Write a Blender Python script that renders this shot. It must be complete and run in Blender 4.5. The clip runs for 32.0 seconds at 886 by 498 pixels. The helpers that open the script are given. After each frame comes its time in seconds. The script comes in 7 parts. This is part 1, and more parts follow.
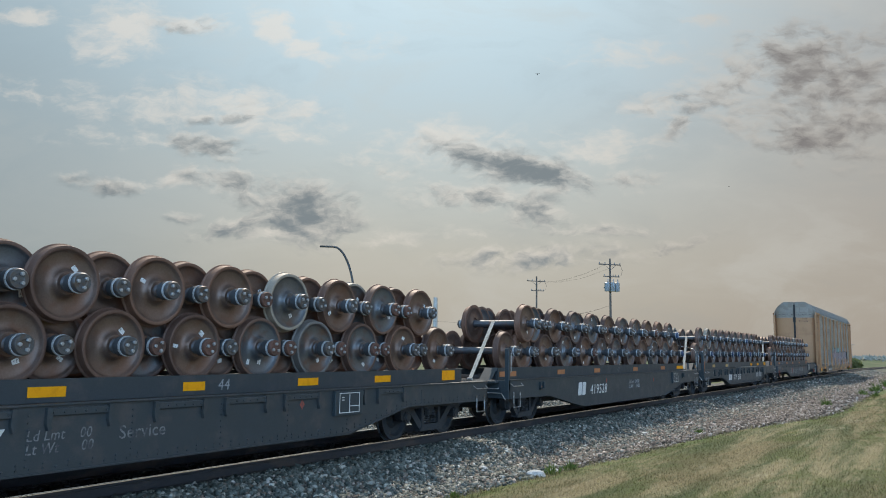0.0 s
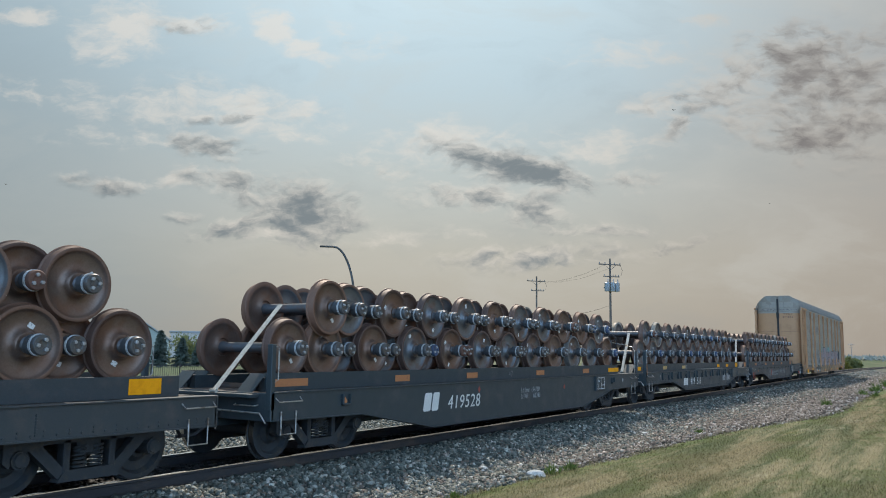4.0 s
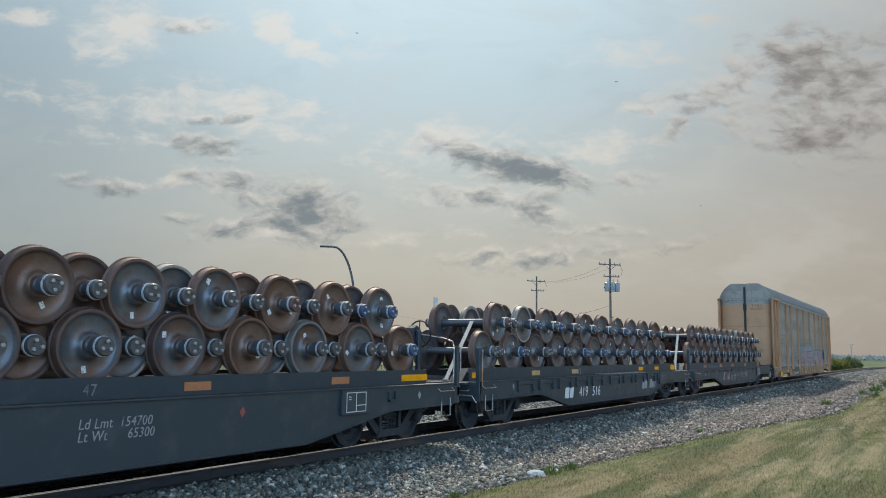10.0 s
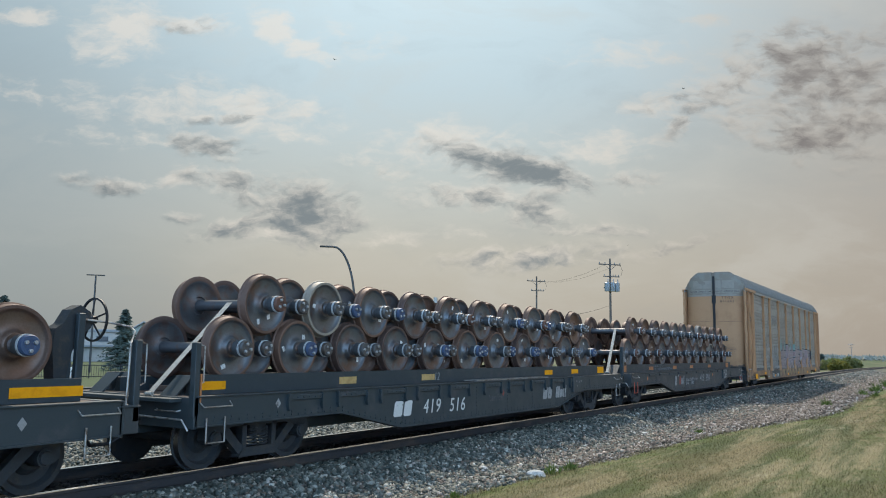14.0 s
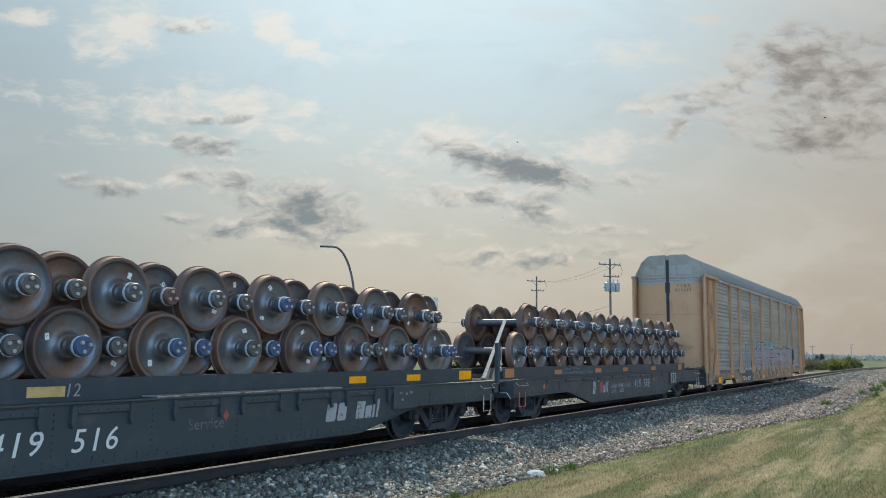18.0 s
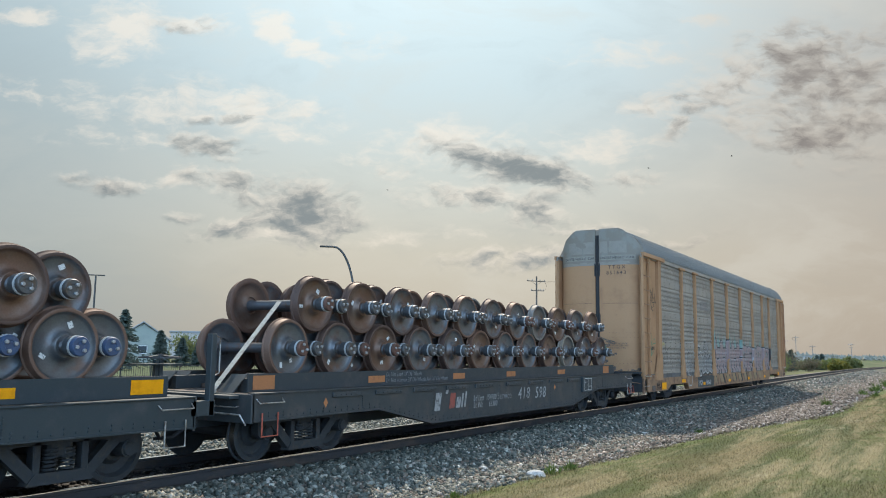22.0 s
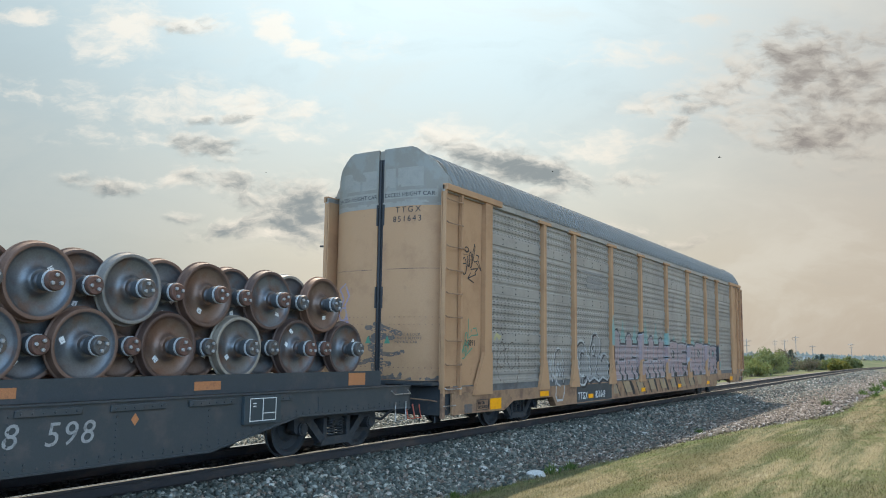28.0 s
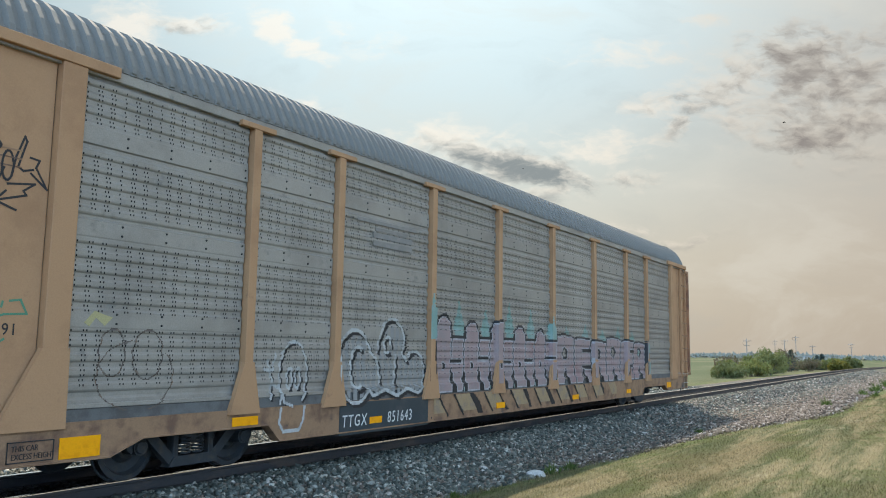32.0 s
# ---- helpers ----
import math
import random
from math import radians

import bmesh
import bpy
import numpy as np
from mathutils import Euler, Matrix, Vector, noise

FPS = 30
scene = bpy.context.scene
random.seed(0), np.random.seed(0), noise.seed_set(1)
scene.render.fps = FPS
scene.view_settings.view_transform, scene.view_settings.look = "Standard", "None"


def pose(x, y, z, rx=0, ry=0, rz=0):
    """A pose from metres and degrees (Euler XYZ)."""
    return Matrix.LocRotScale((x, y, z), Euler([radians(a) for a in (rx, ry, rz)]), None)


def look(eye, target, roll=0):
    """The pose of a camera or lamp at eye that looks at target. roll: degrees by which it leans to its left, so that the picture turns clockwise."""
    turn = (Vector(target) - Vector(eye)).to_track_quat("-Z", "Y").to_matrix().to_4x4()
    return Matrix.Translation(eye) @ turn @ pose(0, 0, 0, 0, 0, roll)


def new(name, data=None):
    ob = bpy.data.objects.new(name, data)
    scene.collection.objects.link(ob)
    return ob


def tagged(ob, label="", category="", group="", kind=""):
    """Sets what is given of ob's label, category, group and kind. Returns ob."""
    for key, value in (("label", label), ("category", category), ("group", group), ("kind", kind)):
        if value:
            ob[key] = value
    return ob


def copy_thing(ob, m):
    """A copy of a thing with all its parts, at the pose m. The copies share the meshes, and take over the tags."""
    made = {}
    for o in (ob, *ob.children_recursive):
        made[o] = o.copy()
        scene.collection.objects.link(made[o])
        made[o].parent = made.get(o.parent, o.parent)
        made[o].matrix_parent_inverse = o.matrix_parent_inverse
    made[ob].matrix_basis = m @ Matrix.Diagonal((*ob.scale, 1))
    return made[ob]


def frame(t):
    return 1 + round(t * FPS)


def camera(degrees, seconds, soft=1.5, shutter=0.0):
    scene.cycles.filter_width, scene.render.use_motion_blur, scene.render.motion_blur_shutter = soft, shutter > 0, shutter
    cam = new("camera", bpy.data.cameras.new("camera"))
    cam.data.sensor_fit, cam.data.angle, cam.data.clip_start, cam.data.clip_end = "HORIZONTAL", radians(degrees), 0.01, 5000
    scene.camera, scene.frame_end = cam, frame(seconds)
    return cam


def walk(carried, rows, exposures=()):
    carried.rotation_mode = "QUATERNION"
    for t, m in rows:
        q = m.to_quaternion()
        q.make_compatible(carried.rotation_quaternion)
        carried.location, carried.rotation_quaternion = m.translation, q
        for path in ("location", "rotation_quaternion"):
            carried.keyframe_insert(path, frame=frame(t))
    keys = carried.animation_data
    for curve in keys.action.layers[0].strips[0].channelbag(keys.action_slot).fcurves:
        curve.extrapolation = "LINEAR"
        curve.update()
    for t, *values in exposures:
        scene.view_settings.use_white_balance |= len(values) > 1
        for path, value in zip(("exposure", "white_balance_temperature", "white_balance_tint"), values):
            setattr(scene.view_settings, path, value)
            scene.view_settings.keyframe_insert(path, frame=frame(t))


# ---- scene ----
from collections import defaultdict

cam = camera(57.9, 32.0, soft=1.0)
EYE = (0, 0, 1.7152)
VIEW = look(EYE, (8.42957, 5.23335, 2.96195), 0.831)
EXPOSURE = [(0, 0.12, 6500, 10), (13, 0.16, 6560, 10), (19, 0.31, 6720, 10), (23, 0.43, 6780, 10), (28, 0.55, 6840, 10), (32, 0.50, 6880, 10)]
walk(cam, [(0, VIEW), (32, VIEW)], EXPOSURE)

TRACK = 9.7241  # centre line of the track, parallel to x; rail tops at z = 0

# ---- sun, sky ----
SUN_AZ, SUN_EL = radians(35), radians(49.5)
sun_way = Vector((math.cos(SUN_AZ) * math.cos(SUN_EL), math.sin(SUN_AZ) * math.cos(SUN_EL), math.sin(SUN_EL)))
sun = new("sun", bpy.data.lights.new("sun", "SUN"))
sun.data.energy, sun.data.angle, sun.data.color = 3.8, radians(0.8), (1.0, 0.90, 0.76)
sun.matrix_world = look(sun_way * 100, (0, 0, 0))


class Nodes:
    """A small builder of node trees."""

    def __init__(self, tree):
        self.t = tree

    def link(self, a, b):
        self.t.links.new(a, b)

    def put(self, node, key, v):
        sock = node.inputs[key]
        if hasattr(v, "links"):
            self.t.links.new(v, sock)
        else:
            sock.default_value = v

    def math(self, op, a, b=0.0, c=None, clamp=False):
        node = self.t.nodes.new("ShaderNodeMath")
        node.operation, node.use_clamp = op, clamp
        self.put(node, 0, a)
        self.put(node, 1, b)
        if c is not None:
            self.put(node, 2, c)
        return node.outputs[0]

    def mix(self, f, a, b, blend="MIX"):
        node = self.t.nodes.new("ShaderNodeMixRGB")
        node.blend_type = blend
        self.put(node, 0, f)
        self.put(node, 1, a)
        self.put(node, 2, b)
        return node.outputs[0]

    def noise(self, vec, scale, detail=4.0, rough=0.55, dist=0.0):
        node = self.t.nodes.new("ShaderNodeTexNoise")
        if vec is not None:
            self.t.links.new(vec, node.inputs["Vector"])
        self.put(node, "Scale", scale)
        self.put(node, "Detail", detail)
        self.put(node, "Roughness", rough)
        self.put(node, "Distortion", dist)
        return node.outputs["Fac"]

    def ramp(self, f, *stops):
        node = self.t.nodes.new("ShaderNodeValToRGB")
        el = node.color_ramp.elements
        while len(el) < len(stops):
            el.new(0.5)
        for e, (p, c) in zip(el, stops):
            e.position = p
            e.color = c if len(c) == 4 else (*c, 1)
        self.put(node, 0, f)
        return node.outputs[0]

    def step(self, f, lo, hi):
        node = self.t.nodes.new("ShaderNodeMapRange")
        node.interpolation_type = "SMOOTHSTEP"
        self.put(node, 0, f)
        self.put(node, 1, lo)
        self.put(node, 2, hi)
        return node.outputs[0]

    def scaled(self, vec, s):
        node = self.t.nodes.new("ShaderNodeMapping")
        node.inputs["Scale"].default_value = s
        self.t.links.new(vec, node.inputs["Vector"])
        return node.outputs[0]


def grey(v):
    return (v, v, v, 1)


# The sky: a hazy summer sky with thin broken clouds.
world = bpy.data.worlds.new("sky")
scene.world = world
world.use_nodes = True
W = Nodes(world.node_tree)
back = world.node_tree.nodes["Background"]
sky = world.node_tree.nodes.new("ShaderNodeTexSky")
sky.sky_type, sky.sun_disc = "NISHITA", False
sky.sun_elevation, sky.sun_rotation = SUN_EL, math.pi / 2 - SUN_AZ
sky.dust_density, sky.air_density, sky.ozone_density = 4.0, 1.0, 2.0
way = world.node_tree.nodes.new("ShaderNodeTexCoord").outputs["Generated"]


def along(v):
    node = world.node_tree.nodes.new("ShaderNodeVectorMath")
    node.operation = "DOT_PRODUCT"
    W.link(way, node.inputs[0])
    node.inputs[1].default_value = v
    return node.outputs["Value"]


cam_turn = VIEW.to_3x3()
AHEAD, RIGHT, UP = -cam_turn.col[2], cam_turn.col[0], cam_turn.col[1]
depth = W.math("MAXIMUM", along(AHEAD), 0.05)
cu = W.math("DIVIDE", along(RIGHT), depth)  # tangent plane of the sky in front
cv = W.math("DIVIDE", along(UP), depth)
plane = world.node_tree.nodes.new("ShaderNodeCombineXYZ")
W.link(cu, plane.inputs[0])
W.link(cv, plane.inputs[1])
plane = plane.outputs[0]
rise = W.math("MAXIMUM", along((0, 0, 1)), 0.0)
glow = W.math("MAXIMUM", along(sun_way), 0.0)
# haze: warm near the ground, pale blue higher up, brighter towards the sun
haze = W.ramp(rise, (0.0, (0.385, 0.345, 0.29)), (0.12, (0.425, 0.405, 0.345)), (0.22, (0.395, 0.435, 0.42)), (0.32, (0.335, 0.455, 0.52)), (0.42, (0.315, 0.47, 0.57)), (1.0, (0.27, 0.41, 0.56)))
side = W.step(cu, 0.05, 0.6)
haze = W.mix(W.math("MULTIPLY", side, 0.75), haze, (0.345, 0.305, 0.262, 1))
haze = W.mix(W.math("MULTIPLY", W.step(cu, -0.10, -0.55), 0.66), haze, (0.19, 0.26, 0.30, 1))
sunny = W.math("POWER", glow, 9.0)
haze = W.mix(W.math("MULTIPLY", sunny, 0.86, clamp=True), haze, (0.88, 1.05, 1.08, 1))
base = W.mix(0.93, W.mix(1.0, sky.outputs[0], grey(0.10), "MULTIPLY"), haze)
# away from the sun: open blue sky with bright sunlit clouds, as the light on the shaded sides implies
behind = W.step(along((-AHEAD.x, -AHEAD.y, 0.25)), 0.05, 0.75)
far_cloud = W.step(W.noise(way, 2.6, 6.0, 0.6, 0.4), 0.45, 0.62)
low = W.ramp(rise, (0.0, grey(1.7)), (0.35, grey(1.6)), (0.75, grey(0.40)))
base = W.mix(behind, base, W.mix(1.0, W.mix(far_cloud, (0.48, 0.95, 1.68, 1), (1.10, 1.54, 2.05, 1)), low, "MULTIPLY"))

# cloud banks: across, up, half width, half height, lean, strength, darkness of the body
HIGH_LEFT = ((-0.400, 0.276, 0.042, 0.020, 0.0, 1.05, 0.10), (-0.318, 0.283, 0.044, 0.009, 0.0, 0.95, 0.42), (-0.420, 0.258, 0.030, 0.020, 0.0, 0.70, 0.0), (-0.208, 0.277, 0.022, 0.014, -0.3, 1.15, 0.10), (-0.180, 0.258, 0.034, 0.011, -0.45, 1.0, 0.05),
             (-0.530, 0.291, 0.045, 0.006, 0.0, 0.8, 0.05), (-0.515, 0.200, 0.075, 0.012, 0.0, 0.55, 0.0))
MID_LEFT = ((-0.340, 0.178, 0.090, 0.016, 0.0, 0.70, 0.05), (-0.245, 0.180, 0.080, 0.018, -0.15, 0.90, 0.20), (-0.286, 0.130, 0.036, 0.012, -0.2, 1.0, 0.85), (-0.262, 0.168, 0.020, 0.005, 0.0, 0.9, 0.60), (-0.300, 0.166, 0.014, 0.005, 0.0, 0.9, 0.55), (-0.215, 0.152, 0.050, 0.010, -0.2, 0.7, 0.12), (-0.40, 0.140, 0.070, 0.010, 0.0, 0.55, 0.0))
LOW_LEFT = ((-0.428, 0.082, 0.034, 0.007, -0.1, 0.85, 0.75), (-0.350, 0.086, 0.060, 0.007, 0.0, 0.65, 0.20), (-0.272, 0.082, 0.036, 0.013, -0.2, 0.90, 0.70), (-0.245, 0.066, 0.020, 0.010, 0.0, 0.8, 0.70),
            (-0.175, 0.047, 0.048, 0.025, -0.1, 1.15, 1.15), (-0.240, 0.030, 0.050, 0.010, 0.1, 0.85, 0.75), (-0.190, 0.022, 0.050, 0.007, 0.0, 0.9, 0.45), (-0.215, 0.019, 0.012, 0.005, 0.0, 0.9, 0.0), (-0.330, 0.044, 0.020, 0.005, 0.0, 0.5, 0.4))
CENTRE = ((0.010, 0.133, 0.060, 0.018, 0.0, 0.90, 0.05), (0.045, 0.118, 0.060, 0.012, -0.15, 1.05, 0.62), (0.092, 0.104, 0.066, 0.015, -0.22, 1.20, 1.10), (0.140, 0.087, 0.024, 0.011, -0.2, 1.0, 0.85), (0.052, 0.067, 0.072, 0.011, 0.0, 0.90, 0.55), (0.110, 0.053, 0.030, 0.016, -0.2, 0.95, 0.80),
          (-0.060, 0.096, 0.030, 0.008, 0.0, 0.7, 0.35), (-0.085, 0.112, 0.050, 0.014, 0.0, 0.5, 0.0), (0.200, 0.130, 0.060, 0.016, 0.0, 0.75, 0.05), (0.235, 0.085, 0.034, 0.010, 0.0, 0.75, 0.42))
RIGHT_BANK = ((0.268, 0.181, 0.036, 0.010, 0.15, 1.0, 0.35), (0.290, 0.189, 0.018, 0.006, 0.2, 0.9, 0.60), (0.294, 0.156, 0.018, 0.010, 0.2, 1.0, 0.62), (0.320, 0.182, 0.022, 0.010, 0.2, 0.9, 0.55), (0.360, 0.206, 0.060, 0.024, 0.3, 0.95, 0.40),
              (0.452, 0.243, 0.050, 0.026, 0.0, 1.0, 0.78), (0.472, 0.205, 0.050, 0.030, 0.0, 0.9, 0.68), (0.462, 0.150, 0.048, 0.026, 0.0, 0.95, 0.76), (0.505, 0.195, 0.060, 0.060, 0.0, 0.80, 0.60), (0.400, 0.165, 0.060, 0.028, 0.0, 0.75, 0.30))
FAINT = ((0.235, 0.245, 0.070, 0.012, 0.0, 0.70, 0.0), (0.330, 0.285, 0.022, 0.006, 0.0, 0.85, 0.05), (0.124, -0.010, 0.090, 0.012, 0.05, 0.70, 0.50), (0.190, 0.024, 0.050, 0.005, 0.0, 0.75, 0.50), (0.275, 0.003, 0.050, 0.007, 0.25, 0.60, 0.42), (0.02, 0.020, 0.06, 0.010, 0.0, 0.40, 0.12), (-0.10, 0.260, 0.05, 0.016, -0.2, 0.45, 0.0), (-0.07, 0.015, 0.04, 0.009, 0.0, 0.5, 0.05))
BANKS = HIGH_LEFT + MID_LEFT + LOW_LEFT + CENTRE + RIGHT_BANK + FAINT


def shifted(vec, by):
    node = world.node_tree.nodes.new("ShaderNodeVectorMath")
    node.operation = "ADD"
    W.link(vec, node.inputs[0])
    W.put(node, 1, by)
    return node.outputs[0]


def curl(vec, scale, much):
    """An uneven drift of the plane, so that the banks get ragged outlines."""
    node = world.node_tree.nodes.new("ShaderNodeTexNoise")
    W.link(W.scaled(vec, (1.0, 1.7, 1.0)), node.inputs["Vector"])
    W.put(node, "Scale", scale)
    W.put(node, "Detail", 5.0)
    W.put(node, "Roughness", 0.6)
    back_ = shifted(node.outputs["Color"], (-0.5, -0.5, -0.5))
    return shifted(vec, W.scaled(back_, (much, much * 0.55, 0.0)))


def banks(at, column, sink=0.0):
    """How much of a bank of clouds lies at a place of the sky."""
    xyz = world.node_tree.nodes.new("ShaderNodeSeparateXYZ")
    W.link(at, xyz.inputs[0])
    px, py = xyz.outputs[0], xyz.outputs[1]
    total = None
    for row in BANKS:
        if row[column] < 0.04:
            continue
        dx = W.math("SUBTRACT", px, row[0])
        dy = W.math("SUBTRACT", W.math("SUBTRACT", py, row[1] - sink), W.math("MULTIPLY", dx, row[4]))
        a = W.math("POWER", W.math("DIVIDE", dx, row[2] * (1.18 if column == 5 else 1.1)), 2.0)
        b = W.math("POWER", W.math("DIVIDE", dy, row[3] * (1.25 if column == 5 else 1.1)), 2.0)
        g = W.math("MULTIPLY", W.math("EXPONENT", W.math("MULTIPLY", W.math("ADD", a, b), -0.6)), row[column])
        total = g if total is None else W.math("MAXIMUM", total, g)
    return total


drift = curl(curl(plane, 9.0, 0.060), 30.0, 0.022)
body, heavy = banks(drift, 5), banks(drift, 6, 0.003)
puffs = W.noise(W.scaled(drift, (1.0, 1.8, 1.0)), 26.0, 6.0, 0.54, 0.0)
puffs_above = W.noise(W.scaled(shifted(drift, (0.002, 0.006, 0.0)), (1.0, 1.8, 1.0)), 26.0, 6.0, 0.54, 0.0)
wisps = W.noise(W.scaled(drift, (1.0, 3.2, 1.0)), 58.0, 6.0, 0.62, 0.2)
ragged = W.math("ADD", W.math("MULTIPLY", W.math("SUBTRACT", puffs, 0.5), 2.0), W.math("MULTIPLY", W.math("SUBTRACT", wisps, 0.5), 0.7))
cover = W.math("MULTIPLY", W.step(W.math("ADD", body, ragged), 0.18, 1.10), W.step(body, 0.04, 0.40))
streaks = W.math("ADD", W.math("MULTIPLY", W.math("SUBTRACT", puffs_above, 0.5), 2.6), W.math("MULTIPLY", W.math("SUBTRACT", wisps, 0.5), 0.7))
shade = W.math("MULTIPLY", W.step(W.math("ADD", heavy, streaks), 0.0, 1.30), W.step(heavy, 0.05, 0.4))
veil = W.noise(W.scaled(drift, (1.0, 2.6, 1.0)), 3.6, 7.0, 0.6, 0.5)
colour = W.mix(W.math("MULTIPLY", W.step(veil, 0.46, 0.72), W.math("ADD", 0.16, W.math("MULTIPLY", W.step(cu, -0.35, 0.0), 0.20))), base, (0.52, 0.52, 0.485, 1))
colour = W.mix(W.math("MULTIPLY", W.step(veil, 0.50, 0.28), 0.20), colour, (0.27, 0.31, 0.33, 1))
lit = W.mix(W.step(cu, 0.1, 0.5), (0.76, 0.70, 0.625, 1), (0.48, 0.445, 0.40, 1))
colour = W.mix(W.math("MULTIPLY", cover, 0.56), colour, lit)
dark = W.mix(W.step(cu, 0.15, 0.45), (0.175, 0.21, 0.23, 1), (0.19, 0.18, 0.178, 1))
colour = W.mix(W.math("MULTIPLY", shade, 0.95), colour, dark)
W.link(colour, back.inputs[0])
back.inputs[1].default_value = 1.0


# ---- materials ----
def material(name, colour, rough=0.7, metal=0.0, spot=None, spot_scale=6.0, spot_range=(0.45, 0.65), grain=0.12, grain_scale=60.0, bump=0.0,
             bump_scale=80.0, spread=0.0, coat=0.0, spec=None, second=None, second_scale=1.5, second_range=(0.5, 0.7), stretch_by=None):
    """A painted, rusty or stony surface: base colour, two scales of spots, grain, relief and a shift from object to object."""
    m = bpy.data.materials.new(name)
    m.use_nodes = True
    N = Nodes(m.node_tree)
    b = m.node_tree.nodes["Principled BSDF"]
    at = m.node_tree.nodes.new("ShaderNodeTexCoord").outputs["Object"]
    info = m.node_tree.nodes.new("ShaderNodeObjectInfo")
    shift = m.node_tree.nodes.new("ShaderNodeVectorMath")
    shift.operation = "ADD"
    N.link(at, shift.inputs[0])
    off = m.node_tree.nodes.new("ShaderNodeCombineXYZ")
    N.link(N.math("MULTIPLY", info.outputs["Random"], 31.0), off.inputs[0])
    N.link(N.math("MULTIPLY", info.outputs["Random"], 17.0), off.inputs[2])
    N.link(off.outputs[0], shift.inputs[1])
    at = shift.outputs[0]
    if stretch_by:
        at = N.scaled(at, stretch_by)
    c = (*colour, 1)
    if spot:
        c = N.mix(N.step(N.noise(at, spot_scale, 6.0, 0.62), *spot_range), c, (*spot, 1))
    if second:
        c = N.mix(N.step(N.noise(at, second_scale, 5.0, 0.6), *second_range), c, (*second, 1))
    if grain:
        g = N.noise(at, grain_scale, 3.0, 0.6)
        c = N.mix(1.0, c, N.ramp(g, (0.25, grey(1 - grain * 2)), (0.75, grey(1.0))), "MULTIPLY")
    if spread:
        f = N.math("ADD", N.math("MULTIPLY", info.outputs["Random"], spread * 2), 1 - spread)
        v = m.node_tree.nodes.new("ShaderNodeCombineXYZ")
        for i in range(3):
            N.link(f, v.inputs[i])
        c = N.mix(1.0, c, v.outputs[0], "MULTIPLY")
    N.put(b, "Base Color", c)
    r = N.noise(at, spot_scale * 1.7, 4.0, 0.6)
    N.put(b, "Roughness", N.math("ADD", N.math("MULTIPLY", N.math("SUBTRACT", r, 0.5), 0.25), rough, clamp=True))
    N.put(b, "Metallic", metal)
    if spec is not None:
        b.inputs["Specular IOR Level"].default_value = spec
    if coat:
        b.inputs["Coat Weight"].default_value = coat
    if bump:
        bm_ = m.node_tree.nodes.new("ShaderNodeBump")
        bm_.inputs["Strength"].default_value = bump
        bm_.inputs["Distance"].default_value = 0.01
        N.link(N.noise(at, bump_scale, 5.0, 0.6), bm_.inputs["Height"])
        N.link(bm_.outputs[0], b.inputs["Normal"])
    return m


def wheel_material(name, plate, rim):
    """Cast steel: a rolled, rusty rim, a dark plate with scuffs, by distance from the axle."""
    m = bpy.data.materials.new(name)
    m.use_nodes = True
    N = Nodes(m.node_tree)
    b = m.node_tree.nodes["Principled BSDF"]
    at = m.node_tree.nodes.new("ShaderNodeTexCoord").outputs["Object"]
    info = m.node_tree.nodes.new("ShaderNodeObjectInfo").outputs["Random"]
    xyz = m.node_tree.nodes.new("ShaderNodeSeparateXYZ")
    N.link(at, xyz.inputs[0])
    r = N.math("SQRT", N.math("ADD", N.math("POWER", xyz.outputs[0], 2.0), N.math("POWER", xyz.outputs[2], 2.0)))
    n1 = N.noise(at, 4.0, 4.0, 0.5)
    n2 = N.noise(at, 45.0, 4.0, 0.6)
    edge = N.step(N.math("ADD", r, N.math("MULTIPLY", N.math("SUBTRACT", n1, 0.5), 0.012)), 0.398, 0.410)
    red = N.mix(N.step(info, 0.2, 0.9), (*rim, 1), (rim[0] * 0.55, rim[1] * 0.6, rim[2] * 0.7, 1))
    grad = N.mix(N.step(n1, 0.4, 0.72), (*plate, 1), (plate[0] * 0.82, plate[1] * 0.74, plate[2] * 0.68, 1))
    rust = N.math("MULTIPLY", N.step(N.math("ADD", n1, N.math("MULTIPLY", info, 0.18)), 0.54, 0.80), 0.7)
    grad = N.mix(rust, grad, (0.18, 0.10, 0.068, 1))
    c = N.mix(edge, grad, red)
    c = N.mix(1.0, c, N.ramp(n2, (0.3, grey(0.82)), (0.7, grey(1.08))), "MULTIPLY")
    N.put(b, "Base Color", c)
    N.put(b, "Metallic", N.math("SUBTRACT", 0.62, N.math("MULTIPLY", edge, 0.45)))
    N.put(b, "Roughness", N.math("ADD", N.math("MULTIPLY", n1, 0.3), N.math("ADD", N.math("MULTIPLY", edge, 0.2), 0.26)))
    bp = m.node_tree.nodes.new("ShaderNodeBump")
    bp.inputs["Strength"].default_value, bp.inputs["Distance"].default_value = 0.25, 0.004
    N.link(n2, bp.inputs["Height"])
    N.link(bp.outputs[0], b.inputs["Normal"])
    return m


def let_through(m, share):
    """Thin leaves: part of the light falls through them."""
    t = m.node_tree
    b = t.nodes["Principled BSDF"]
    out = t.nodes["Material Output"]
    thin = t.nodes.new("ShaderNodeBsdfTranslucent")
    both = t.nodes.new("ShaderNodeMixShader")
    both.inputs[0].default_value = share
    t.links.new(b.inputs["Base Color"].links[0].from_socket, thin.inputs["Color"])
    t.links.new(b.outputs[0], both.inputs[1])
    t.links.new(thin.outputs[0], both.inputs[2])
    t.links.new(both.outputs[0], out.inputs["Surface"])


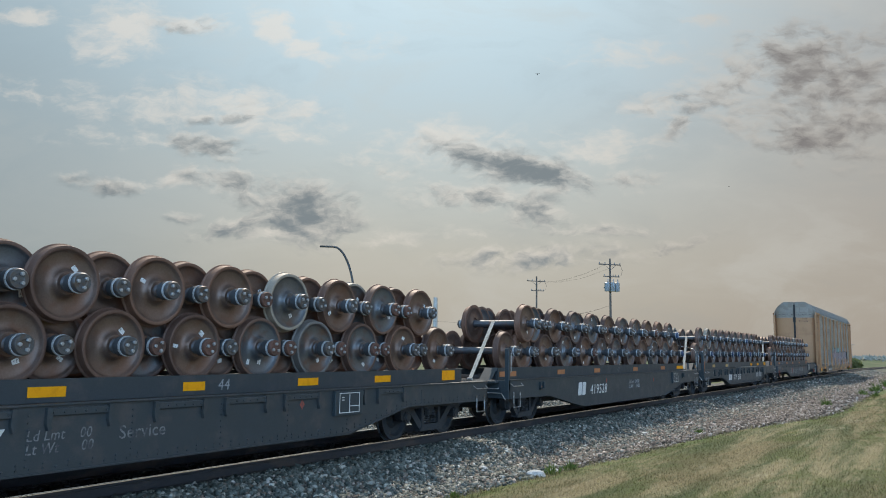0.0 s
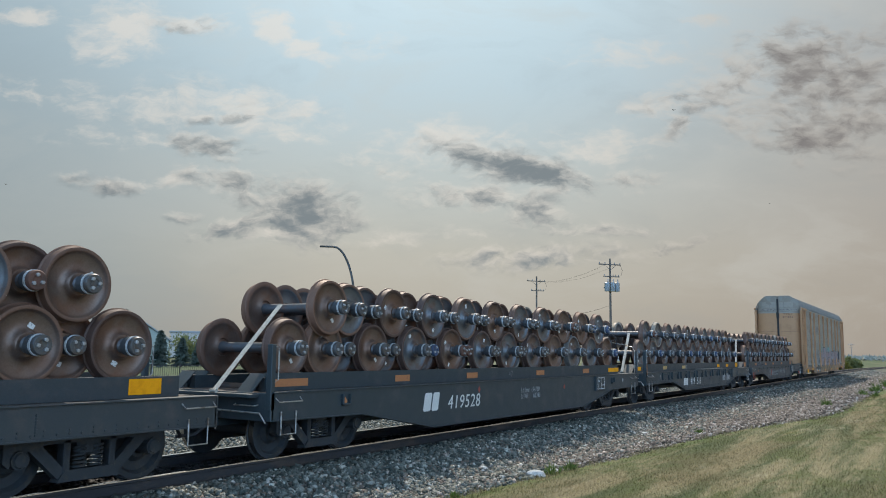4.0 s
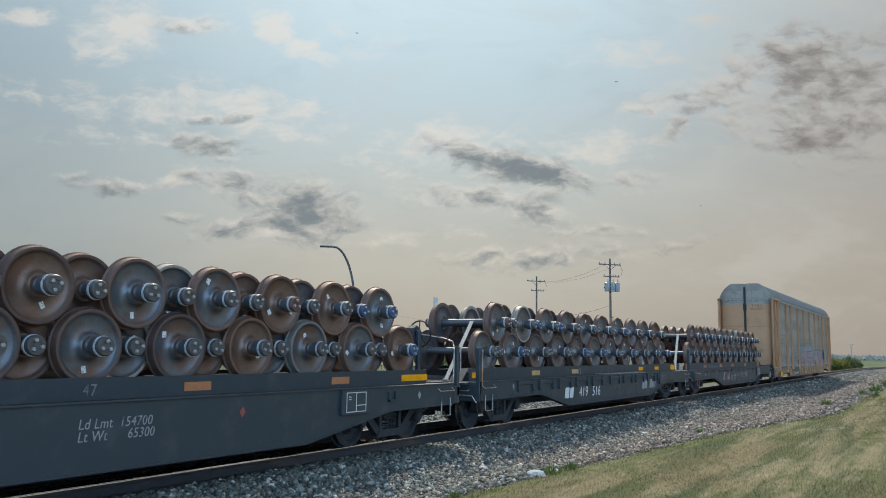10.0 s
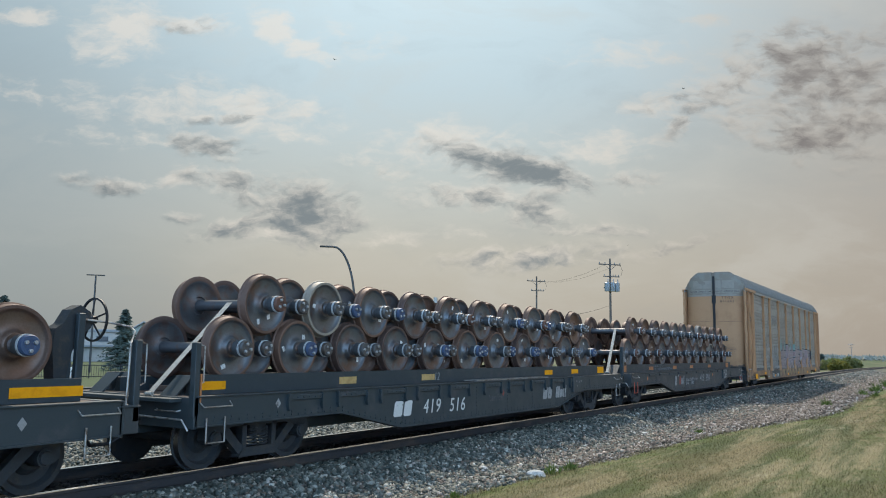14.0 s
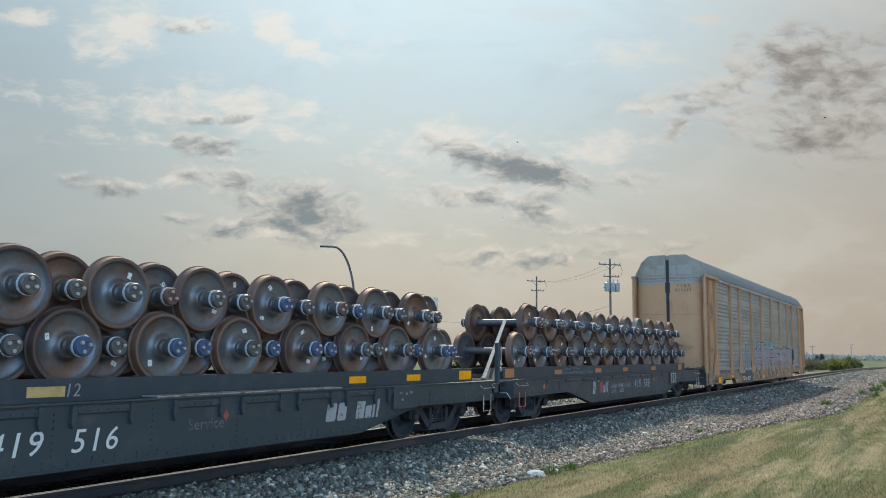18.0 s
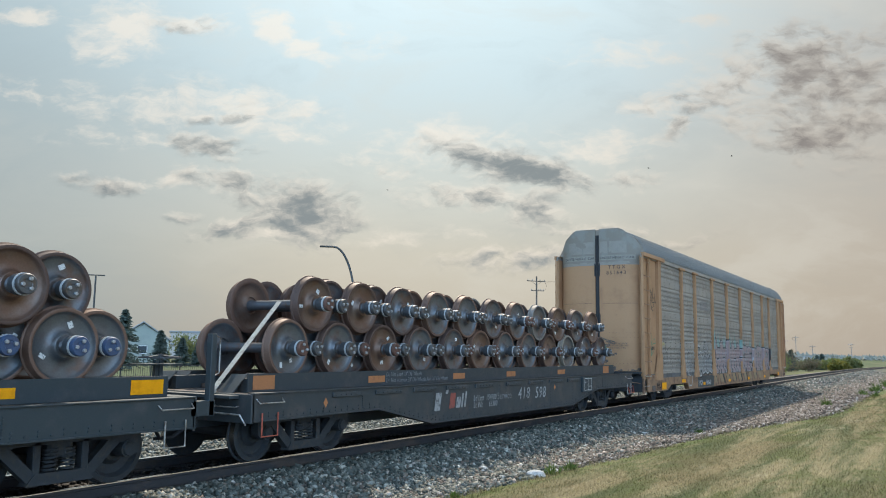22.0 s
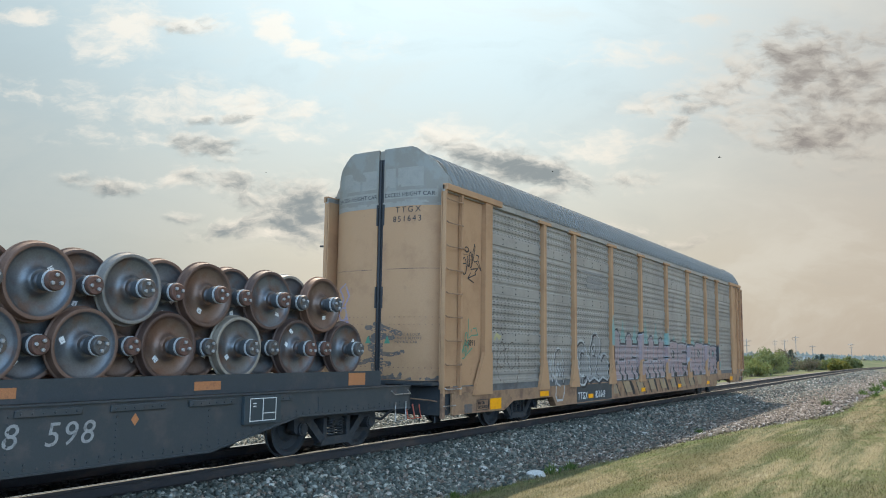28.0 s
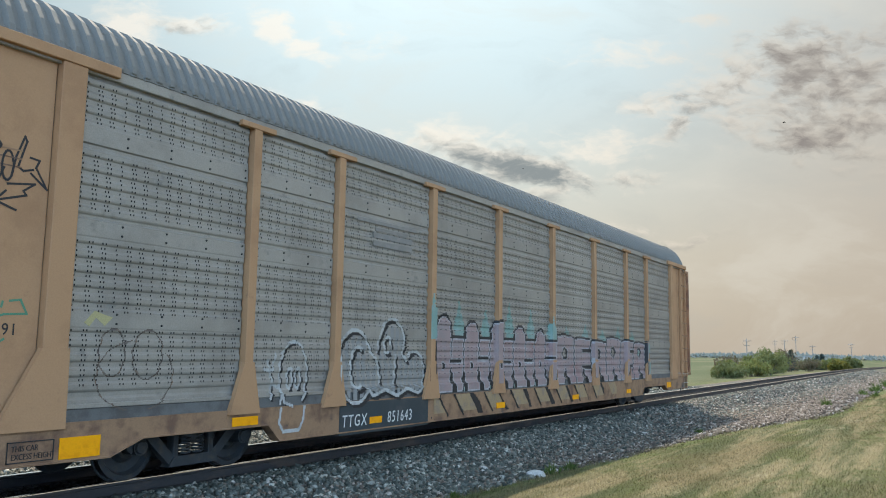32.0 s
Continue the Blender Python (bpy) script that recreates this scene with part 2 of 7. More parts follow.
M = {}
M["wheel"] = wheel_material("cast wheel steel", (0.15, 0.162, 0.175), (0.175, 0.10, 0.07))
M["wheel_old"] = wheel_material("rusty wheel steel", (0.185, 0.132, 0.108), (0.18, 0.095, 0.062))
M["wheel_turned"] = wheel_material("wheel steel with a freshly turned rim", (0.15, 0.155, 0.16), (0.34, 0.29, 0.23))
M["axle"] = material("dark oily axle steel", (0.10, 0.105, 0.115), 0.45, 0.4, (0.15, 0.075, 0.045), 5, (0.5, 0.75))
M["bearing"] = material("black bearing housing", (0.06, 0.068, 0.076), 0.6, 0.1, (0.11, 0.07, 0.05), 9, (0.55, 0.8))
M["ring"] = material("pale seal ring", (0.46, 0.48, 0.49), 0.65, 0.0, (0.18, 0.18, 0.18), 26, (0.55, 0.68))
M["cap_grey"] = material("grey end cap", (0.12, 0.125, 0.13), 0.45, 0.5, (0.13, 0.1, 0.08), 12)
M["cap_blue"] = material("blue end cap", (0.045, 0.085, 0.17), 0.55, 0.0, (0.06, 0.08, 0.14), 12)
M["cap_rust"] = material("rusty end cap", (0.16, 0.08, 0.058), 0.7, 0.2, (0.1, 0.06, 0.045), 12)
M["bolt"] = material("bright bolt head", (0.42, 0.42, 0.42), 0.4, 0.4)
M["tag"] = material("white paper tag", (0.72, 0.72, 0.70), 0.7, 0, (0.2, 0.2, 0.2), 40, (0.54, 0.6), grain=0.05)
M["car"] = material("weathered black car paint", (0.030, 0.046, 0.054), 0.5, 0.0, (0.062, 0.068, 0.074), 2.2, (0.5, 0.75), bump=0.15, second=(0.085, 0.06, 0.05), second_scale=3.3, second_range=(0.68, 0.84))
M["car_brown"] = material("weathered dark brown car paint", (0.040, 0.050, 0.055), 0.55, 0.0, (0.075, 0.07, 0.068), 2.6, (0.48, 0.72), bump=0.2, second=(0.10, 0.065, 0.05), second_scale=3.3, second_range=(0.64, 0.82))
M["truck"] = material("grimy cast truck steel", (0.036, 0.041, 0.045), 0.7, 0.1, (0.07, 0.06, 0.05), 7, (0.5, 0.7), bump=0.4)
M["tread"] = material("polished wheel tread", (0.42, 0.40, 0.38), 0.3, 1.0)
M["deck"] = material("rusty deck plate", (0.085, 0.07, 0.062), 0.75, 0.1, (0.15, 0.09, 0.06), 2.0, (0.45, 0.7), bump=0.3)
M["bright"] = material("worn bare steel rod", (0.5, 0.49, 0.47), 0.4, 0.7, (0.2, 0.15, 0.12), 8)
M["orange"] = material("faded orange reflector", (0.52, 0.20, 0.075), 0.6, 0, (0.36, 0.14, 0.065), 9, (0.55, 0.75), grain=0.15)
M["yellow"] = material("yellow reflector", (0.95, 0.38, 0.006), 0.5, 0, (0.85, 0.32, 0.006), 9, grain=0.05, spec=0.2)
M["straw"] = material("faded straw-yellow reflector", (0.62, 0.40, 0.15), 0.6, 0, (0.5, 0.31, 0.11), 9)
M["white"] = material("white stencil paint", (0.66, 0.66, 0.63), 0.7, 0, (0.3, 0.3, 0.3), 14, (0.62, 0.8))
M["faded"] = material("faded stencil paint", (0.33, 0.33, 0.32), 0.75, 0, (0.12, 0.12, 0.12), 12, (0.5, 0.7))
M["redpaint"] = material("faded red paint", (0.33, 0.085, 0.06), 0.7, 0, (0.1, 0.06, 0.055), 9, (0.5, 0.72))
M["redrod"] = material("red safety rod", (0.45, 0.09, 0.05), 0.6)
M["strap"] = material("grey woven strap", (0.45, 0.42, 0.36), 0.8, 0, (0.3, 0.28, 0.24), 20, bump=0.3, bump_scale=300)
M["tan"] = material("tan rack paint", (0.445, 0.248, 0.130), 0.6, 0, (0.37, 0.20, 0.105), 1.5, (0.45, 0.7), grain=0.06, second=(0.22, 0.13, 0.085), second_scale=4.0, second_range=(0.64, 0.85), spec=0.25)
M["tan_dirty"] = material("dirty tan frame paint", (0.33, 0.19, 0.105), 0.65, 0, (0.17, 0.09, 0.055), 2.5, (0.44, 0.66), second=(0.1, 0.08, 0.07), second_scale=5.0, second_range=(0.6, 0.8), bump=0.2)
M["galv"] = material("dull galvanized panel", (0.355, 0.33, 0.29), 0.5, 0.35, (0.28, 0.26, 0.23), 1.2, (0.4, 0.7), grain=0.1, second=(0.21, 0.205, 0.19), second_scale=5.0, second_range=(0.58, 0.8), spread=0.08)
M["roof"] = material("galvanized roof sheet", (0.20, 0.192, 0.175), 0.8, 0.0, (0.19, 0.18, 0.16), 1.5, (0.45, 0.7), grain=0.08)
M["silver"] = material("patched aluminium paint", (0.235, 0.205, 0.165), 0.65, 0.0, (0.25, 0.235, 0.20), 2.2, (0.5, 0.62), grain=0.06, second=(0.33, 0.285, 0.22), second_scale=3.5, second_range=(0.62, 0.75))
M["silver_light"] = material("pale patched paint", (0.31, 0.28, 0.235), 0.65, 0, (0.28, 0.255, 0.215), 6)
M["black"] = material("black paint", (0.02, 0.02, 0.022), 0.6)
M["hole"] = material("dark hole", (0.012, 0.012, 0.012), 0.9, grain=0)
M["pink"] = material("pink spray paint", (0.34, 0.245, 0.235), 0.6, 0, (0.30, 0.245, 0.24), 3, second=(0.30, 0.17, 0.165), second_scale=1.1, second_range=(0.52, 0.75))
M["teal"] = material("teal spray paint", (0.20, 0.33, 0.29), 0.6, 0, (0.27, 0.36, 0.33), 3)
M["paleline"] = material("white spray paint", (0.50, 0.50, 0.48), 0.7, 0, (0.36, 0.36, 0.34), 7)
M["greyfill"] = material("grey spray paint", (0.29, 0.285, 0.27), 0.7)
M["straw_paint"] = material("thin straw-coloured spray paint", (0.38, 0.26, 0.14), 0.7, 0, (0.30, 0.22, 0.15), 4)
M["green"] = material("green spray paint", (0.085, 0.25, 0.15), 0.7)
M["rail"] = material("brown rail steel", (0.042, 0.042, 0.045), 0.7, 0.2, (0.085, 0.066, 0.055), 5, bump=0.3, stretch_by=(0.3, 1, 1))
M["railtop"] = material("polished rail head", (0.88, 0.88, 0.87), 0.18, 1.0, grain=0.03)
M["tie"] = material("creosoted tie", (0.055, 0.05, 0.047), 0.85, 0, (0.09, 0.08, 0.072), 5, bump=0.6, bump_scale=30, stretch_by=(3, 0.4, 3), spread=0.2)
M["wood"] = material("grey weathered pole wood", (0.15, 0.125, 0.105), 0.85, 0, (0.10, 0.085, 0.075), 4, bump=0.4, stretch_by=(4, 4, 0.3))
M["metal"] = material("dark grey painted metal", (0.075, 0.078, 0.08), 0.6, 0.2)
# wood of the farthest poles, the haze before them put into its pale colour
M["haze_wood"] = material("pole wood paled for haze", (0.30, 0.29, 0.27), 0.9, 0, (0.25, 0.24, 0.225), 3)
M["can"] = material("grey transformer can", (0.30, 0.33, 0.345), 0.45, 0.1)
M["porcelain"] = material("porcelain insulator", (0.35, 0.33, 0.32), 0.3)
M["wire"] = material("black cable", (0.03, 0.03, 0.03), 0.6)
M["wallpale"] = material("pale building wall", (0.52, 0.49, 0.45), 0.8, 0, (0.45, 0.43, 0.40), 0.4)
M["roofdark"] = material("grey flat roof edge", (0.30, 0.32, 0.33), 0.8)
M["glass"] = material("dark window glass", (0.05, 0.06, 0.07), 0.1, 0, grain=0, spec=0.6)
M["wallgreen"] = material("pale green siding", (0.36, 0.40, 0.36), 0.8, 0, (0.31, 0.35, 0.32), 0.6)
M["bark"] = material("bark", (0.11, 0.085, 0.065), 0.9, 0, bump=0.6)
M["spruce"] = material("blue green spruce needles", (0.075, 0.105, 0.09), 0.8, 0, (0.095, 0.125, 0.105), 3, spread=0.1)
M["leaf"] = material("green bush leaves", (0.165, 0.195, 0.075), 0.7, 0, (0.20, 0.22, 0.09), 2, spread=0.15)
M["leaf_light"] = material("bright green bush leaves", (0.21, 0.22, 0.075), 0.7, 0, (0.13, 0.18, 0.055), 2, spread=0.15)
M["leaf_yellow"] = material("yellowing bush leaves", (0.22, 0.20, 0.04), 0.7, 0, (0.12, 0.15, 0.04), 2, spread=0.1)
# much paler than leaves: the distance haze is mixed into this base colour
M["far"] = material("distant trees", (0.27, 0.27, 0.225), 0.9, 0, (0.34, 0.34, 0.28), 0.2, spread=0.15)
M["chalk"] = material("faded yellow chalk", (0.46, 0.40, 0.20), 0.9)
M["lilac"] = material("faded lilac spray paint", (0.30, 0.25, 0.36), 0.8, 0, (0.36, 0.27, 0.24), 5)
M["dim"] = material("dim stencil paint", (0.23, 0.23, 0.225), 0.8, 0, (0.09, 0.09, 0.095), 11, (0.45, 0.62))
M["ghost"] = material("nearly worn-off stencil paint", (0.16, 0.15, 0.15), 0.8, 0, (0.08, 0.08, 0.085), 10, (0.45, 0.65))
M["pale_edge"] = material("thin white spray edge", (0.42, 0.40, 0.40), 0.7, 0, (0.31, 0.28, 0.29), 5)
M["faint"] = material("faint dark lettering", (0.24, 0.22, 0.20), 0.8, 0, (0.30, 0.27, 0.24), 6)
M["smear"] = material("dark sooty smear", (0.13, 0.105, 0.09), 0.8, 0, (0.23, 0.15, 0.10), 9, (0.45, 0.7))
M["ledge"] = material("dirty grey ledge", (0.15, 0.15, 0.145), 0.7, 0.1, (0.10, 0.095, 0.09), 2.5)
M["shrub"] = material("dry reddish shrub", (0.19, 0.16, 0.11), 0.8, 0, (0.09, 0.10, 0.05), 2)
M["rock"] = material("pale boulder", (0.55, 0.54, 0.51), 0.85, 0, (0.42, 0.41, 0.39), 8, bump=0.5, bump_scale=25)

for key in ("leaf", "leaf_light", "leaf_yellow", "shrub"):
    let_through(M[key], 0.45)
let_through(M["spruce"], 0.2)


# ---- mesh tools ----
class Mesh:
    """Collects simple solids into one mesh."""

    def __init__(self):
        self.v, self.f = [], []

    def add(self, verts, faces, m=None):
        k = len(self.v)
        self.v += [tuple(m @ Vector(p)) for p in verts] if m is not None else [tuple(p) for p in verts]
        self.f += [tuple(i + k for i in q) for q in faces]
        return self

    def box(self, x0, x1, y0, y1, z0, z1, c=0.0, m=None):
        """A box, with chamfered edges where c is given."""
        c = min(c, (x1 - x0) * 0.45, (y1 - y0) * 0.45, (z1 - z0) * 0.45)
        if c <= 0:
            v = [(x, y, z) for x in (x0, x1) for y in (y0, y1) for z in (z0, z1)]
            f = [(0, 1, 3, 2), (4, 6, 7, 5), (0, 4, 5, 1), (2, 3, 7, 6), (0, 2, 6, 4), (1, 5, 7, 3)]
            return self.add(v, f, m)
        v, ids = [], {}
        for i, x in enumerate((x0, x1)):
            for j, y in enumerate((y0, y1)):
                for k, z in enumerate((z0, z1)):
                    sx, sy, sz = (c if i == 0 else -c), (c if j == 0 else -c), (c if k == 0 else -c)
                    ids[i, j, k] = len(v)
                    v += [(x, y + sy, z + sz), (x + sx, y, z + sz), (x + sx, y + sy, z)]
        f = []
        for a in (0, 1):
            q = [(a, 0, 0), (a, 0, 1), (a, 1, 1), (a, 1, 0)]
            f.append([ids[p] for p in (q if a == 0 else q[::-1])])
            q = [(0, a, 0), (1, a, 0), (1, a, 1), (0, a, 1)]
            f.append([ids[p] + 1 for p in (q if a == 0 else q[::-1])])
            q = [(0, 0, a), (0, 1, a), (1, 1, a), (1, 0, a)]
            f.append([ids[p] + 2 for p in (q if a == 0 else q[::-1])])
        for a in (0, 1):
            for b in (0, 1):
                flip = a == b
                e = [ids[0, a, b] + 1, ids[1, a, b] + 1, ids[1, a, b] + 2, ids[0, a, b] + 2]
                f.append(e[::-1] if flip else e)
                e = [ids[a, 0, b], ids[a, 1, b], ids[a, 1, b] + 2, ids[a, 0, b] + 2]
                f.append(e if flip else e[::-1])
                e = [ids[a, b, 0], ids[a, b, 1], ids[a, b, 1] + 1, ids[a, b, 0] + 1]
                f.append(e[::-1] if flip else e)
                for k in (0, 1):
                    t = [ids[a, b, k], ids[a, b, k] + 1, ids[a, b, k] + 2]
                    f.append(t if (a + b + k) % 2 == 0 else t[::-1])
        return self.add(v, f, m)

    def lathe(self, prof, n=24, m=None, closed=False):
        """Turns (along, radius) pairs round the y axis."""
        v, f, k = [], [], len(prof)
        for i in range(n):
            a = 2 * math.pi * i / n
            v += [(r * math.sin(a), y, r * math.cos(a)) for y, r in prof]
        for i in range(n):
            j = (i + 1) % n
            for p in range(k - 1):
                f.append((i * k + p, j * k + p, j * k + p + 1, i * k + p + 1))
        if not closed:
            f.append([i * k for i in range(n)][::-1])
            f.append([i * k + k - 1 for i in range(n)])
        return self.add(v, f, m)

    def rod(self, a, b, r, n=8, r2=None):
        """A straight round bar from a to b."""
        a, b = Vector(a), Vector(b)
        d = b - a
        m = Matrix.Translation(a) @ Vector((0, 1, 0)).rotation_difference(d).to_matrix().to_4x4()
        return self.lathe([(0, r), (d.length, r if r2 is None else r2)], n, m)

    def pipe(self, pts, r, n=8):
        """A bent round bar through the points."""
        pts = [Vector(p) for p in pts]
        v, f, up = [], [], Vector((0.13, 0.31, 0.94))
        for i, p in enumerate(pts):
            d = (pts[min(i + 1, len(pts) - 1)] - pts[max(i - 1, 0)]).normalized()
            s = d.cross(up).normalized()
            u = s.cross(d)
            v += [tuple(p + (s * math.cos(2 * math.pi * k / n) + u * math.sin(2 * math.pi * k / n)) * r) for k in range(n)]
        for i in range(len(pts) - 1):
            for k in range(n):
                f.append((i * n + k, i * n + (k + 1) % n, (i + 1) * n + (k + 1) % n, (i + 1) * n + k))
        f.append(tuple(range(n))[::-1])
        f.append(tuple(range(len(v) - n, len(v))))
        return self.add(v, f)

    def slab(self, outline, y0, y1, m=None):
        """An outline in the x-z plane, given thickness along y."""
        n = len(outline)
        v = [(x, y0, z) for x, z in outline] + [(x, y1, z) for x, z in outline]
        f = [tuple(range(n)), tuple(range(n, 2 * n))[::-1]]
        f += [(i, i + n, (i + 1) % n + n, (i + 1) % n) for i in range(n)]
        return self.add(v, f, m)

    def sweep(self, prof, x0, x1, m=None, steps=1):
        """A (y, z) outline drawn out along x."""
        n = len(prof)
        v, f = [], []
        for s in range(steps + 1):
            x = x0 + (x1 - x0) * s / steps
            v += [(x, y, z) for y, z in prof]
        for s in range(steps):
            f += [(s * n + i, s * n + (i + 1) % n, (s + 1) * n + (i + 1) % n, (s + 1) * n + i) for i in range(n)]
        f += [tuple(range(n))[::-1], tuple(range(steps * n, steps * n + n))]
        return self.add(v, f, m)

    def data(self, name, mat=None, smooth=False):
        d = bpy.data.meshes.new(name)
        d.from_pydata(self.v, [], self.f)
        d.validate()
        b = bmesh.new()
        b.from_mesh(d)
        bmesh.ops.recalc_face_normals(b, faces=b.faces)
        b.to_mesh(d)
        b.free()
        if mat:
            d.materials.append(M[mat])
        if smooth:
            d.polygons.foreach_set("use_smooth", [True] * len(d.polygons))
            d.set_sharp_from_angle(angle=radians(38))
        d.update()
        return d


def part(name, mesh, mat, parent, label="", smooth=False, m=None, kind=""):
    """One mesh object under a thing or under a part."""
    d = mesh if isinstance(mesh, bpy.types.Mesh) else mesh.data(name, mat, smooth)
    ob = new(name, d)
    ob.parent = parent
    if m is not None:
        ob.matrix_basis = m
    return tagged(ob, label, kind=kind)


def thing(name, mesh, mat, label, category, m=None, smooth=False, group="", kind=""):
    ob = new(name, mesh.data(name, mat, smooth) if isinstance(mesh, Mesh) else mesh)
    if m is not None:
        ob.matrix_basis = m
    return tagged(ob, label, category, group, kind)


LETTERS = {}


def lettering(text, size, mat, spacing=1.0, squeeze=1.0, shear=0.0):
    """Flat letters as a mesh in the x-y plane, from the built-in font."""
    key = (text, size, mat, spacing, squeeze, shear)
    if key not in LETTERS:
        c = bpy.data.curves.new("letters", "FONT")
        c.body, c.size, c.space_character, c.shear, c.extrude = text, size, spacing, shear, 0.002
        c.resolution_u = 3
        ob = bpy.data.objects.new("letters", c)
        scene.collection.objects.link(ob)
        deps = bpy.context.evaluated_depsgraph_get()
        d = bpy.data.meshes.new_from_object(ob.evaluated_get(deps))
        for v in d.vertices:
            v.co.x *= squeeze
        bpy.data.objects.remove(ob)
        d.materials.clear()
        d.materials.append(M[mat])
        LETTERS[key] = d
    return LETTERS[key]


def on_side(x, y, z):
    return pose(x, y, z, 90, 0, 0)


WORDS = [("419528", .37, "white", 1.12, 1.06, .16), ("419", .37, "white", 1.15, 1.0, .16), ("418", .37, "faded", 1.15, 1.0, .16), ("Service", .22, "dim", 1.05, 1.0, .0),
         ("Ld Lmt  154700", .165, "faded", 1.05, .9, .15), ("Lt Wt      65300", .165, "faded", 1.05, .9, .15), ("Do Not Intermix 33\" Dia Wheels And 36\" Dia Wheels", .115, "dim", 1.0, .86, .1),
         ("Do Not Load 28\" Dia Wheels", .115, "dim", 1.0, .86, .1), ("47", .20, "dim", 1.1, .9, .0), ("44", .22, "faded", 1.1, .95, .1),
         ("EXCESS HEIGHT CAR", .12, "black", 1.05, .95, .0), ("TTGX", .17, "black", 1.5, 1.0, .0), ("851643", .17, "black", 1.35, 1.0, .0),
         ("TTGX", .27, "white", 1.25, .8, .1), ("851643", .27, "white", 1.2, .8, .1), ("CLOSE & LOCK\nDOORS BEFORE\nMOVING CAR", .075, "smear", 1.3, .9, .0), ("THIS CAR\nEXCESS HEIGHT", .085, "black", 1.0, .8, .0), ("26891", .175, "black", 1.15, .9, .0), ("516", .37, "white", 1.15, 1.0, .16), ("598", .37, "faded", 1.15, 1.0, .16), ("12", .22, "faded", 1.1, .9, .15), ("7", .37, "white", 1.1, 1.0, .16), ("Ld Lmt    00", .165, "dim", 1.05, .9, .15), ("Lt Wt      00", .165, "dim", 1.05, .9, .15), ("Service", .2, "ghost", 1.05, 1.0, .0)]
for w in WORDS:
    lettering(*w)

# ---- ground, track ----
def rail_z(x):
    return -0.00004 * max(0, x - 75) ** 2 if x < 160 else -0.289 - 0.0068 * (x - 160)


def ground_z(x, y):
    """Height of the ground: lawn, gravel shoulder, then the flat land beyond the track."""
    d = y - TRACK
    if d > 0:
        z = -0.22 - 0.4 * min(1, max(0, (d - 1.7) / 1.4)) - 0.35 * min(1, max(0, (d - 3) / 12))
    else:
        d = -d
        pts = ((0, -0.215), (0.68, -0.215), (0.84, -0.175), (1.62, -0.185), (2.7, -0.48), (3.6, -0.44), (5.2, -0.33), (9.7, -0.12), (14, -0.06), (40, 0.0))
        z = pts[-1][1]
        for (a, za), (b, zb) in zip(pts, pts[1:]):
            if d <= b:
                z = za + (zb - za) * max(0, d - a) / (b - a)
                break
    if x > 75:
        z += rail_z(min(x, 300)) * min(1, max(0, (26 - abs(y - TRACK)) / 14))
    r = math.hypot(x, y)
    if r < 60:
        z += 0.018 * noise.noise((x * 0.9, y * 0.9, 3)) * min(1, abs(y - TRACK) / 4)
    return z


def lawn_edge(x):
    """How far towards the track the lawn reaches."""
    pts = ((-60, 6.6), (4, 6.5), (9.8, 6.3), (13.9, 5.93), (15.9, 5.62), (19.3, 5.35), (22.8, 4.86), (24.2, 4.54), (26.4, 3.98), (28.3, 3.5), (31.7, 3.15), (38, 3.15), (60, 3.0), (120, 2.6), (400, 2.0))
    for (a, ya), (b, yb) in zip(pts, pts[1:]):
        if x <= b:
            return ya + (yb - ya) * max(0, x - a) / (b - a)
    return 2.0


def grass_colour(N, at):
    """Mown lawn: long dry streaks along the track, greener patches and fine mottling."""
    bands = N.noise(N.scaled(at, (0.10, 1.15, 1)), 1.0, 7.0, 0.70, 0.5)
    patch = N.noise(N.scaled(at, (0.4, 1, 1)), 1.0, 7.0, 0.70, 0.3)
    wide_ = N.noise(N.scaled(at, (0.16, 0.5, 1)), 0.8, 4.0, 0.6, 0.4)
    grass = N.mix(N.step(bands, 0.40, 0.62), (0.072, 0.088, 0.038, 1), (0.235, 0.203, 0.118, 1))
    grass = N.mix(N.math("MULTIPLY", N.step(wide_, 0.46, 0.62), 0.45), grass, (0.15, 0.112, 0.058, 1))
    grass = N.mix(N.math("MULTIPLY", N.step(patch, 0.50, 0.64), 0.8), grass, (0.082, 0.098, 0.034, 1))
    grass = N.mix(N.math("MULTIPLY", N.step(wide_, 0.42, 0.28), 0.55), grass, (0.145, 0.145, 0.035, 1))
    return N.mix(N.math("MULTIPLY", N.step(patch, 0.44, 0.3), 0.6), grass, (0.30, 0.268, 0.178, 1))


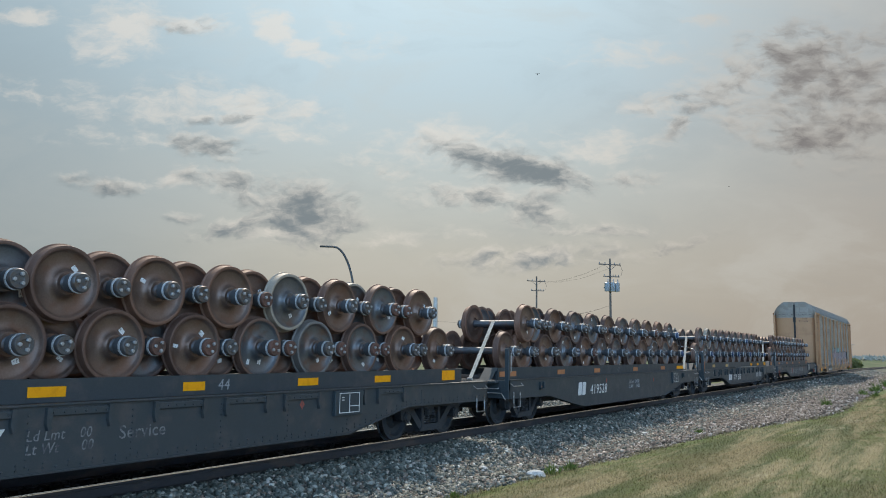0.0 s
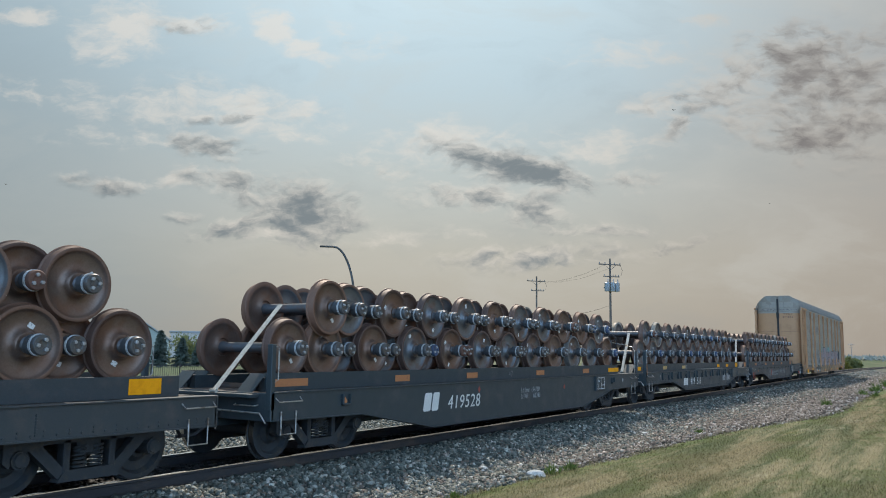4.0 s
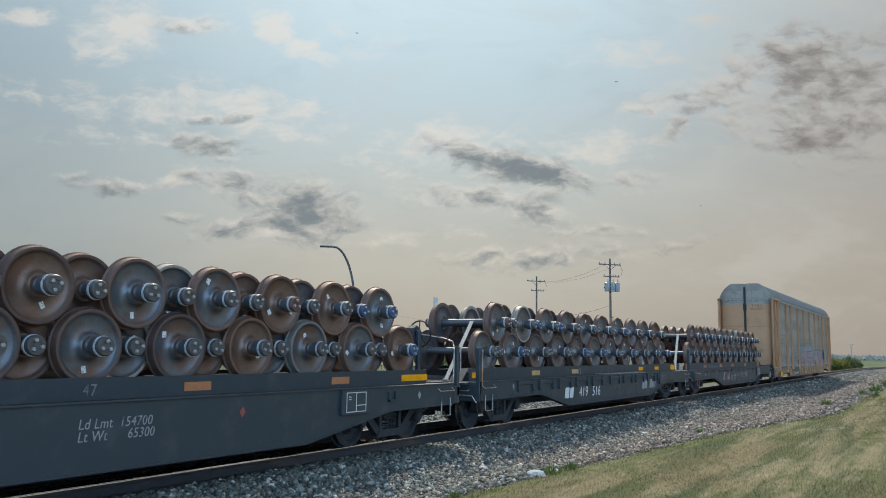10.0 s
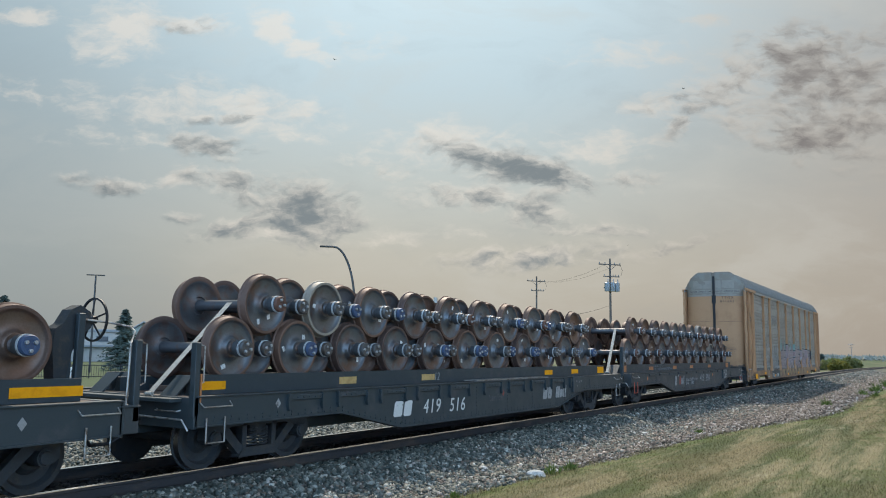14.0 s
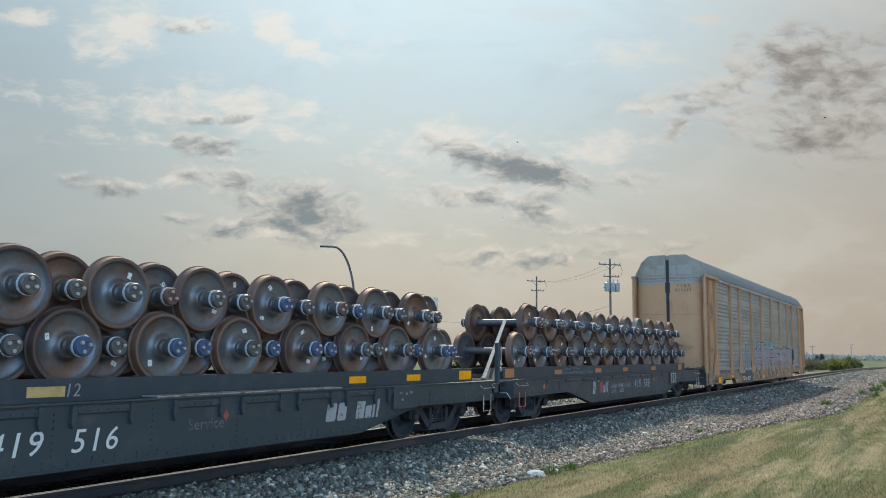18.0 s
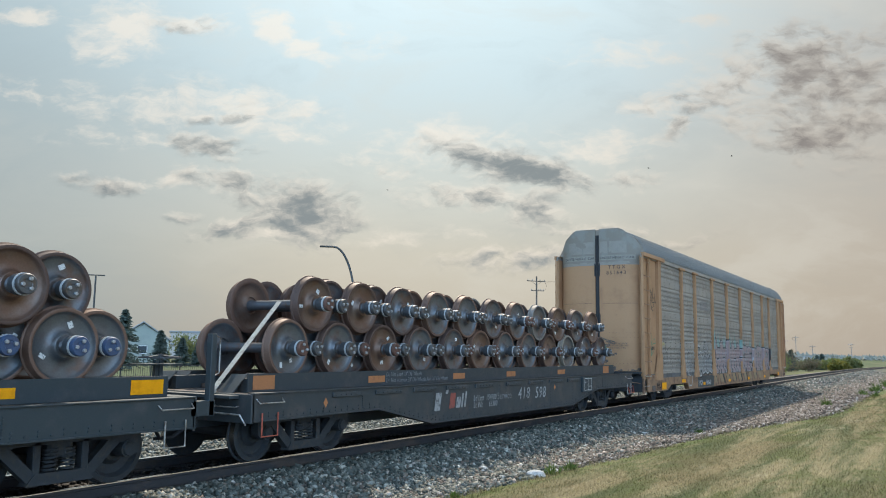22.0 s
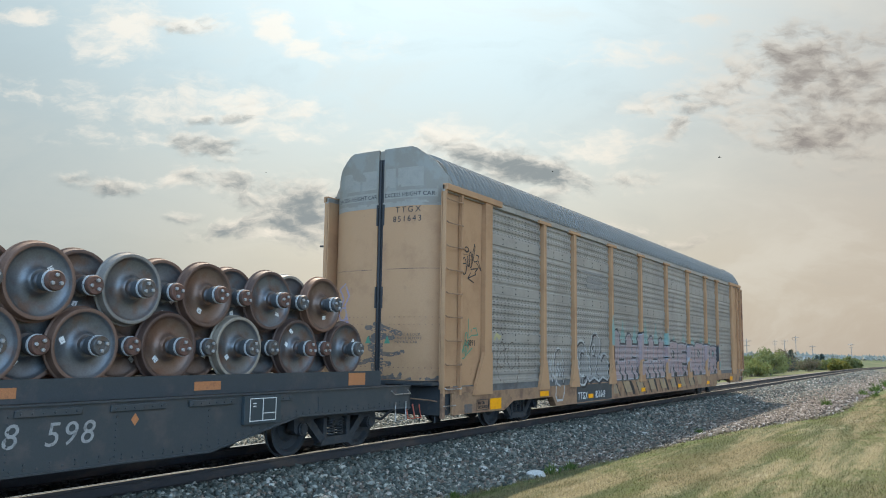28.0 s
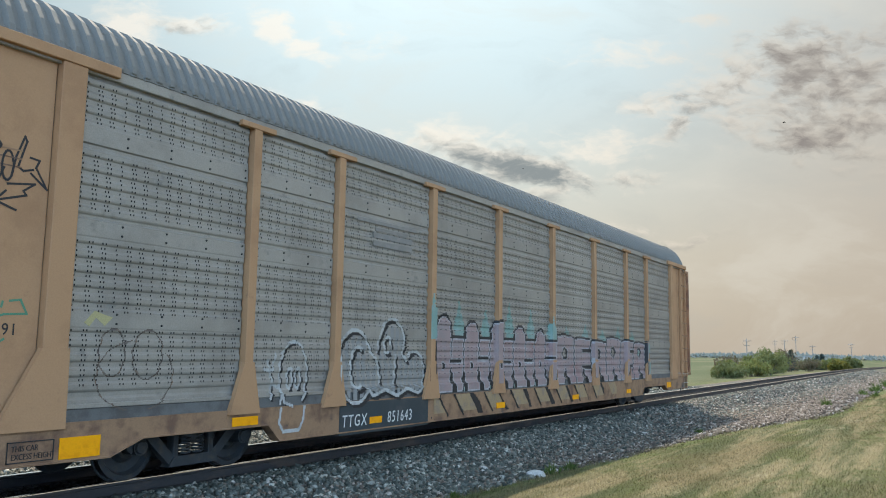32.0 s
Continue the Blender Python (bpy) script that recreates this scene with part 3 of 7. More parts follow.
def ground_material():
    m = bpy.data.materials.new("lawn, gravel and far fields")
    m.use_nodes = True
    N = Nodes(m.node_tree)
    b = m.node_tree.nodes["Principled BSDF"]
    at = m.node_tree.nodes.new("ShaderNodeTexCoord").outputs["Object"]
    attr = m.node_tree.nodes.new("ShaderNodeAttribute")
    attr.attribute_name = "gravel"
    field = m.node_tree.nodes.new("ShaderNodeAttribute")
    field.attribute_name = "field"
    wob = N.noise(at, 2.2, 5.0, 0.6)
    g = N.step(N.math("ADD", attr.outputs["Fac"], N.math("MULTIPLY", N.math("SUBTRACT", wob, 0.5), 0.5)), 0.42, 0.58)
    fine_ = N.noise(at, 34.0, 5.0, 0.75)
    grass = N.mix(1.0, grass_colour(N, at), N.ramp(fine_, (0.3, grey(0.40)), (0.7, grey(1.5))), "MULTIPLY")
    rim = N.math("MULTIPLY", N.step(attr.outputs["Fac"], 0.05, 0.40), N.step(wob, 0.35, 0.6))
    grass = N.mix(N.math("MULTIPLY", rim, 0.85), grass, (0.105, 0.145, 0.04, 1))
    stone = N.noise(at, 19.0, 4.0, 0.7)
    grit = N.mix(N.step(stone, 0.35, 0.65), (0.045, 0.05, 0.048, 1), (0.18, 0.18, 0.168, 1))
    sandy = N.mix(N.step(N.noise(at, 0.5, 4.0, 0.6), 0.45, 0.65), grit, N.mix(N.step(stone, 0.35, 0.7), (0.09, 0.075, 0.06, 1), (0.23, 0.19, 0.155, 1)))
    xyz = m.node_tree.nodes.new("ShaderNodeSeparateXYZ")
    N.link(at, xyz.inputs[0])
    # stained strip between the rails, its near-black also painting the shade under the train
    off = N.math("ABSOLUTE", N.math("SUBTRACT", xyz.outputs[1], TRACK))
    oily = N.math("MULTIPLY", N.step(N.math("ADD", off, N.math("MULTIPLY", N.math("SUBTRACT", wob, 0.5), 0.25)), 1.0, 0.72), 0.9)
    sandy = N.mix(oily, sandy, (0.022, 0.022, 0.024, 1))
    land = N.mix(N.step(N.noise(N.scaled(at, (0.012, 0.03, 1)), 1.0, 4.0, 0.6), 0.42, 0.6), (0.075, 0.10, 0.05, 1), (0.12, 0.13, 0.075, 1))
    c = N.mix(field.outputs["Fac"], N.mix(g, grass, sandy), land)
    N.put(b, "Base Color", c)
    b.inputs["Roughness"].default_value = 0.95
    b.inputs["Specular IOR Level"].default_value = 0.2
    bp = m.node_tree.nodes.new("ShaderNodeBump")
    bp.inputs["Strength"].default_value, bp.inputs["Distance"].default_value = 0.7, 0.03
    N.link(N.math("ADD", N.math("MULTIPLY", stone, 0.7), N.math("MULTIPLY", fine_, 0.5)), bp.inputs["Height"])
    N.link(bp.outputs[0], b.inputs["Normal"])
    return m


def build_ground():
    xs = sorted(set([-3000, -1200, -500, -200, -90, -40, -20] + [round(-10 + 0.5 * i, 2) for i in range(150)] + [round(65 + 2.5 * i, 1) for i in range(60)] + [220, 300, 450, 700, 1100, 1700, 2500, 3600]))
    ys = sorted(set([-2500, -900, -300, -100, -40, -15, -6] + [round(-3 + 0.3 * i, 2) for i in range(60)] + [15.5, 17, 19, 22, 27, 35, 50, 75, 110, 160, 240, 360, 560, 900, 1500, 2400, 3600]))
    v = [(x, y, ground_z(x, y)) for x in xs for y in ys]
    n = len(ys)
    f = [(i * n + j, (i + 1) * n + j, (i + 1) * n + j + 1, i * n + j + 1) for i in range(len(xs) - 1) for j in range(n - 1)]
    d = bpy.data.meshes.new("ground")
    d.from_pydata(v, [], f)
    a = d.attributes.new("gravel", "FLOAT", "POINT")
    a.data.foreach_set("value", [min(1.0, max(0.0, 0.5 + (y - lawn_edge(x)) * 0.8)) if y < TRACK + 3.2 else max(0.0, 1 - (y - TRACK - (12 if x < 40 else 4)) / 5) for x, y, z in v])
    a = d.attributes.new("field", "FLOAT", "POINT")
    a.data.foreach_set("value", [min(1.0, max(0.0, (y - TRACK - (12 if x < 40 else 6)) / 5, (math.hypot(x, y) - 120) / 60)) if y > TRACK - 5 else 0.0 for x, y, z in v])
    d.materials.append(ground_material())
    d.polygons.foreach_set("use_smooth", [True] * len(d.polygons))
    tagged(new("ground", d), "lawn with dry streaks, gravel shoulder and far fields", "ground", kind="structure")


build_ground()

RAIL = [(-0.07, -0.185), (0.07, -0.185), (0.07, -0.170), (0.012, -0.155), (0.010, -0.05), (0.036, -0.038), (0.036, -0.006), (0.028, 0.0), (-0.028, 0.0), (-0.036, -0.006), (-0.036, -0.038), (-0.010, -0.05), (-0.012, -0.155), (-0.07, -0.170)]


def build_track():
    track = tagged(new("track"), "single railway track of worn steel rails on dark ties", "track", kind="structure")
    for s in (-1, 1):
        for which, mat in ((0, "rail"), (1, "railtop")):
            pts = [-60, -20, 0, 20, 40, 60, 75] + list(range(80, 400, 10))
            # the heads lean a little inwards, as rails are laid
            prof = RAIL if which == 0 else [(-0.0375, -0.006), (0.0375, -0.006), (0.035, 0.0012), (-0.030, 0.0048), (-0.0365, 0.003)]
            if which and s > 0:
                prof = [(-y, z) for y, z in prof[::-1]]
            k = len(prof)
            v = [(x, TRACK + s * 0.7535 + y, z + rail_z(x)) for x in pts for y, z in prof]
            f = [(i * k + j, i * k + (j + 1) % k, (i + 1) * k + (j + 1) % k, (i + 1) * k + j) for i in range(len(pts) - 1) for j in range(k)]
            m_ = Mesh()
            m_.v, m_.f = v, f
            if which == 0:
                rail = part("rail", m_, mat, track)
            else:
                part("running_surface", m_, mat, rail, "bright polished rail head")
    return track


track = build_track()


# ---- wheelsets ----
R_WHEEL = 0.457


def wheel_mesh():
    """Outer face towards -y; back of the flange at y = 0."""
    prof = [(0.0, 0.095), (-0.015, 0.135), (0.005, 0.15), (-0.018, 0.20), (-0.03, 0.30), (-0.012, 0.375), (0.0, 0.395), (0.0, 0.470), (-0.010, 0.484), (-0.022, 0.482), (-0.036, 0.464), (-0.060, 0.4585), (-0.125, 0.4535), (-0.137, 0.449),
            (-0.140, 0.443), (-0.140, 0.412), (-0.134, 0.404), (-0.106, 0.392), (-0.090, 0.365), (-0.076, 0.31), (-0.070, 0.25), (-0.074, 0.205), (-0.088, 0.178), (-0.118, 0.156), (-0.150, 0.144), (-0.158, 0.134), (-0.158, 0.095)]
    return Mesh().lathe(prof, 44, closed=True)


def build_wheelset(cap, seed, look_):
    rng = random.Random(seed)
    base = tagged(new("wheelset"), ("railway wheelset with rusty rims and grey plates, stacked on flat car", "railway wheelset with red-brown rusty wheels, stacked on flat car", "railway wheelset with pale freshly turned rims, stacked on flat car")[look_], "wheelset", "wheelsets stacked on the flat cars")
    axle = Mesh().lathe([(-1.06, 0.05), (-1.0, 0.07), (-0.86, 0.078), (-0.84, 0.098), (-0.66, 0.10), (-0.60, 0.088), (-0.2, 0.082), (0.2, 0.082), (0.60, 0.088), (0.66, 0.10), (0.84, 0.098), (0.86, 0.078), (1.0, 0.07), (1.06, 0.05)], 20)
    part("axle", axle, "axle", base, smooth=True)
    wheel = WHEEL_DATA[look_]
    housing = Mesh().lathe([(-0.915, 0.085), (-0.915, 0.108), (-0.93, 0.122), (-1.035, 0.122), (-1.04, 0.115), (-1.095, 0.115)], 24).data("bearing", "bearing", True)
    ring = Mesh().lathe([(-1.034, 0.116), (-1.034, 0.128), (-1.062, 0.128), (-1.062, 0.116)], 24, closed=True).data("seal_ring", "ring", True)
    lid = Mesh().lathe([(-1.075, 0.0), (-1.075, 0.118), (-1.115, 0.118), (-1.128, 0.108), (-1.128, 0.062), (-1.120, 0.052), (-1.120, 0.0)], 24, closed=True).data("end_cap", "cap_" + cap, True)
    bolts = Mesh()
    for k in range(3):
        a = 2 * math.pi * k / 3 + 0.4
        bolts.lathe([(-1.125, 0.024), (-1.152, 0.024), (-1.156, 0.018)], 6, Matrix.Translation((0.062 * math.sin(a), 0, 0.062 * math.cos(a))))
    bolts = bolts.data("cap_bolts", "bolt")
    for s in (0, 180):
        turn = pose(0, 0, 0, 0, 0, s)
        w = part("wheel", wheel, None, base, m=turn @ pose(0, -0.676, 0, 0, rng.uniform(0, 360), 0))
        # paper tags glued to the plate
        for k in range(rng.choice((0, 1, 1, 2))):
            a, r = rng.uniform(0, 6.3), rng.uniform(0.20, 0.31)
            tag = Mesh().box(-0.042, 0.042, -0.003, 0.0, -0.03 * rng.uniform(0.6, 1.3), 0.03, m=pose(0, 0, 0, 0, rng.uniform(-40, 40), 0))
            y = -0.0755 - 0.006 * max(0, (r - 0.25) / 0.06) - 0.008 * max(0, (0.22 - r) / 0.02)
            part("paper_tag", tag, "tag", w, "white paper tag", m=pose(r * math.sin(a), y, r * math.cos(a)))
        b = part("bearing", housing, None, base, m=turn)
        part("seal_ring", ring, None, b, "pale seal ring")
        c = part("end_cap", lid, None, b, {"grey": "", "blue": "blue end cap", "rust": "rusty end cap"}[cap])
        part("cap_bolts", bolts, None, b, kind="stuff")
    return base


WHEEL_DATA = [wheel_mesh().data("wheel", mat, True) for mat in ("wheel", "wheel_old", "wheel_turned")]
WHEELSETS = {}
for cap in ("grey", "blue", "rust"):
    for k in range({"grey": 4, "blue": 2, "rust": 2}[cap]):
        WHEELSETS[cap, k] = build_wheelset(cap, len(WHEELSETS) + 60, k % 2)
WHEELSETS["grey", 4] = build_wheelset("grey", 77, 2)
KEPT = {key: False for key in WHEELSETS}


# ---- trucks ----
ROLLING = []  # wheel pairs that turn under the cars, with their radius


def side_frame_mesh():
    m_ = Mesh()
    # cast frame: top chord, sloping legs, bottom chord, journal ends
    top = [(-1.06, 0.62), (-0.98, 0.72), (-0.45, 0.74), (0.45, 0.74), (0.98, 0.72), (1.06, 0.62), (1.06, 0.42), (0.99, 0.36), (0.90, 0.50), (0.55, 0.58), (-0.55, 0.58), (-0.90, 0.50), (-0.99, 0.36), (-1.06, 0.42)]
    m_.slab(top, -0.07, 0.07)
    m_.slab([(-0.80, 0.56), (-0.62, 0.58), (-0.30, 0.26), (-0.38, 0.16)], -0.06, 0.06)
    m_.slab([(0.80, 0.56), (0.38, 0.16), (0.30, 0.26), (0.62, 0.58)], -0.06, 0.06)
    m_.slab([(-0.42, 0.14), (-0.32, 0.27), (0.32, 0.27), (0.42, 0.14)], -0.08, 0.08)
    for s in (-1, 1):
        m_.box(s * 0.30 - 0.045, s * 0.30 + 0.045, -0.07, 0.07, 0.22, 0.62, 0.01)
        m_.lathe([(-0.10, 0.105), (0.10, 0.105)], 16, pose(s * 0.875, 0, 0.44))
        m_.lathe([(-0.125, 0.075), (-0.10, 0.09)], 12, pose(s * 0.875, 0, 0.44))
    return m_


def build_truck(car, x, wheel_r=0.42, base_len=1.75):
    t = part("truck", Mesh().box(-0.16, 0.16, -1.05, 1.05, 0.42, 0.66, 0.03).box(-0.22, 0.22, -0.3, 0.3, 0.60, 0.76, 0.03), "truck", car, "two-axle cast steel truck", m=pose(x, 0, 0))
    for s in (-1, 1):
        fr = part("side_frame", SIDE_FRAME, None, t, m=pose(0, s * 0.995, 0, 0, 0, 0 if s < 0 else 180))
        for k in (-0.11, 0.11):
            part("spring", SPRING, None, t, m=pose(k, s * 0.995, 0.27))
    for s in (-1, 1):
        w = part("rolling_wheelset", TRUCK_WHEELS, None, t, "rolling wheel pair with bright treads", m=pose(s * base_len / 2, 0, wheel_r))
        ROLLING.append((w, s * base_len / 2, wheel_r))
    part("brake_beam", Mesh().rod((-0.45, -0.7, 0.38), (-0.45, 0.7, 0.38), 0.035).rod((0.45, -0.7, 0.38), (0.45, 0.7, 0.38), 0.035), "truck", t)
    return t


def truck_wheels_mesh():
    m_ = Mesh()
    prof = [(0.0, 0.09), (0.0, 0.15), (0.03, 0.25), (0.0, 0.35), (0.0, 0.435), (-0.012, 0.447), (-0.026, 0.444), (-0.04, 0.424), (-0.13, 0.417), (-0.14, 0.35), (-0.07, 0.31), (-0.06, 0.2), (-0.13, 0.14), (-0.14, 0.09)]
    for s in (0, 180):
        m_.lathe(prof, 32, pose(0, 0, 0, 0, 0, s) @ pose(0, -0.676, 0), True)
    m_.lathe([(-0.98, 0.07), (-0.7, 0.08), (0.7, 0.08), (0.98, 0.07)], 16)
    d = m_.data("wheel_pair", "truck", True)
    d.materials.append(M["tread"])
    for p in d.polygons:
        c = p.center
        r = math.hypot(c.x, c.z)
        if r > 0.412 and 0.69 < abs(c.y) < 0.82 and abs(p.normal.y) < 0.6:
            p.material_index = 1
    return d


SPRING = Mesh().pipe([(0.078 * math.cos(0.7 * i), 0.078 * math.sin(0.7 * i), i * 0.0049) for i in range(56)], 0.016, 6).data("spring", "truck", True)
SIDE_FRAME = side_frame_mesh().data("side_frame", "truck")
TRUCK_WHEELS = truck_wheels_mesh()


# ---- flat cars ----
CARS = []  # car, its place along the train, its things
CAR_HALF = 8.12
SIDE, LIP = 1.45, 0.955


def sill_outline(riveted):
    if riveted:
        return [(-CAR_HALF, 0.67), (-5.15, 0.69), (-3.45, 0.34), (3.45, 0.34), (5.15, 0.69), (CAR_HALF, 0.67), (CAR_HALF, 1.045), (-CAR_HALF, 1.045)]
    return [(-CAR_HALF, 0.66), (-6.0, 0.64), (-3.8, 0.27), (3.8, 0.27), (6.0, 0.64), (CAR_HALF, 0.66), (CAR_HALF, 1.045), (-CAR_HALF, 1.045)]


def coupler(car, s):
    m_ = Mesh().box(-0.35, 0.30, -0.07, 0.07, 0.80, 0.94, 0.02).box(0.26, 0.50, -0.14, 0.10, 0.74, 0.98, 0.04).box(0.40, 0.54, -0.16, -0.02, 0.76, 0.96, 0.03)
    return part("coupler", m_, "truck", car, m=pose(s * (CAR_HALF + 0.08), 0, 0, 0, 0, 0 if s > 0 else 180))


def strip(car, x0, x1, colour, z0=1.105, z1=1.225):
    part("reflector_strip", Mesh().box(x0, x1, -LIP - 0.008, -LIP - 0.0035, z0, z1), colour, car, {"orange": "faded orange reflector", "straw": "faded straw-yellow reflector"}.get(colour, "yellow reflector"))


def letters(car, words, x, z, y=-SIDE - 0.004, name="lettering"):
    return part(name, lettering(*words), None, car, "stencilled letters", m=on_side(x, y, z))


def leaning(x, z, w, h, lean=0.2, cut=0.12):
    """A leaning block with its corners cut, as an outline."""
    c = cut * min(w, h)
    pts = ((c, 0), (w - c, 0), (w, c), (w, h - c), (w - c, h), (c, h), (0, h - c), (0, c))
    return [(x + a + lean * b, z + b) for a, b in pts]


def logo(car, x, z, w, h, mat):
    """A road's emblem as two plain leaning blocks."""
    for at, wide in ((0.0, 0.46), (0.54, 0.42)):
        part("emblem_shape", Mesh().slab(leaning(x + w * at, z, w * wide, h), -SIDE - 0.006, -SIDE - 0.0035), mat, car, "plain emblem shape")


def name_block(car, x, z, w, h, mat, label="faded paint block"):
    part("faded_name_block", Mesh().slab(leaning(x, z, w, h, 0.2, 0.08), -SIDE - 0.006, -SIDE - 0.0035), mat, car, label)


def placard(car, x, z=0.68, lines="white"):
    """A notice plate standing proud of the sill, with white outlined boxes."""
    face = -SIDE - 0.062
    board = part("notice_plate", Mesh().box(x - 0.10, x + 0.62, face, -SIDE, z - 0.04, z + 0.35, 0.006), "car", car)
    if lines:
        for a, b, c, d in ((0, .52, 0, .012), (0, .52, .308, .32), (0, .012, .012, .308), (.508, .52, .012, .308), (.25, .262, .012, .308), (.262, .508, .10, .112), (.06, .12, .24, .255), (.06, .12, .20, .215)):
            part("plate_line", Mesh().box(x + a, x + b, face - 0.004, face, z + c, z + d), lines, board, "white painted line")
    else:
        for a, c, w in ((.06, .22, .10), (.24, .20, .07), (.38, .22, .09), (.10, .10, .08)):
            part("worn_print_bar", Mesh().box(x + a, x + a + w, face - 0.004, face, z + c, z + c + 0.04), "dim", board, "worn grey paint bar")


def build_flat_car(x, paint, riveted, label, strap_x, strap_z, rear=7.9):
    car = tagged(new("flat_car"), label, "freight car", "flat cars of the train")
    for s in (-1, 1):
        o = sill_outline(riveted)
        side = part("side_sill", Mesh().slab(o, -SIDE, -SIDE + 0.02), paint, car, m=pose(0, 0, 0, 0, 0, 0 if s < 0 else 180))
        low = o[:6]
        part("bottom_flange", Mesh().slab([(x, z - 0.012) for x, z in low] + [(x, z + 0.006) for x, z in low[::-1]], -SIDE - 0.03, -SIDE + 0.14), paint, side)
        part("top_flange", Mesh().box(-CAR_HALF, CAR_HALF, -SIDE - 0.03, -SIDE + 0.12, 1.045, 1.065, 0.004), paint, side)
        if riveted:
            rv = Mesh()
            for i in range(-53, 54):
                rx = i * 0.15
                low = 0.73 if abs(rx) > 5.2 else 0.39 if abs(rx) < 3.4 else 0.39 + (abs(rx) - 3.4) * 0.195
                for z in ((low,) if i % 2 else (low, low + 0.05)):
                    rv.lathe([(0, 0.017), (-0.012, 0.012)], 6, pose(rx, -SIDE, z))
            for rx in (-5.6, -3.4, -2.0, -0.7, 0.7, 2.0, 3.4, 5.6):
                for k in range(8):
                    low = 0.74 if abs(rx) > 5 else 0.42
                    rv.lathe([(0, 0.016), (-0.012, 0.011)], 6, pose(rx, -SIDE, low + (0.95 - low) * k / 7))
            part("rivets", rv, paint, side, kind="stuff")
            for k in range(10):
                px = -6.4 + 1.15 * k + (0.25 if k > 4 else 0)
                pk = Mesh().box(px, px + 0.78, -SIDE - 0.035, -SIDE, 0.935, 1.015, 0.008)
                for j in range(6):
                    pk.lathe([(0, 0.015), (-0.012, 0.010)], 6, pose(px + 0.06 + 0.13 * j, -SIDE - 0.035, 0.975))
                pocket = part("stake_pocket", pk, paint, side)
                if riveted == 1:
                    for bx in (px - 0.02, px + 0.74):
                        part("bracket", Mesh().slab([(bx, 1.03), (bx + 0.05, 1.03), (bx + 0.065, 0.93), (bx + 0.045, 0.86), (bx + 0.06, 0.80), (bx + 0.02, 0.78), (bx - 0.005, 0.86)], -SIDE - 0.055, -SIDE), paint, pocket)
        else:
            for px in (-6.55, 5.9):
                part("stake_pocket", Mesh().box(px, px + 0.03, -SIDE - 0.05, -SIDE, 0.80, 0.98, 0.005).box(px + 0.19, px + 0.22, -SIDE - 0.05, -SIDE, 0.80, 0.98, 0.005).box(px, px + 0.22, -SIDE - 0.05, -SIDE, 0.80, 0.83, 0.005), paint, side)
        # load rails: outer lip and the two seats under the treads
        flip = lambda a, b: (a, b) if s < 0 else (-b, -a)
        rail_ = part("load_rail", Mesh().box(-7.75, rear, *flip(-LIP, -LIP + 0.02), 1.04, 1.315, 0.004), paint, car)
        for a, b in ((-0.932, -0.812), (-0.722, -0.612)):
            part("wheel_seat", Mesh().box(-7.75, rear, *flip(a, b), 1.04, 1.243), paint, rail_)
        for gx in (-7.75, -7.45):
            part("end_gusset", Mesh().slab([(gx, 1.31), (gx + 0.012, 1.31), (gx - 0.26, 1.04), (gx - 0.29, 1.04)], *flip(-LIP + 0.02, -0.62)), paint, rail_)
    deck = Mesh().box(-CAR_HALF + 0.035, CAR_HALF - 0.035, -SIDE + 0.022, SIDE - 0.022, 0.985, 1.038)
    for k in range(12):
        bx = -7.2 + k * 1.31
        deck.box(bx - 0.05, bx + 0.05, -0.6, 0.6, 1.038, 1.12, 0.01)
    part("deck", deck, "deck", car)
    part("center_sill", Mesh().box(-CAR_HALF, CAR_HALF, -0.33, 0.33, 0.52, 0.985, 0.01).box(-5.8, 5.8, -0.30, 0.30, 0.34, 0.53, 0.02), paint, car)
    for k in range(7):
        bx = -5.0 + k * 1.667
        part("cross_bearer", Mesh().box(bx - 0.06, bx + 0.06, -SIDE + 0.02, SIDE - 0.02, 0.72 if abs(bx) > 4 else 0.5, 0.985), paint, car)
    for s in (-1, 1):
        part("end_sill", Mesh().box(s * CAR_HALF - 0.03, s * CAR_HALF + 0.03, -SIDE, SIDE, 0.64, 1.045, 0.008).box(min(s * CAR_HALF, s * (CAR_HALF + 0.22)), max(s * CAR_HALF, s * (CAR_HALF + 0.22)), -1.2, 1.2, 0.98, 1.03, 0.006), paint, car)
        coupler(car, s)
        hose = [(s * (CAR_HALF + 0.05), -0.42, 0.72), (s * (CAR_HALF + 0.2), -0.42, 0.6), (s * (CAR_HALF + 0.4), -0.30, 0.42), (s * (CAR_HALF + 0.62), -0.15, 0.40)]
        part("air_hose", Mesh().pipe(hose, 0.025), "black", car)
        for ys in (-1, 1):
            # sill step and grab irons at the corner
            xs = s * (CAR_HALF - 0.32)
            y = ys * (SIDE + 0.03)
            part("sill_step", Mesh().pipe([(xs - 0.16, y, 0.78), (xs - 0.16, y, 0.45), (xs + 0.16, y, 0.45), (xs + 0.16, y, 0.78)], 0.013), "redrod" if (riveted == 2 and s < 0) else "bright", car, "bent steel step")
            part("grab_iron", Mesh().pipe([(xs - 0.26, ys * SIDE, 0.98), (xs - 0.25, y + ys * 0.04, 0.92), (xs + 0.25, y + ys * 0.04, 0.92), (xs + 0.26, ys * SIDE, 0.98)], 0.010), "bright", car, "worn steel grab iron")
        part("end_grab_iron", Mesh().pipe([(s * CAR_HALF, -1.2, 0.88), (s * (CAR_HALF + 0.08), -1.18, 0.86), (s * (CAR_HALF + 0.08), -0.75, 0.86), (s * CAR_HALF, -0.73, 0.88)], 0.010), "bright", car)
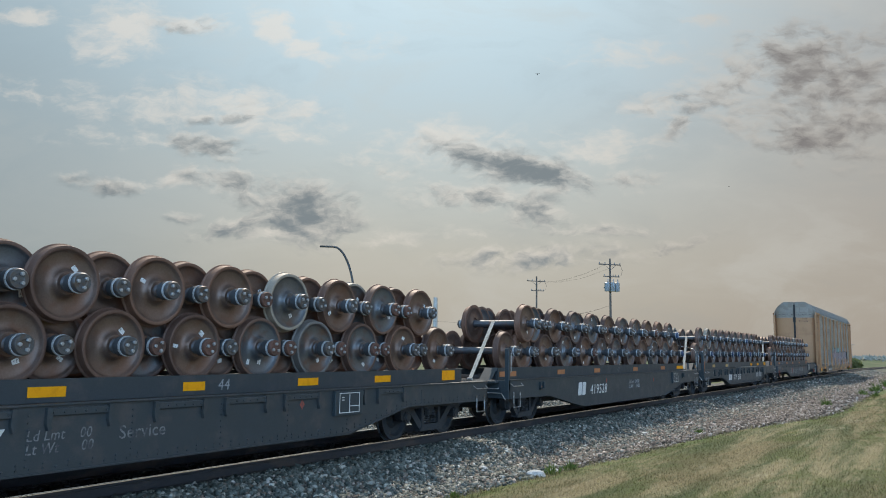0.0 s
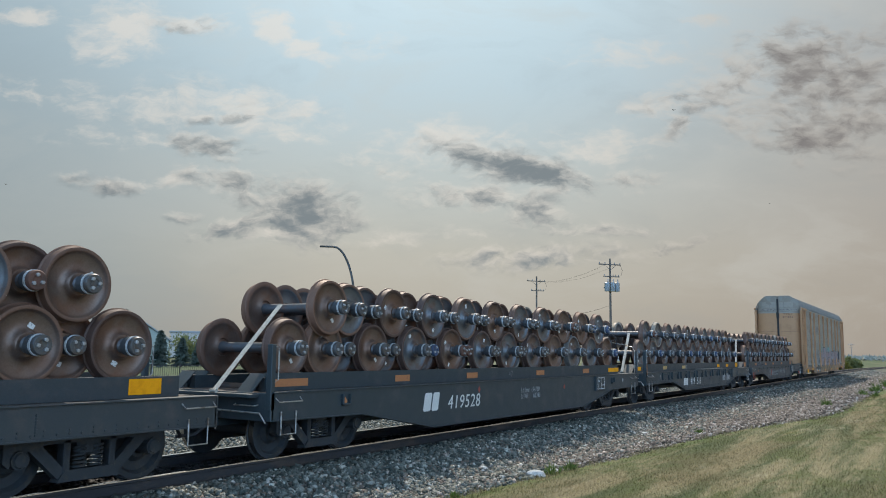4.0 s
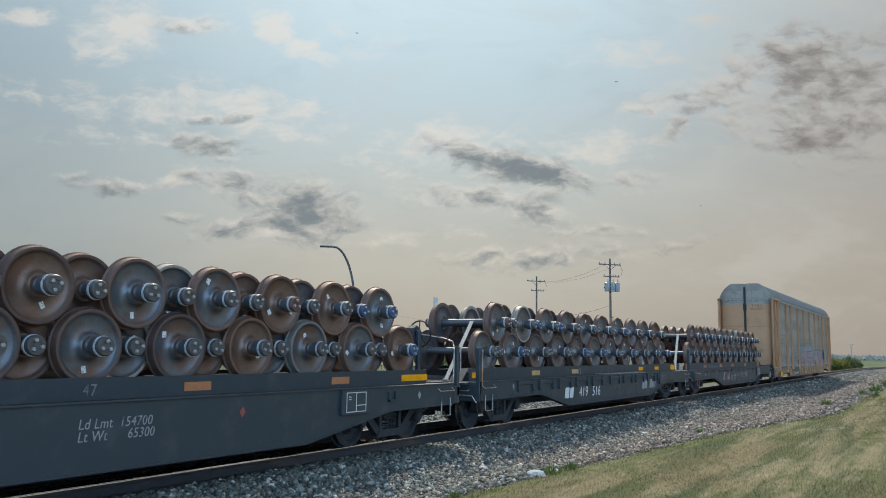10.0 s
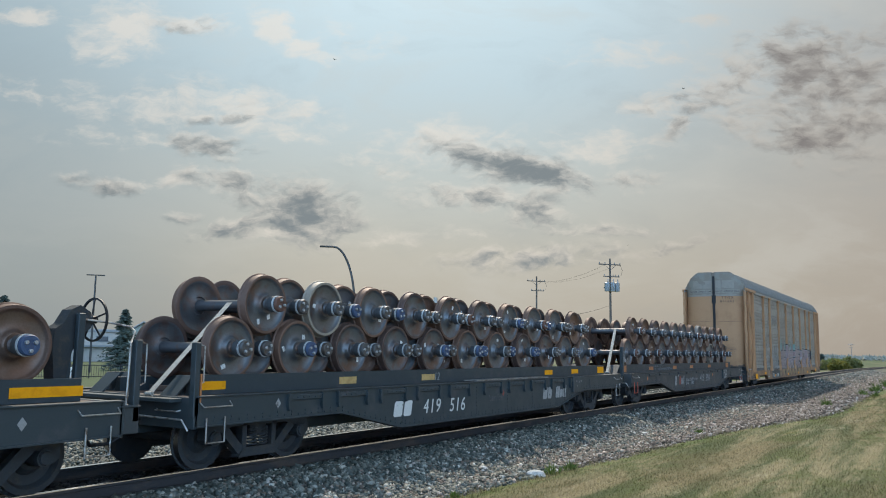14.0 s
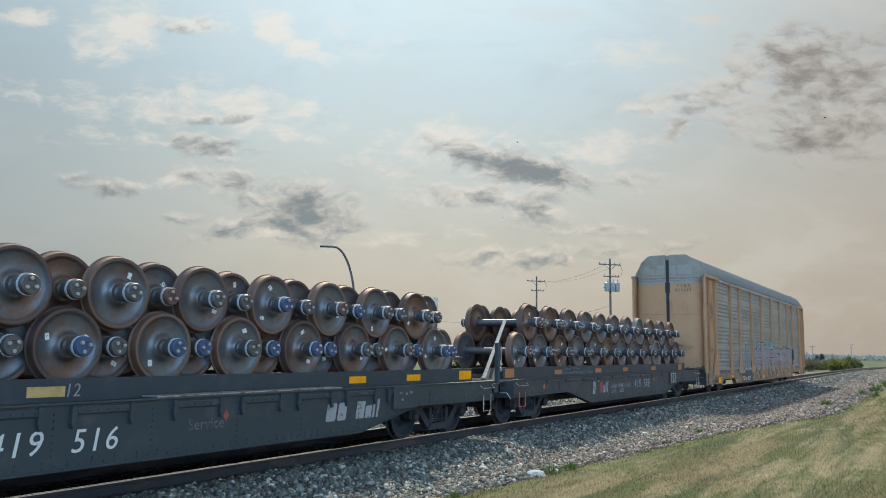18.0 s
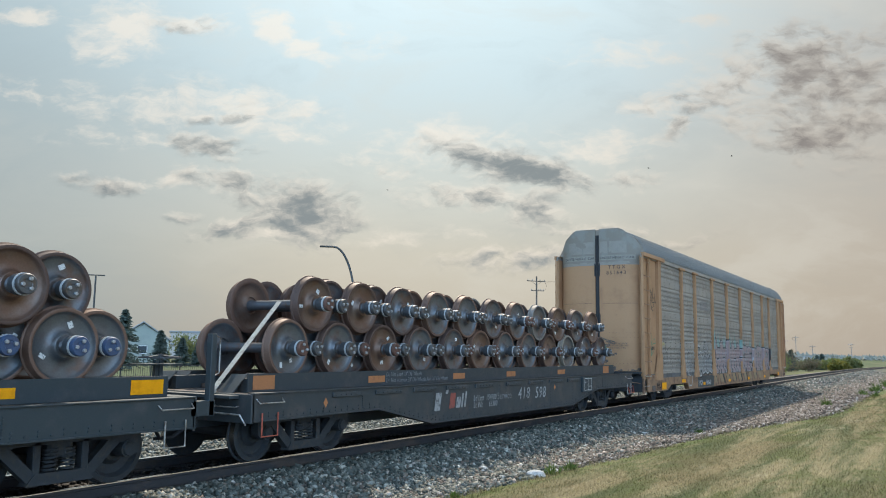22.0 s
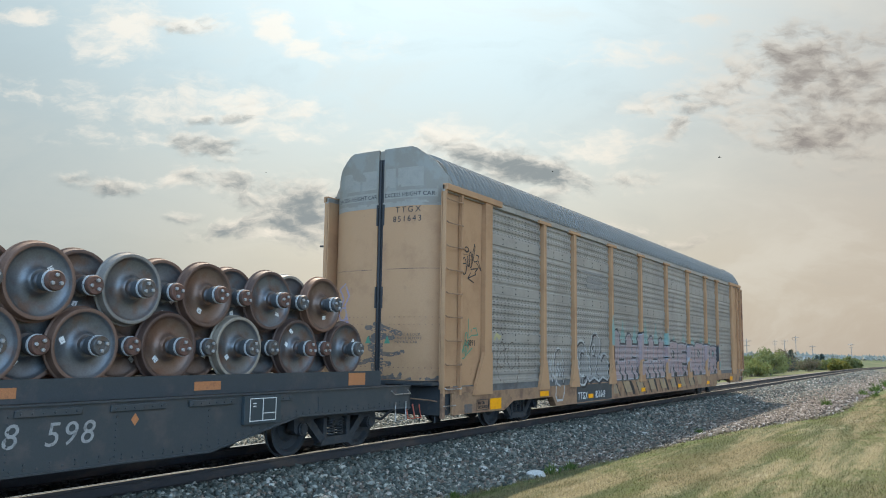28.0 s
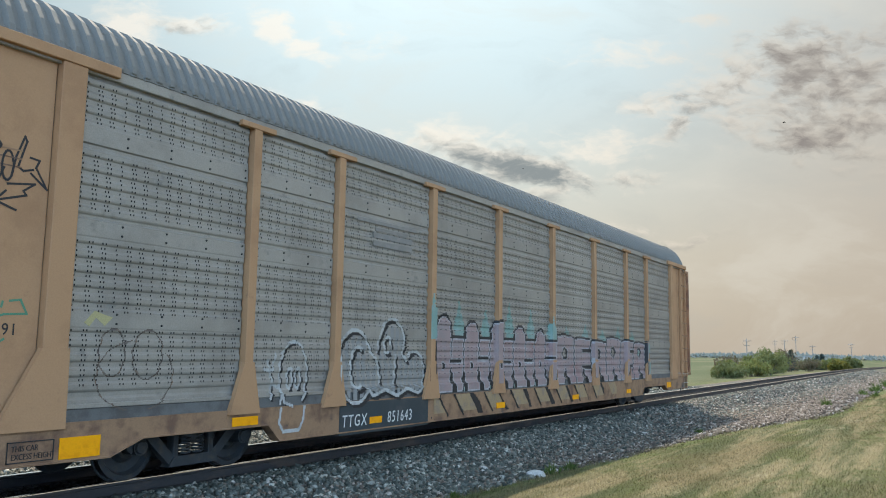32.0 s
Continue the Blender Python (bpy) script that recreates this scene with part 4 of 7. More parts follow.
        part("uncoupling_lever", Mesh().pipe([(s * (CAR_HALF + 0.06), -1.38, 0.62), (s * (CAR_HALF + 0.1), -1.30, 0.76), (s * (CAR_HALF + 0.12), -0.3, 0.78), (s * (CAR_HALF + 0.3), -0.1, 0.9)], 0.013), "bright", car)
        build_truck(car, s * 6.55)
    part("brake_cylinder", Mesh().lathe([(-0.3, 0.12), (0.3, 0.12)], 16, pose(1.2, -0.75, 0.62, 0, 0, 90)).rod((1.5, -0.75, 0.62), (4.4, -0.6, 0.5), 0.016), "truck", car)
    # front strap, from the first upper axle down to the deck
    a, b = Vector((strap_x - 0.26, -0.36, strap_z + 0.03)), Vector((strap_x - 1.9, -0.66, 1.07))
    d = (b - a)
    st = Mesh().box(0, d.length, -0.045, 0.045, -0.003, 0.003, m=Matrix.Translation(a) @ d.to_track_quat("X", "Z").to_matrix().to_4x4())
    st.rod(b + Vector((0, -0.06, 0)), b + Vector((0, 0.06, 0)), 0.03)
    part("tie_down_strap", st, "strap", car, "grey tensioned tie-down strap")
    CARS.append((car, x))
    return car


def corner_post(car, x, y, top, grip=1):
    m_ = Mesh().box(x - 0.045, x + 0.045, y - 0.05, y + 0.05, 0.80, top, 0.008)
    p = part("corner_post", m_, "car", car, "dark upright corner post")
    part("handrail", Mesh().pipe([(x + grip * 0.045, y - 0.03, top - 0.03), (x + grip * 0.12, y - 0.03, top - 0.05), (x + grip * 0.12, y - 0.03, top - 0.52), (x + grip * 0.045, y - 0.03, top - 0.55)], 0.011), "bright", p)


def hand_wheel(r, spokes):
    m_ = Mesh()
    m_.lathe([(-0.012, r - 0.018), (-0.012, r + 0.008), (0.012, r + 0.008), (0.012, r - 0.018)], 32, closed=True)
    for k in range(spokes):
        a = 2 * math.pi * k / spokes
        m_.rod((0.04 * math.sin(a), 0.03, 0.04 * math.cos(a)), (r * math.sin(a), 0, r * math.cos(a)), 0.012, 6)
    return m_.lathe([(-0.03, 0.05), (0.05, 0.05)], 12)


A_AT, B_AT, C_AT, D_AT = -61.05, -43.75, -26.40, -9.12
car_a = build_flat_car(A_AT, "car_brown", 1, "black riveted flat car with yellow reflectors, loaded with wheelsets", -6.58, 2.435)
car_b = build_flat_car(B_AT, "car", 0, "smooth black flat car with white numbers, loaded with wheelsets", -6.62, 2.385)
car_c = build_flat_car(C_AT, "car", 1, "black riveted flat car with white numbers, loaded with wheelsets", -6.34, 2.36, 8.08)
car_d = build_flat_car(D_AT, "car_brown", 2, "worn brownish flat car with orange reflectors, loaded with wheelsets", -6.26, 2.44)

for x0, x1 in ((-5.2, -4.75), (-3.4, -2.95), (-1.74, -1.27), (0.45, 0.83), (2.74, 3.23), (4.79, 5.28)):
    strip(car_a, x0, x1, "yellow")
strip(car_a, 7.10, 7.60, "yellow", 1.085, 1.285)
letters(car_a, WORDS[3], -0.88, 0.62)
letters(car_a, WORDS[21], -2.47, 0.58)
letters(car_a, WORDS[22], -2.02, 0.68)
letters(car_a, WORDS[23], -2.02, 0.54)
letters(car_a, WORDS[9], 1.07, 1.10, -LIP - 0.004)
placard(car_a, 3.12)
for x0, x1, c in ((-7.67, -6.81, "orange"), (-4.35, -3.87, "orange"), (-1.67, -1.20, "orange"), (1.85, 2.32, "orange"), (4.96, 5.43, "orange"), (7.02, 7.92, "yellow")):
    strip(car_b, x0, x1, c)
logo(car_b, -4.14, 0.56, 0.54, 0.34, "white")
letters(car_b, WORDS[0], -3.26, 0.565)
letters(car_b, WORDS[4], -0.04, 0.76)
letters(car_b, WORDS[5], -0.04, 0.62)
letters(car_b, WORDS[8], 0.33, 1.10, -LIP - 0.004)
placard(car_b, 4.68)
for x0, x1, c in ((-7.63, -7.17, "yellow"), (-4.6, -4.13, "straw"), (-2.04, -1.57, "straw"), (3.76, 4.24, "yellow"), (5.53, 6.0, "yellow"), (7.5, 8.0, "yellow")):
    strip(car_c, x0, x1, c, *((1.085, 1.27) if x0 > 7 else (1.105, 1.225)))
logo(car_c, -3.69, 0.52, 0.58, 0.27, "white")
letters(car_c, WORDS[1], -2.73, 0.53)
letters(car_c, WORDS[18], -1.79, 0.515)
letters(car_c, WORDS[20], -1.58, 1.10, -LIP - 0.004)
logo(car_c, 2.56, 0.56, 0.52, 0.28, "faded")
for bx, bw, bh, mat in ((3.32, 0.22, 0.28, "faded"), (3.57, 0.17, 0.20, "faded"), (3.77, 0.06, 0.28, "faded"), (3.88, 0.06, 0.30, "faded")):
    name_block(car_c, bx, 0.56, bw, bh, mat)
letters(car_c, WORDS[24], -0.15, 0.64)
part("walkway_grating", Mesh().box(-0.60, 3.05, -SIDE + 0.05, -SIDE + 0.36, 1.066, 1.085, 0.004), "bright", car_c, "worn bare steel walkway strip")
placard(car_c, 4.45, 0.70, None)
for x0, x1 in ((-4.8, -4.3), (-1.85, -1.37), (0.59, 1.05), (3.56, 4.04)):
    strip(car_d, x0, x1, "orange")
strip(car_d, 6.95, 7.42, "orange", 1.075, 1.285)
strip(car_d, -7.65, -7.19, "orange", 1.075, 1.285)
name_block(car_d, -3.36, 0.55, 0.20, 0.34, "faded", "faded white emblem block")
name_block(car_d, -2.95, 0.86, 0.09, 0.10, "faded")
for bx, bw, bh, mat in ((-2.82, 0.20, 0.30, "redpaint"), (-2.56, 0.16, 0.21, "faded"), (-2.36, 0.06, 0.28, "faded"), (-2.24, 0.06, 0.31, "faded")):
    name_block(car_d, bx, 0.57, bw, bh, mat)
letters(car_d, WORDS[4], -1.85, 0.67)
letters(car_d, WORDS[5], -1.85, 0.53)
letters(car_d, WORDS[3], -0.80, 0.66)
letters(car_d, WORDS[2], 0.20, 0.62)
letters(car_d, WORDS[19], 1.10, 0.61)
letters(car_d, WORDS[6], -4.26, 1.095, -LIP - 0.004)
letters(car_d, WORDS[7], -4.26, 1.205, -LIP - 0.004)
placard(car_d, 4.08)
for car, x, z, mat in ((car_b, -6.45, 0.86, "orange"), (car_b, -2.0, 0.90, "redpaint"), (car_b, 2.46, 0.82, "redpaint"), (car_b, 6.9, 0.87, "faded"), (car_c, -6.6, 0.9, "faded"), (car_d, -6.55, 0.86, "orange"), (car_d, 2.25, 0.83, "orange"),
                       (car_a, 2.3, 0.86, "redpaint"), (car_c, 0.49, 0.79, "redpaint")):
    part("inspection_diamond", Mesh().slab([(x, z - 0.075), (x + 0.055, z), (x, z + 0.075), (x - 0.055, z)], -SIDE - 0.006, -SIDE - 0.0035), mat, car, "painted diamond mark")
for car in (car_b, car_c):
    for y in (-1.40, 1.40):
        corner_post(car, -8.12, y, 1.76)
corner_post(car_c, 8.40, -1.40, 1.88, 1)
corner_post(car_b, 8.31, -1.40, 1.78, 1)
part("end_platform", Mesh().box(8.14, 8.36, -SIDE, SIDE, 0.66, 0.98, 0.01).box(8.10, 8.36, -SIDE - 0.02, SIDE + 0.02, 0.975, 1.0, 0.004), "car_brown", car_b)
part("post_foot", Mesh().box(8.05, 8.46, -1.45, -1.30, 0.80, 1.0, 0.01), "car", car_c)
part("faded_board", Mesh().box(-8.07, -8.05, -1.46, -1.40, 0.98, 1.35), "orange", car_c, "faded orange marker strip")
# upright brake wheel with its gear box at the rear of the second car
bw = part("brake_stand", Mesh().box(7.98, 8.08, -0.70, -0.62, 1.04, 2.10, 0.012), "car", car_b, "black upright brake stand")
gear = Mesh().slab([(7.72, 1.66), (7.74, 1.90), (7.84, 1.97), (7.94, 2.14), (8.06, 2.20), (8.20, 2.12), (8.22, 1.92), (8.08, 1.80), (7.98, 1.62), (7.93, 1.35), (7.90, 1.05), (7.79, 1.05)], -0.60, -0.40)
part("gear_box", gear.lathe([(-0.08, 0.11), (0.08, 0.11)], 16, pose(8.16, -0.5, 2.02, 0, 0, 90)), "truck", bw, "cast brake gear housing")
part("hand_wheel", hand_wheel(0.275, 5), "black", bw, "five-spoked brake hand wheel", m=pose(8.32, -0.5, 2.03, 0, 0, 90), smooth=True)
part("bent_handrail", Mesh().pipe([(8.08, -0.68, 2.02), (8.40, -0.75, 1.99), (8.50, -1.0, 1.94), (8.36, -1.28, 1.88), (8.22, -1.40, 1.74), (8.20, -1.40, 1.0)], 0.014), "bright", car_b, "long bent steel handrail")
sw = part("brake_stand", Mesh().box(8.60, 8.66, -0.03, 0.03, 0.98, 1.50).box(8.68, 8.74, -0.03, 0.03, 0.98, 1.50).box(8.3, 8.95, -0.2, 0.2, 1.44, 1.455).box(8.1, 8.9, -0.4, 0.4, 0.95, 1.0), "car", car_c)
part("hand_wheel", hand_wheel(0.30, 5), "metal", sw, "flat-lying brake hand wheel", m=pose(8.70, 0, 1.54, 90, 0, 0), smooth=True)

# red rods at the rear coupler of the last flat car
for xs in (8.22, 8.44):
    part("uncoupling_rod", Mesh().pipe([(xs, -1.30, 0.70), (xs + 0.02, -1.34, 0.46), (xs + 0.24, -1.34, 0.44), (xs + 0.22, -1.30, 0.68)], 0.014), "redrod", car_d, "bent red steel rod")

# end caps whose colour is plain to see: car number, row (low, back low, high, back high), place in the row
PLAIN_CAPS = {(1, 0, 10): "blue", (2, 0, 7): "blue", (2, 0, 8): "grey", (2, 0, 9): "grey", (2, 0, 10): "blue", (2, 1, 6): "blue", (2, 1, 7): "blue", (2, 1, 8): "grey", (2, 1, 9): "blue", (2, 1, 10): "blue", (2, 2, 6): "blue", (2, 2, 7): "rust", (2, 2, 8): "grey", (2, 2, 9): "grey", (2, 3, 6): "grey", (2, 3, 7): "blue", (2, 3, 8): "grey", (2, 3, 9): "grey"}
LOADS = []  # wheelset, car number, its pose on the car


def load_car(index, low, back_shift, more_low, more_up, z_low, z_high, blues, rusts, old, seed):
    """Two staggered rows below and two above them in the hollows."""
    rng = random.Random(seed)
    mids = [(a + b) / 2 for a, b in zip(low, low[1:])]
    back_low, high, back_high = [x + back_shift for x in mids] + more_low, [x + back_shift * 0.6 for x in mids], low[1:-1] + more_up
    for which, (rows, z, y, share) in enumerate(((low, z_low, -0.10, 0.4), (back_low, z_low, 0.10, 0.8), (high, z_high, -0.10, 1.6), (back_high, z_high, 0.10, 1.8))):
        for place, x in enumerate(rows):
            cap = "blue" if rng.random() < blues * share else "rust" if rng.random() < (rusts if x > -1 else rusts * 0.5) else "grey"
            cap = PLAIN_CAPS.get((index, which, place), cap)
            k = (1 if rng.random() < old else 0) + (2 * rng.randrange(2) if cap == "grey" else 0)
            if cap == "grey" and int(abs(x) * 37 + z * 10) % 9 == 0:
                k = 4
            m_ = pose(x, y + rng.uniform(-0.008, 0.008), z, 0, rng.uniform(-180, 180), 0)
            if KEPT[cap, k]:
                ob = copy_thing(WHEELSETS[cap, k], m_)
            else:
                ob, KEPT[cap, k] = WHEELSETS[cap, k], True
                ob.matrix_basis = m_
            LOADS.append((ob, index, m_))


load_car(0, [-7.24, -5.93, -4.62, -3.31, -1.97, -0.62, 0.67, 1.93, 3.2, 4.46, 5.75, 7.0], -0.06, [], [], 1.70, 2.43, 0.0, 0.4, 0.7, 1)
load_car(1, [-6.35, -5.0, -3.63, -2.23, -0.9, 0.43, 1.79, 3.13, 4.43, 5.76, 7.07], -0.09, [], [], 1.695, 2.38, 0.10, 0.10, 0.3, 2)
load_car(2, [-7.03, -5.62, -4.22, -2.87, -1.53, -0.15, 1.22, 2.61, 3.96, 5.27, 6.59], -0.07, [7.15], [6.58], 1.69, 2.365, 0.24, 0.15, 0.2, 3)
load_car(3, [-6.85, -5.62, -4.31, -3.05, -1.77, -0.58, 0.65, 1.9, 3.15, 4.41, 5.68, 6.92], -0.02, [], [], 1.70, 2.43, 0.0, 0.4, 0.35, 4)
for x, y, z in ((-7.23, -0.10, 1.703), (-6.44, -0.27, 2.38)):
    ob = copy_thing(WHEELSETS["grey", 1], pose(x, y, z, 0, 40, 0))
    LOADS.append((ob, 1, ob.matrix_basis.copy()))


for key, used in KEPT.items():
    if not used:
        for ob in (*WHEELSETS[key].children_recursive, WHEELSETS[key]):
            bpy.data.objects.remove(ob)


# ---- the enclosed auto carrier at the end of the train ----
RACK_LEN, RACK_SIDE = 27.26, 1.53
POSTS = (1.78, 4.66, 6.58, 9.41, 12.13, 15.01, 17.85, 20.54, 22.54, 25.40)


def panel_depth(z):
    """Depth of the pressed ribs in the side panels at a height; flat bands between groups of ribs."""
    for band in (2.01, 3.05, 4.13):
        if abs(z - band) < 0.105:
            return -0.004
    s = min(1.0, max(0.0, 0.5 - 0.85 * math.cos(2 * math.pi * (z - 1.06) / 0.168)))
    return 0.021 * s * s * (3 - 2 * s)


def build_rack():
    car = tagged(new("auto_rack_car"), "tan and galvanized auto carrier car with graffiti on its side", "freight car")
    # frame
    for s in (-1, 1):
        f_ = 1 if s < 0 else -1
        o = [(0.35, 0.46), (2.55, 0.44), (3.0, 0.62), (5.1, 0.62), (5.35, 0.38), (21.9, 0.38), (22.1, 0.62), (24.3, 0.62), (24.7, 0.44), (26.9, 0.46), (26.9, 0.86), (0.35, 0.86)]
        m_ = Mesh().slab(o, s * RACK_SIDE, s * (RACK_SIDE - 0.03))
        for (ax, az), (bx, bz) in zip(o[:9], o[1:10]):
            m_.slab([(ax, az - 0.012), (bx, bz - 0.012), (bx, bz + 0.008), (ax, az + 0.008)], s * (RACK_SIDE + 0.02), s * (RACK_SIDE - 0.15))
        sill = part("side_sill", m_, "tan_dirty", car)
        part("sill_ledge", Mesh().box(0.5, 26.8, min(s * 1.38, s * 1.50), max(s * 1.38, s * 1.50), 0.80, 1.0, 0.01), "ledge", sill, "dirty dark grey ledge")
        part("panel_lip", Mesh().box(1.9, 25.3, min(s * 1.44, s * 1.51), max(s * 1.44, s * 1.51), 1.0, 1.05, 0.006), "galv", sill)
        # top plate and posts
        part("top_plate", Mesh().box(0.0, RACK_LEN, min(s * 1.46, s * 1.52), max(s * 1.46, s * 1.52), 4.83, 4.96, 0.008), "galv", car)
        for e in (0, 1):
            x0, x1 = (0.0, 2.35) if e == 0 else (RACK_LEN - 2.35, RACK_LEN)
            part("corner_beam", Mesh().box(x0, x1, min(s * 1.47, s * 1.585), max(s * 1.47, s * 1.585), 4.86, 4.99, 0.008), "tan", car)
        for k, x in enumerate(POSTS):
            wide = 0.15 if k in (0, 9) else 0.078
            y0, y1 = sorted((s * 1.44, s * 1.565))
            p = part("side_post", Mesh().box(x - wide, x + wide, y0, y1, 0.9, 4.86, 0.006), "tan", car)
            flare = 0.46 if k in (0, 9) else 0.33
            hi = 1.67 if k in (0, 9) else 1.50
            lean = -0.16 if k == 0 else (0.16 if k == 9 else 0.0)
            part("post_foot", Mesh().slab([(x - wide - 0.012, hi), (x + wide + 0.012, hi), (x + flare * 0.72 + lean, 0.80), (x - flare + lean, 0.80)], s * 1.50, s * 1.578), "tan", p)
            if 0 < k < 9:
                part("post_head", Mesh().box(x - 0.34, x + 0.34, min(s * 1.5, s * 1.58), max(s * 1.5, s * 1.58), 4.80, 4.875, 0.005), "tan", p)
        # ribbed side panels
        spans = list(zip(POSTS, POSTS[1:]))
        for k, (a, b) in enumerate(spans):
            a, b = a + 0.1, b - 0.1
            zs = [1.04]
            while zs[-1] < 4.835:
                zs.append(zs[-1] + 0.0168)
            v, f = [], []
            for z in zs:
                d = panel_depth(z)
                v += [(a, s * (1.475 - d * 1.0), z), (b, s * (1.475 - d * 1.0), z)]
            for i in range(len(zs) - 1):
                f.append((2 * i, 2 * i + 1, 2 * i + 3, 2 * i + 2))
            m_ = Mesh()
            m_.add(v, f)
            m_.add([(x, y - s * 0.012, z) for x, y, z in v], [q[::-1] for q in f])
            pan = part("side_panel", m_, "galv", car, smooth=False)
            if s < 0:
                # drain slots and bolts
                holes, bolts = Mesh(), Mesh()
                cols = max(4, int((b - a) / 0.17))
                for c in range(cols):
                    hx = a + 0.12 + (b - a - 0.24) * c / (cols - 1)
                    for dx in ((-0.022, 0.022) if c % 3 else (0.0,)):
                        for r in range(22):
                            z = 1.06 + 0.168 * (r + 0.5)
                            if z > 4.75 or z < 1.3 or any(abs(z - bd) < 0.13 for bd in (2.01, 3.05, 4.13)):
                                continue
                            for dz in (-0.056, 0.0, 0.056):
                                y = -(1.475 - panel_depth(z + dz)) - 0.003
                                holes.add([(hx + dx + p, y, z + dz + q) for p, q in ((-0.008, -0.012), (0.008, -0.012), (0.008, 0.012), (-0.008, 0.012))], [(0, 1, 2, 3)])
                count = max(2, round((b - a) / 0.66))
                for c in range(count + 1):
                    hx = a + 0.05 + (b - a - 0.10) * c / count
                    for bd in (2.01, 3.05, 4.13):
                        for dz in (-0.055, 0.055):
                            bolts.lathe([(0, 0.016), (-0.012, 0.011)], 6, pose(hx, -1.479, bd + dz))
                part("slot_pattern", holes, "hole", pan, "dark drain slots", kind="stuff")
                part("panel_bolts", bolts, "black", pan, kind="stuff")
        # end bays with smooth tan panels
        for e in (0, 1):
            x0, x1 = (0.01, 1.62) if e == 0 else (RACK_LEN - 1.62, RACK_LEN - 0.01)
            y0, y1 = sorted((s * 1.435, s * 1.46))
            part("bay_panel", Mesh().box(x0, x1, y0, y1, 0.95, 4.86, 0.004), "tan", car)
            # ladder
            lx = (0.035, 0.665) if e == 0 else (RACK_LEN - 0.665, RACK_LEN - 0.035)
            y0, y1 = sorted((s * 1.47, s * 1.555))
            lad = part("ladder", Mesh().box(lx[0] - 0.03, lx[0] + 0.03, y0, y1, 0.82, 4.87, 0.006).box(lx[1] - 0.03, lx[1] + 0.03, y0, y1, 0.82, 4.87, 0.006), "tan", car)
            for r in range(9):
                z = 0.95 + 0.465 * r
                part("rung", Mesh().pipe([(lx[0], s * 1.555, z + 0.03), (lx[0] + 0.03, s * 1.585, z), (lx[1] - 0.03, s * 1.585, z), (lx[1], s * 1.555, z + 0.03)], 0.012), "tan_dirty" if r else "bright", lad)
            sx = 0.0 if e == 0 else RACK_LEN - 0.50
            y0, y1 = sorted((s * 1.47, s * 1.54))
            step_ = part("corner_step", Mesh().box(sx, sx + 0.09, y0, y1, 0.40, 0.88, 0.008), "tan_dirty", car)
            part("step_bracket", Mesh().box(sx + 0.43, sx + 0.50, y0, y1, 0.42, 0.88, 0.008), "tan_dirty", step_)
            part("step_rung", Mesh().rod((sx + 0.02, s * 1.545, 0.63), (sx + 0.48, s * 1.545, 0.63), 0.012), "bright", step_, "worn bright step rung")
            # beam and notches under the end bay
            part("bay_sill", Mesh().box(x0 + 0.05, x1 + 0.1 if e == 0 else x1 - 0.05, min(s * 1.44, s * 1.525), max(s * 1.44, s * 1.525), 0.86, 0.98, 0.01), "tan_dirty", car)
            part("jack_pad", Mesh().box(x0 + 0.84, x0 + 1.12, min(s * 1.5, s * 1.56), max(s * 1.5, s * 1.56), 0.45, 0.63, 0.01), "smear", car)
            part("bay_seam", Mesh().box(x0 + 0.70, x0 + 0.72, min(s * 1.455, s * 1.463), max(s * 1.455, s * 1.463), 1.0, 4.84), "tan_dirty", car)
    # roof: ribbed sheet bent over
    prof = [(-1.50, 4.98), (-1.49, 5.06), (-1.38, 5.28), (-1.26, 5.46), (-1.11, 5.58), (-0.90, 5.675), (-0.62, 5.75), (0, 5.79)]
    prof = prof + [(-y, z) for y, z in prof[-2::-1]]
    norm = []
    for i, p in enumerate(prof):
        a, b = prof[max(i - 1, 0)], prof[min(i + 1, len(prof) - 1)]
        dy, dz = b[0] - a[0], b[1] - a[1]
        l_ = math.hypot(dy, dz)
        norm.append((-dz / l_, dy / l_))
    xs, n = [], len(prof)
    x = 0.34
    while x < RACK_LEN - 0.34:
        xs += [(x, 0), (x + 0.06, 0), (x + 0.095, 0.052), (x + 0.155, 0.052)]
        x += 0.19
    xs.append((RACK_LEN - 0.34, 0))
    v = [(x, y + ny * d, z + nz * d) for x, d in xs for (y, z), (ny, nz) in zip(prof, norm)]
    f = [(i * n + j, (i + 1) * n + j, (i + 1) * n + j + 1, i * n + j + 1) for i in range(len(xs) - 1) for j in range(n - 1)]
    m_ = Mesh()
    m_.add(v, f)
    m_.add([(x, y * 0.99, z - 0.03) for x, y, z in v], [q[::-1] for q in f])
    roof = part("roof", m_, "roof", car, "ribbed galvanized roof sheet")
    for e in (0, 1):
        xe = 0.33 if e == 0 else RACK_LEN - 0.33
        part("roof_end", Mesh().slab(prof, xe - 0.012, xe + 0.012, Matrix(((0, 1, 0, 0), (1, 0, 0, 0), (0, 0, 1, 0), (0, 0, 0, 1)))), "silver", roof)
    part("roof_edge", Mesh().box(0.3, RACK_LEN - 0.3, -1.525, -1.49, 4.96, 5.03, 0.004).box(0.3, RACK_LEN - 0.3, 1.49, 1.525, 4.96, 5.03, 0.004), "roof", roof)
    # curved end doors
    def end_x(y):
        return -0.05 + 0.38 * (abs(y) / 1.42) ** 4.5

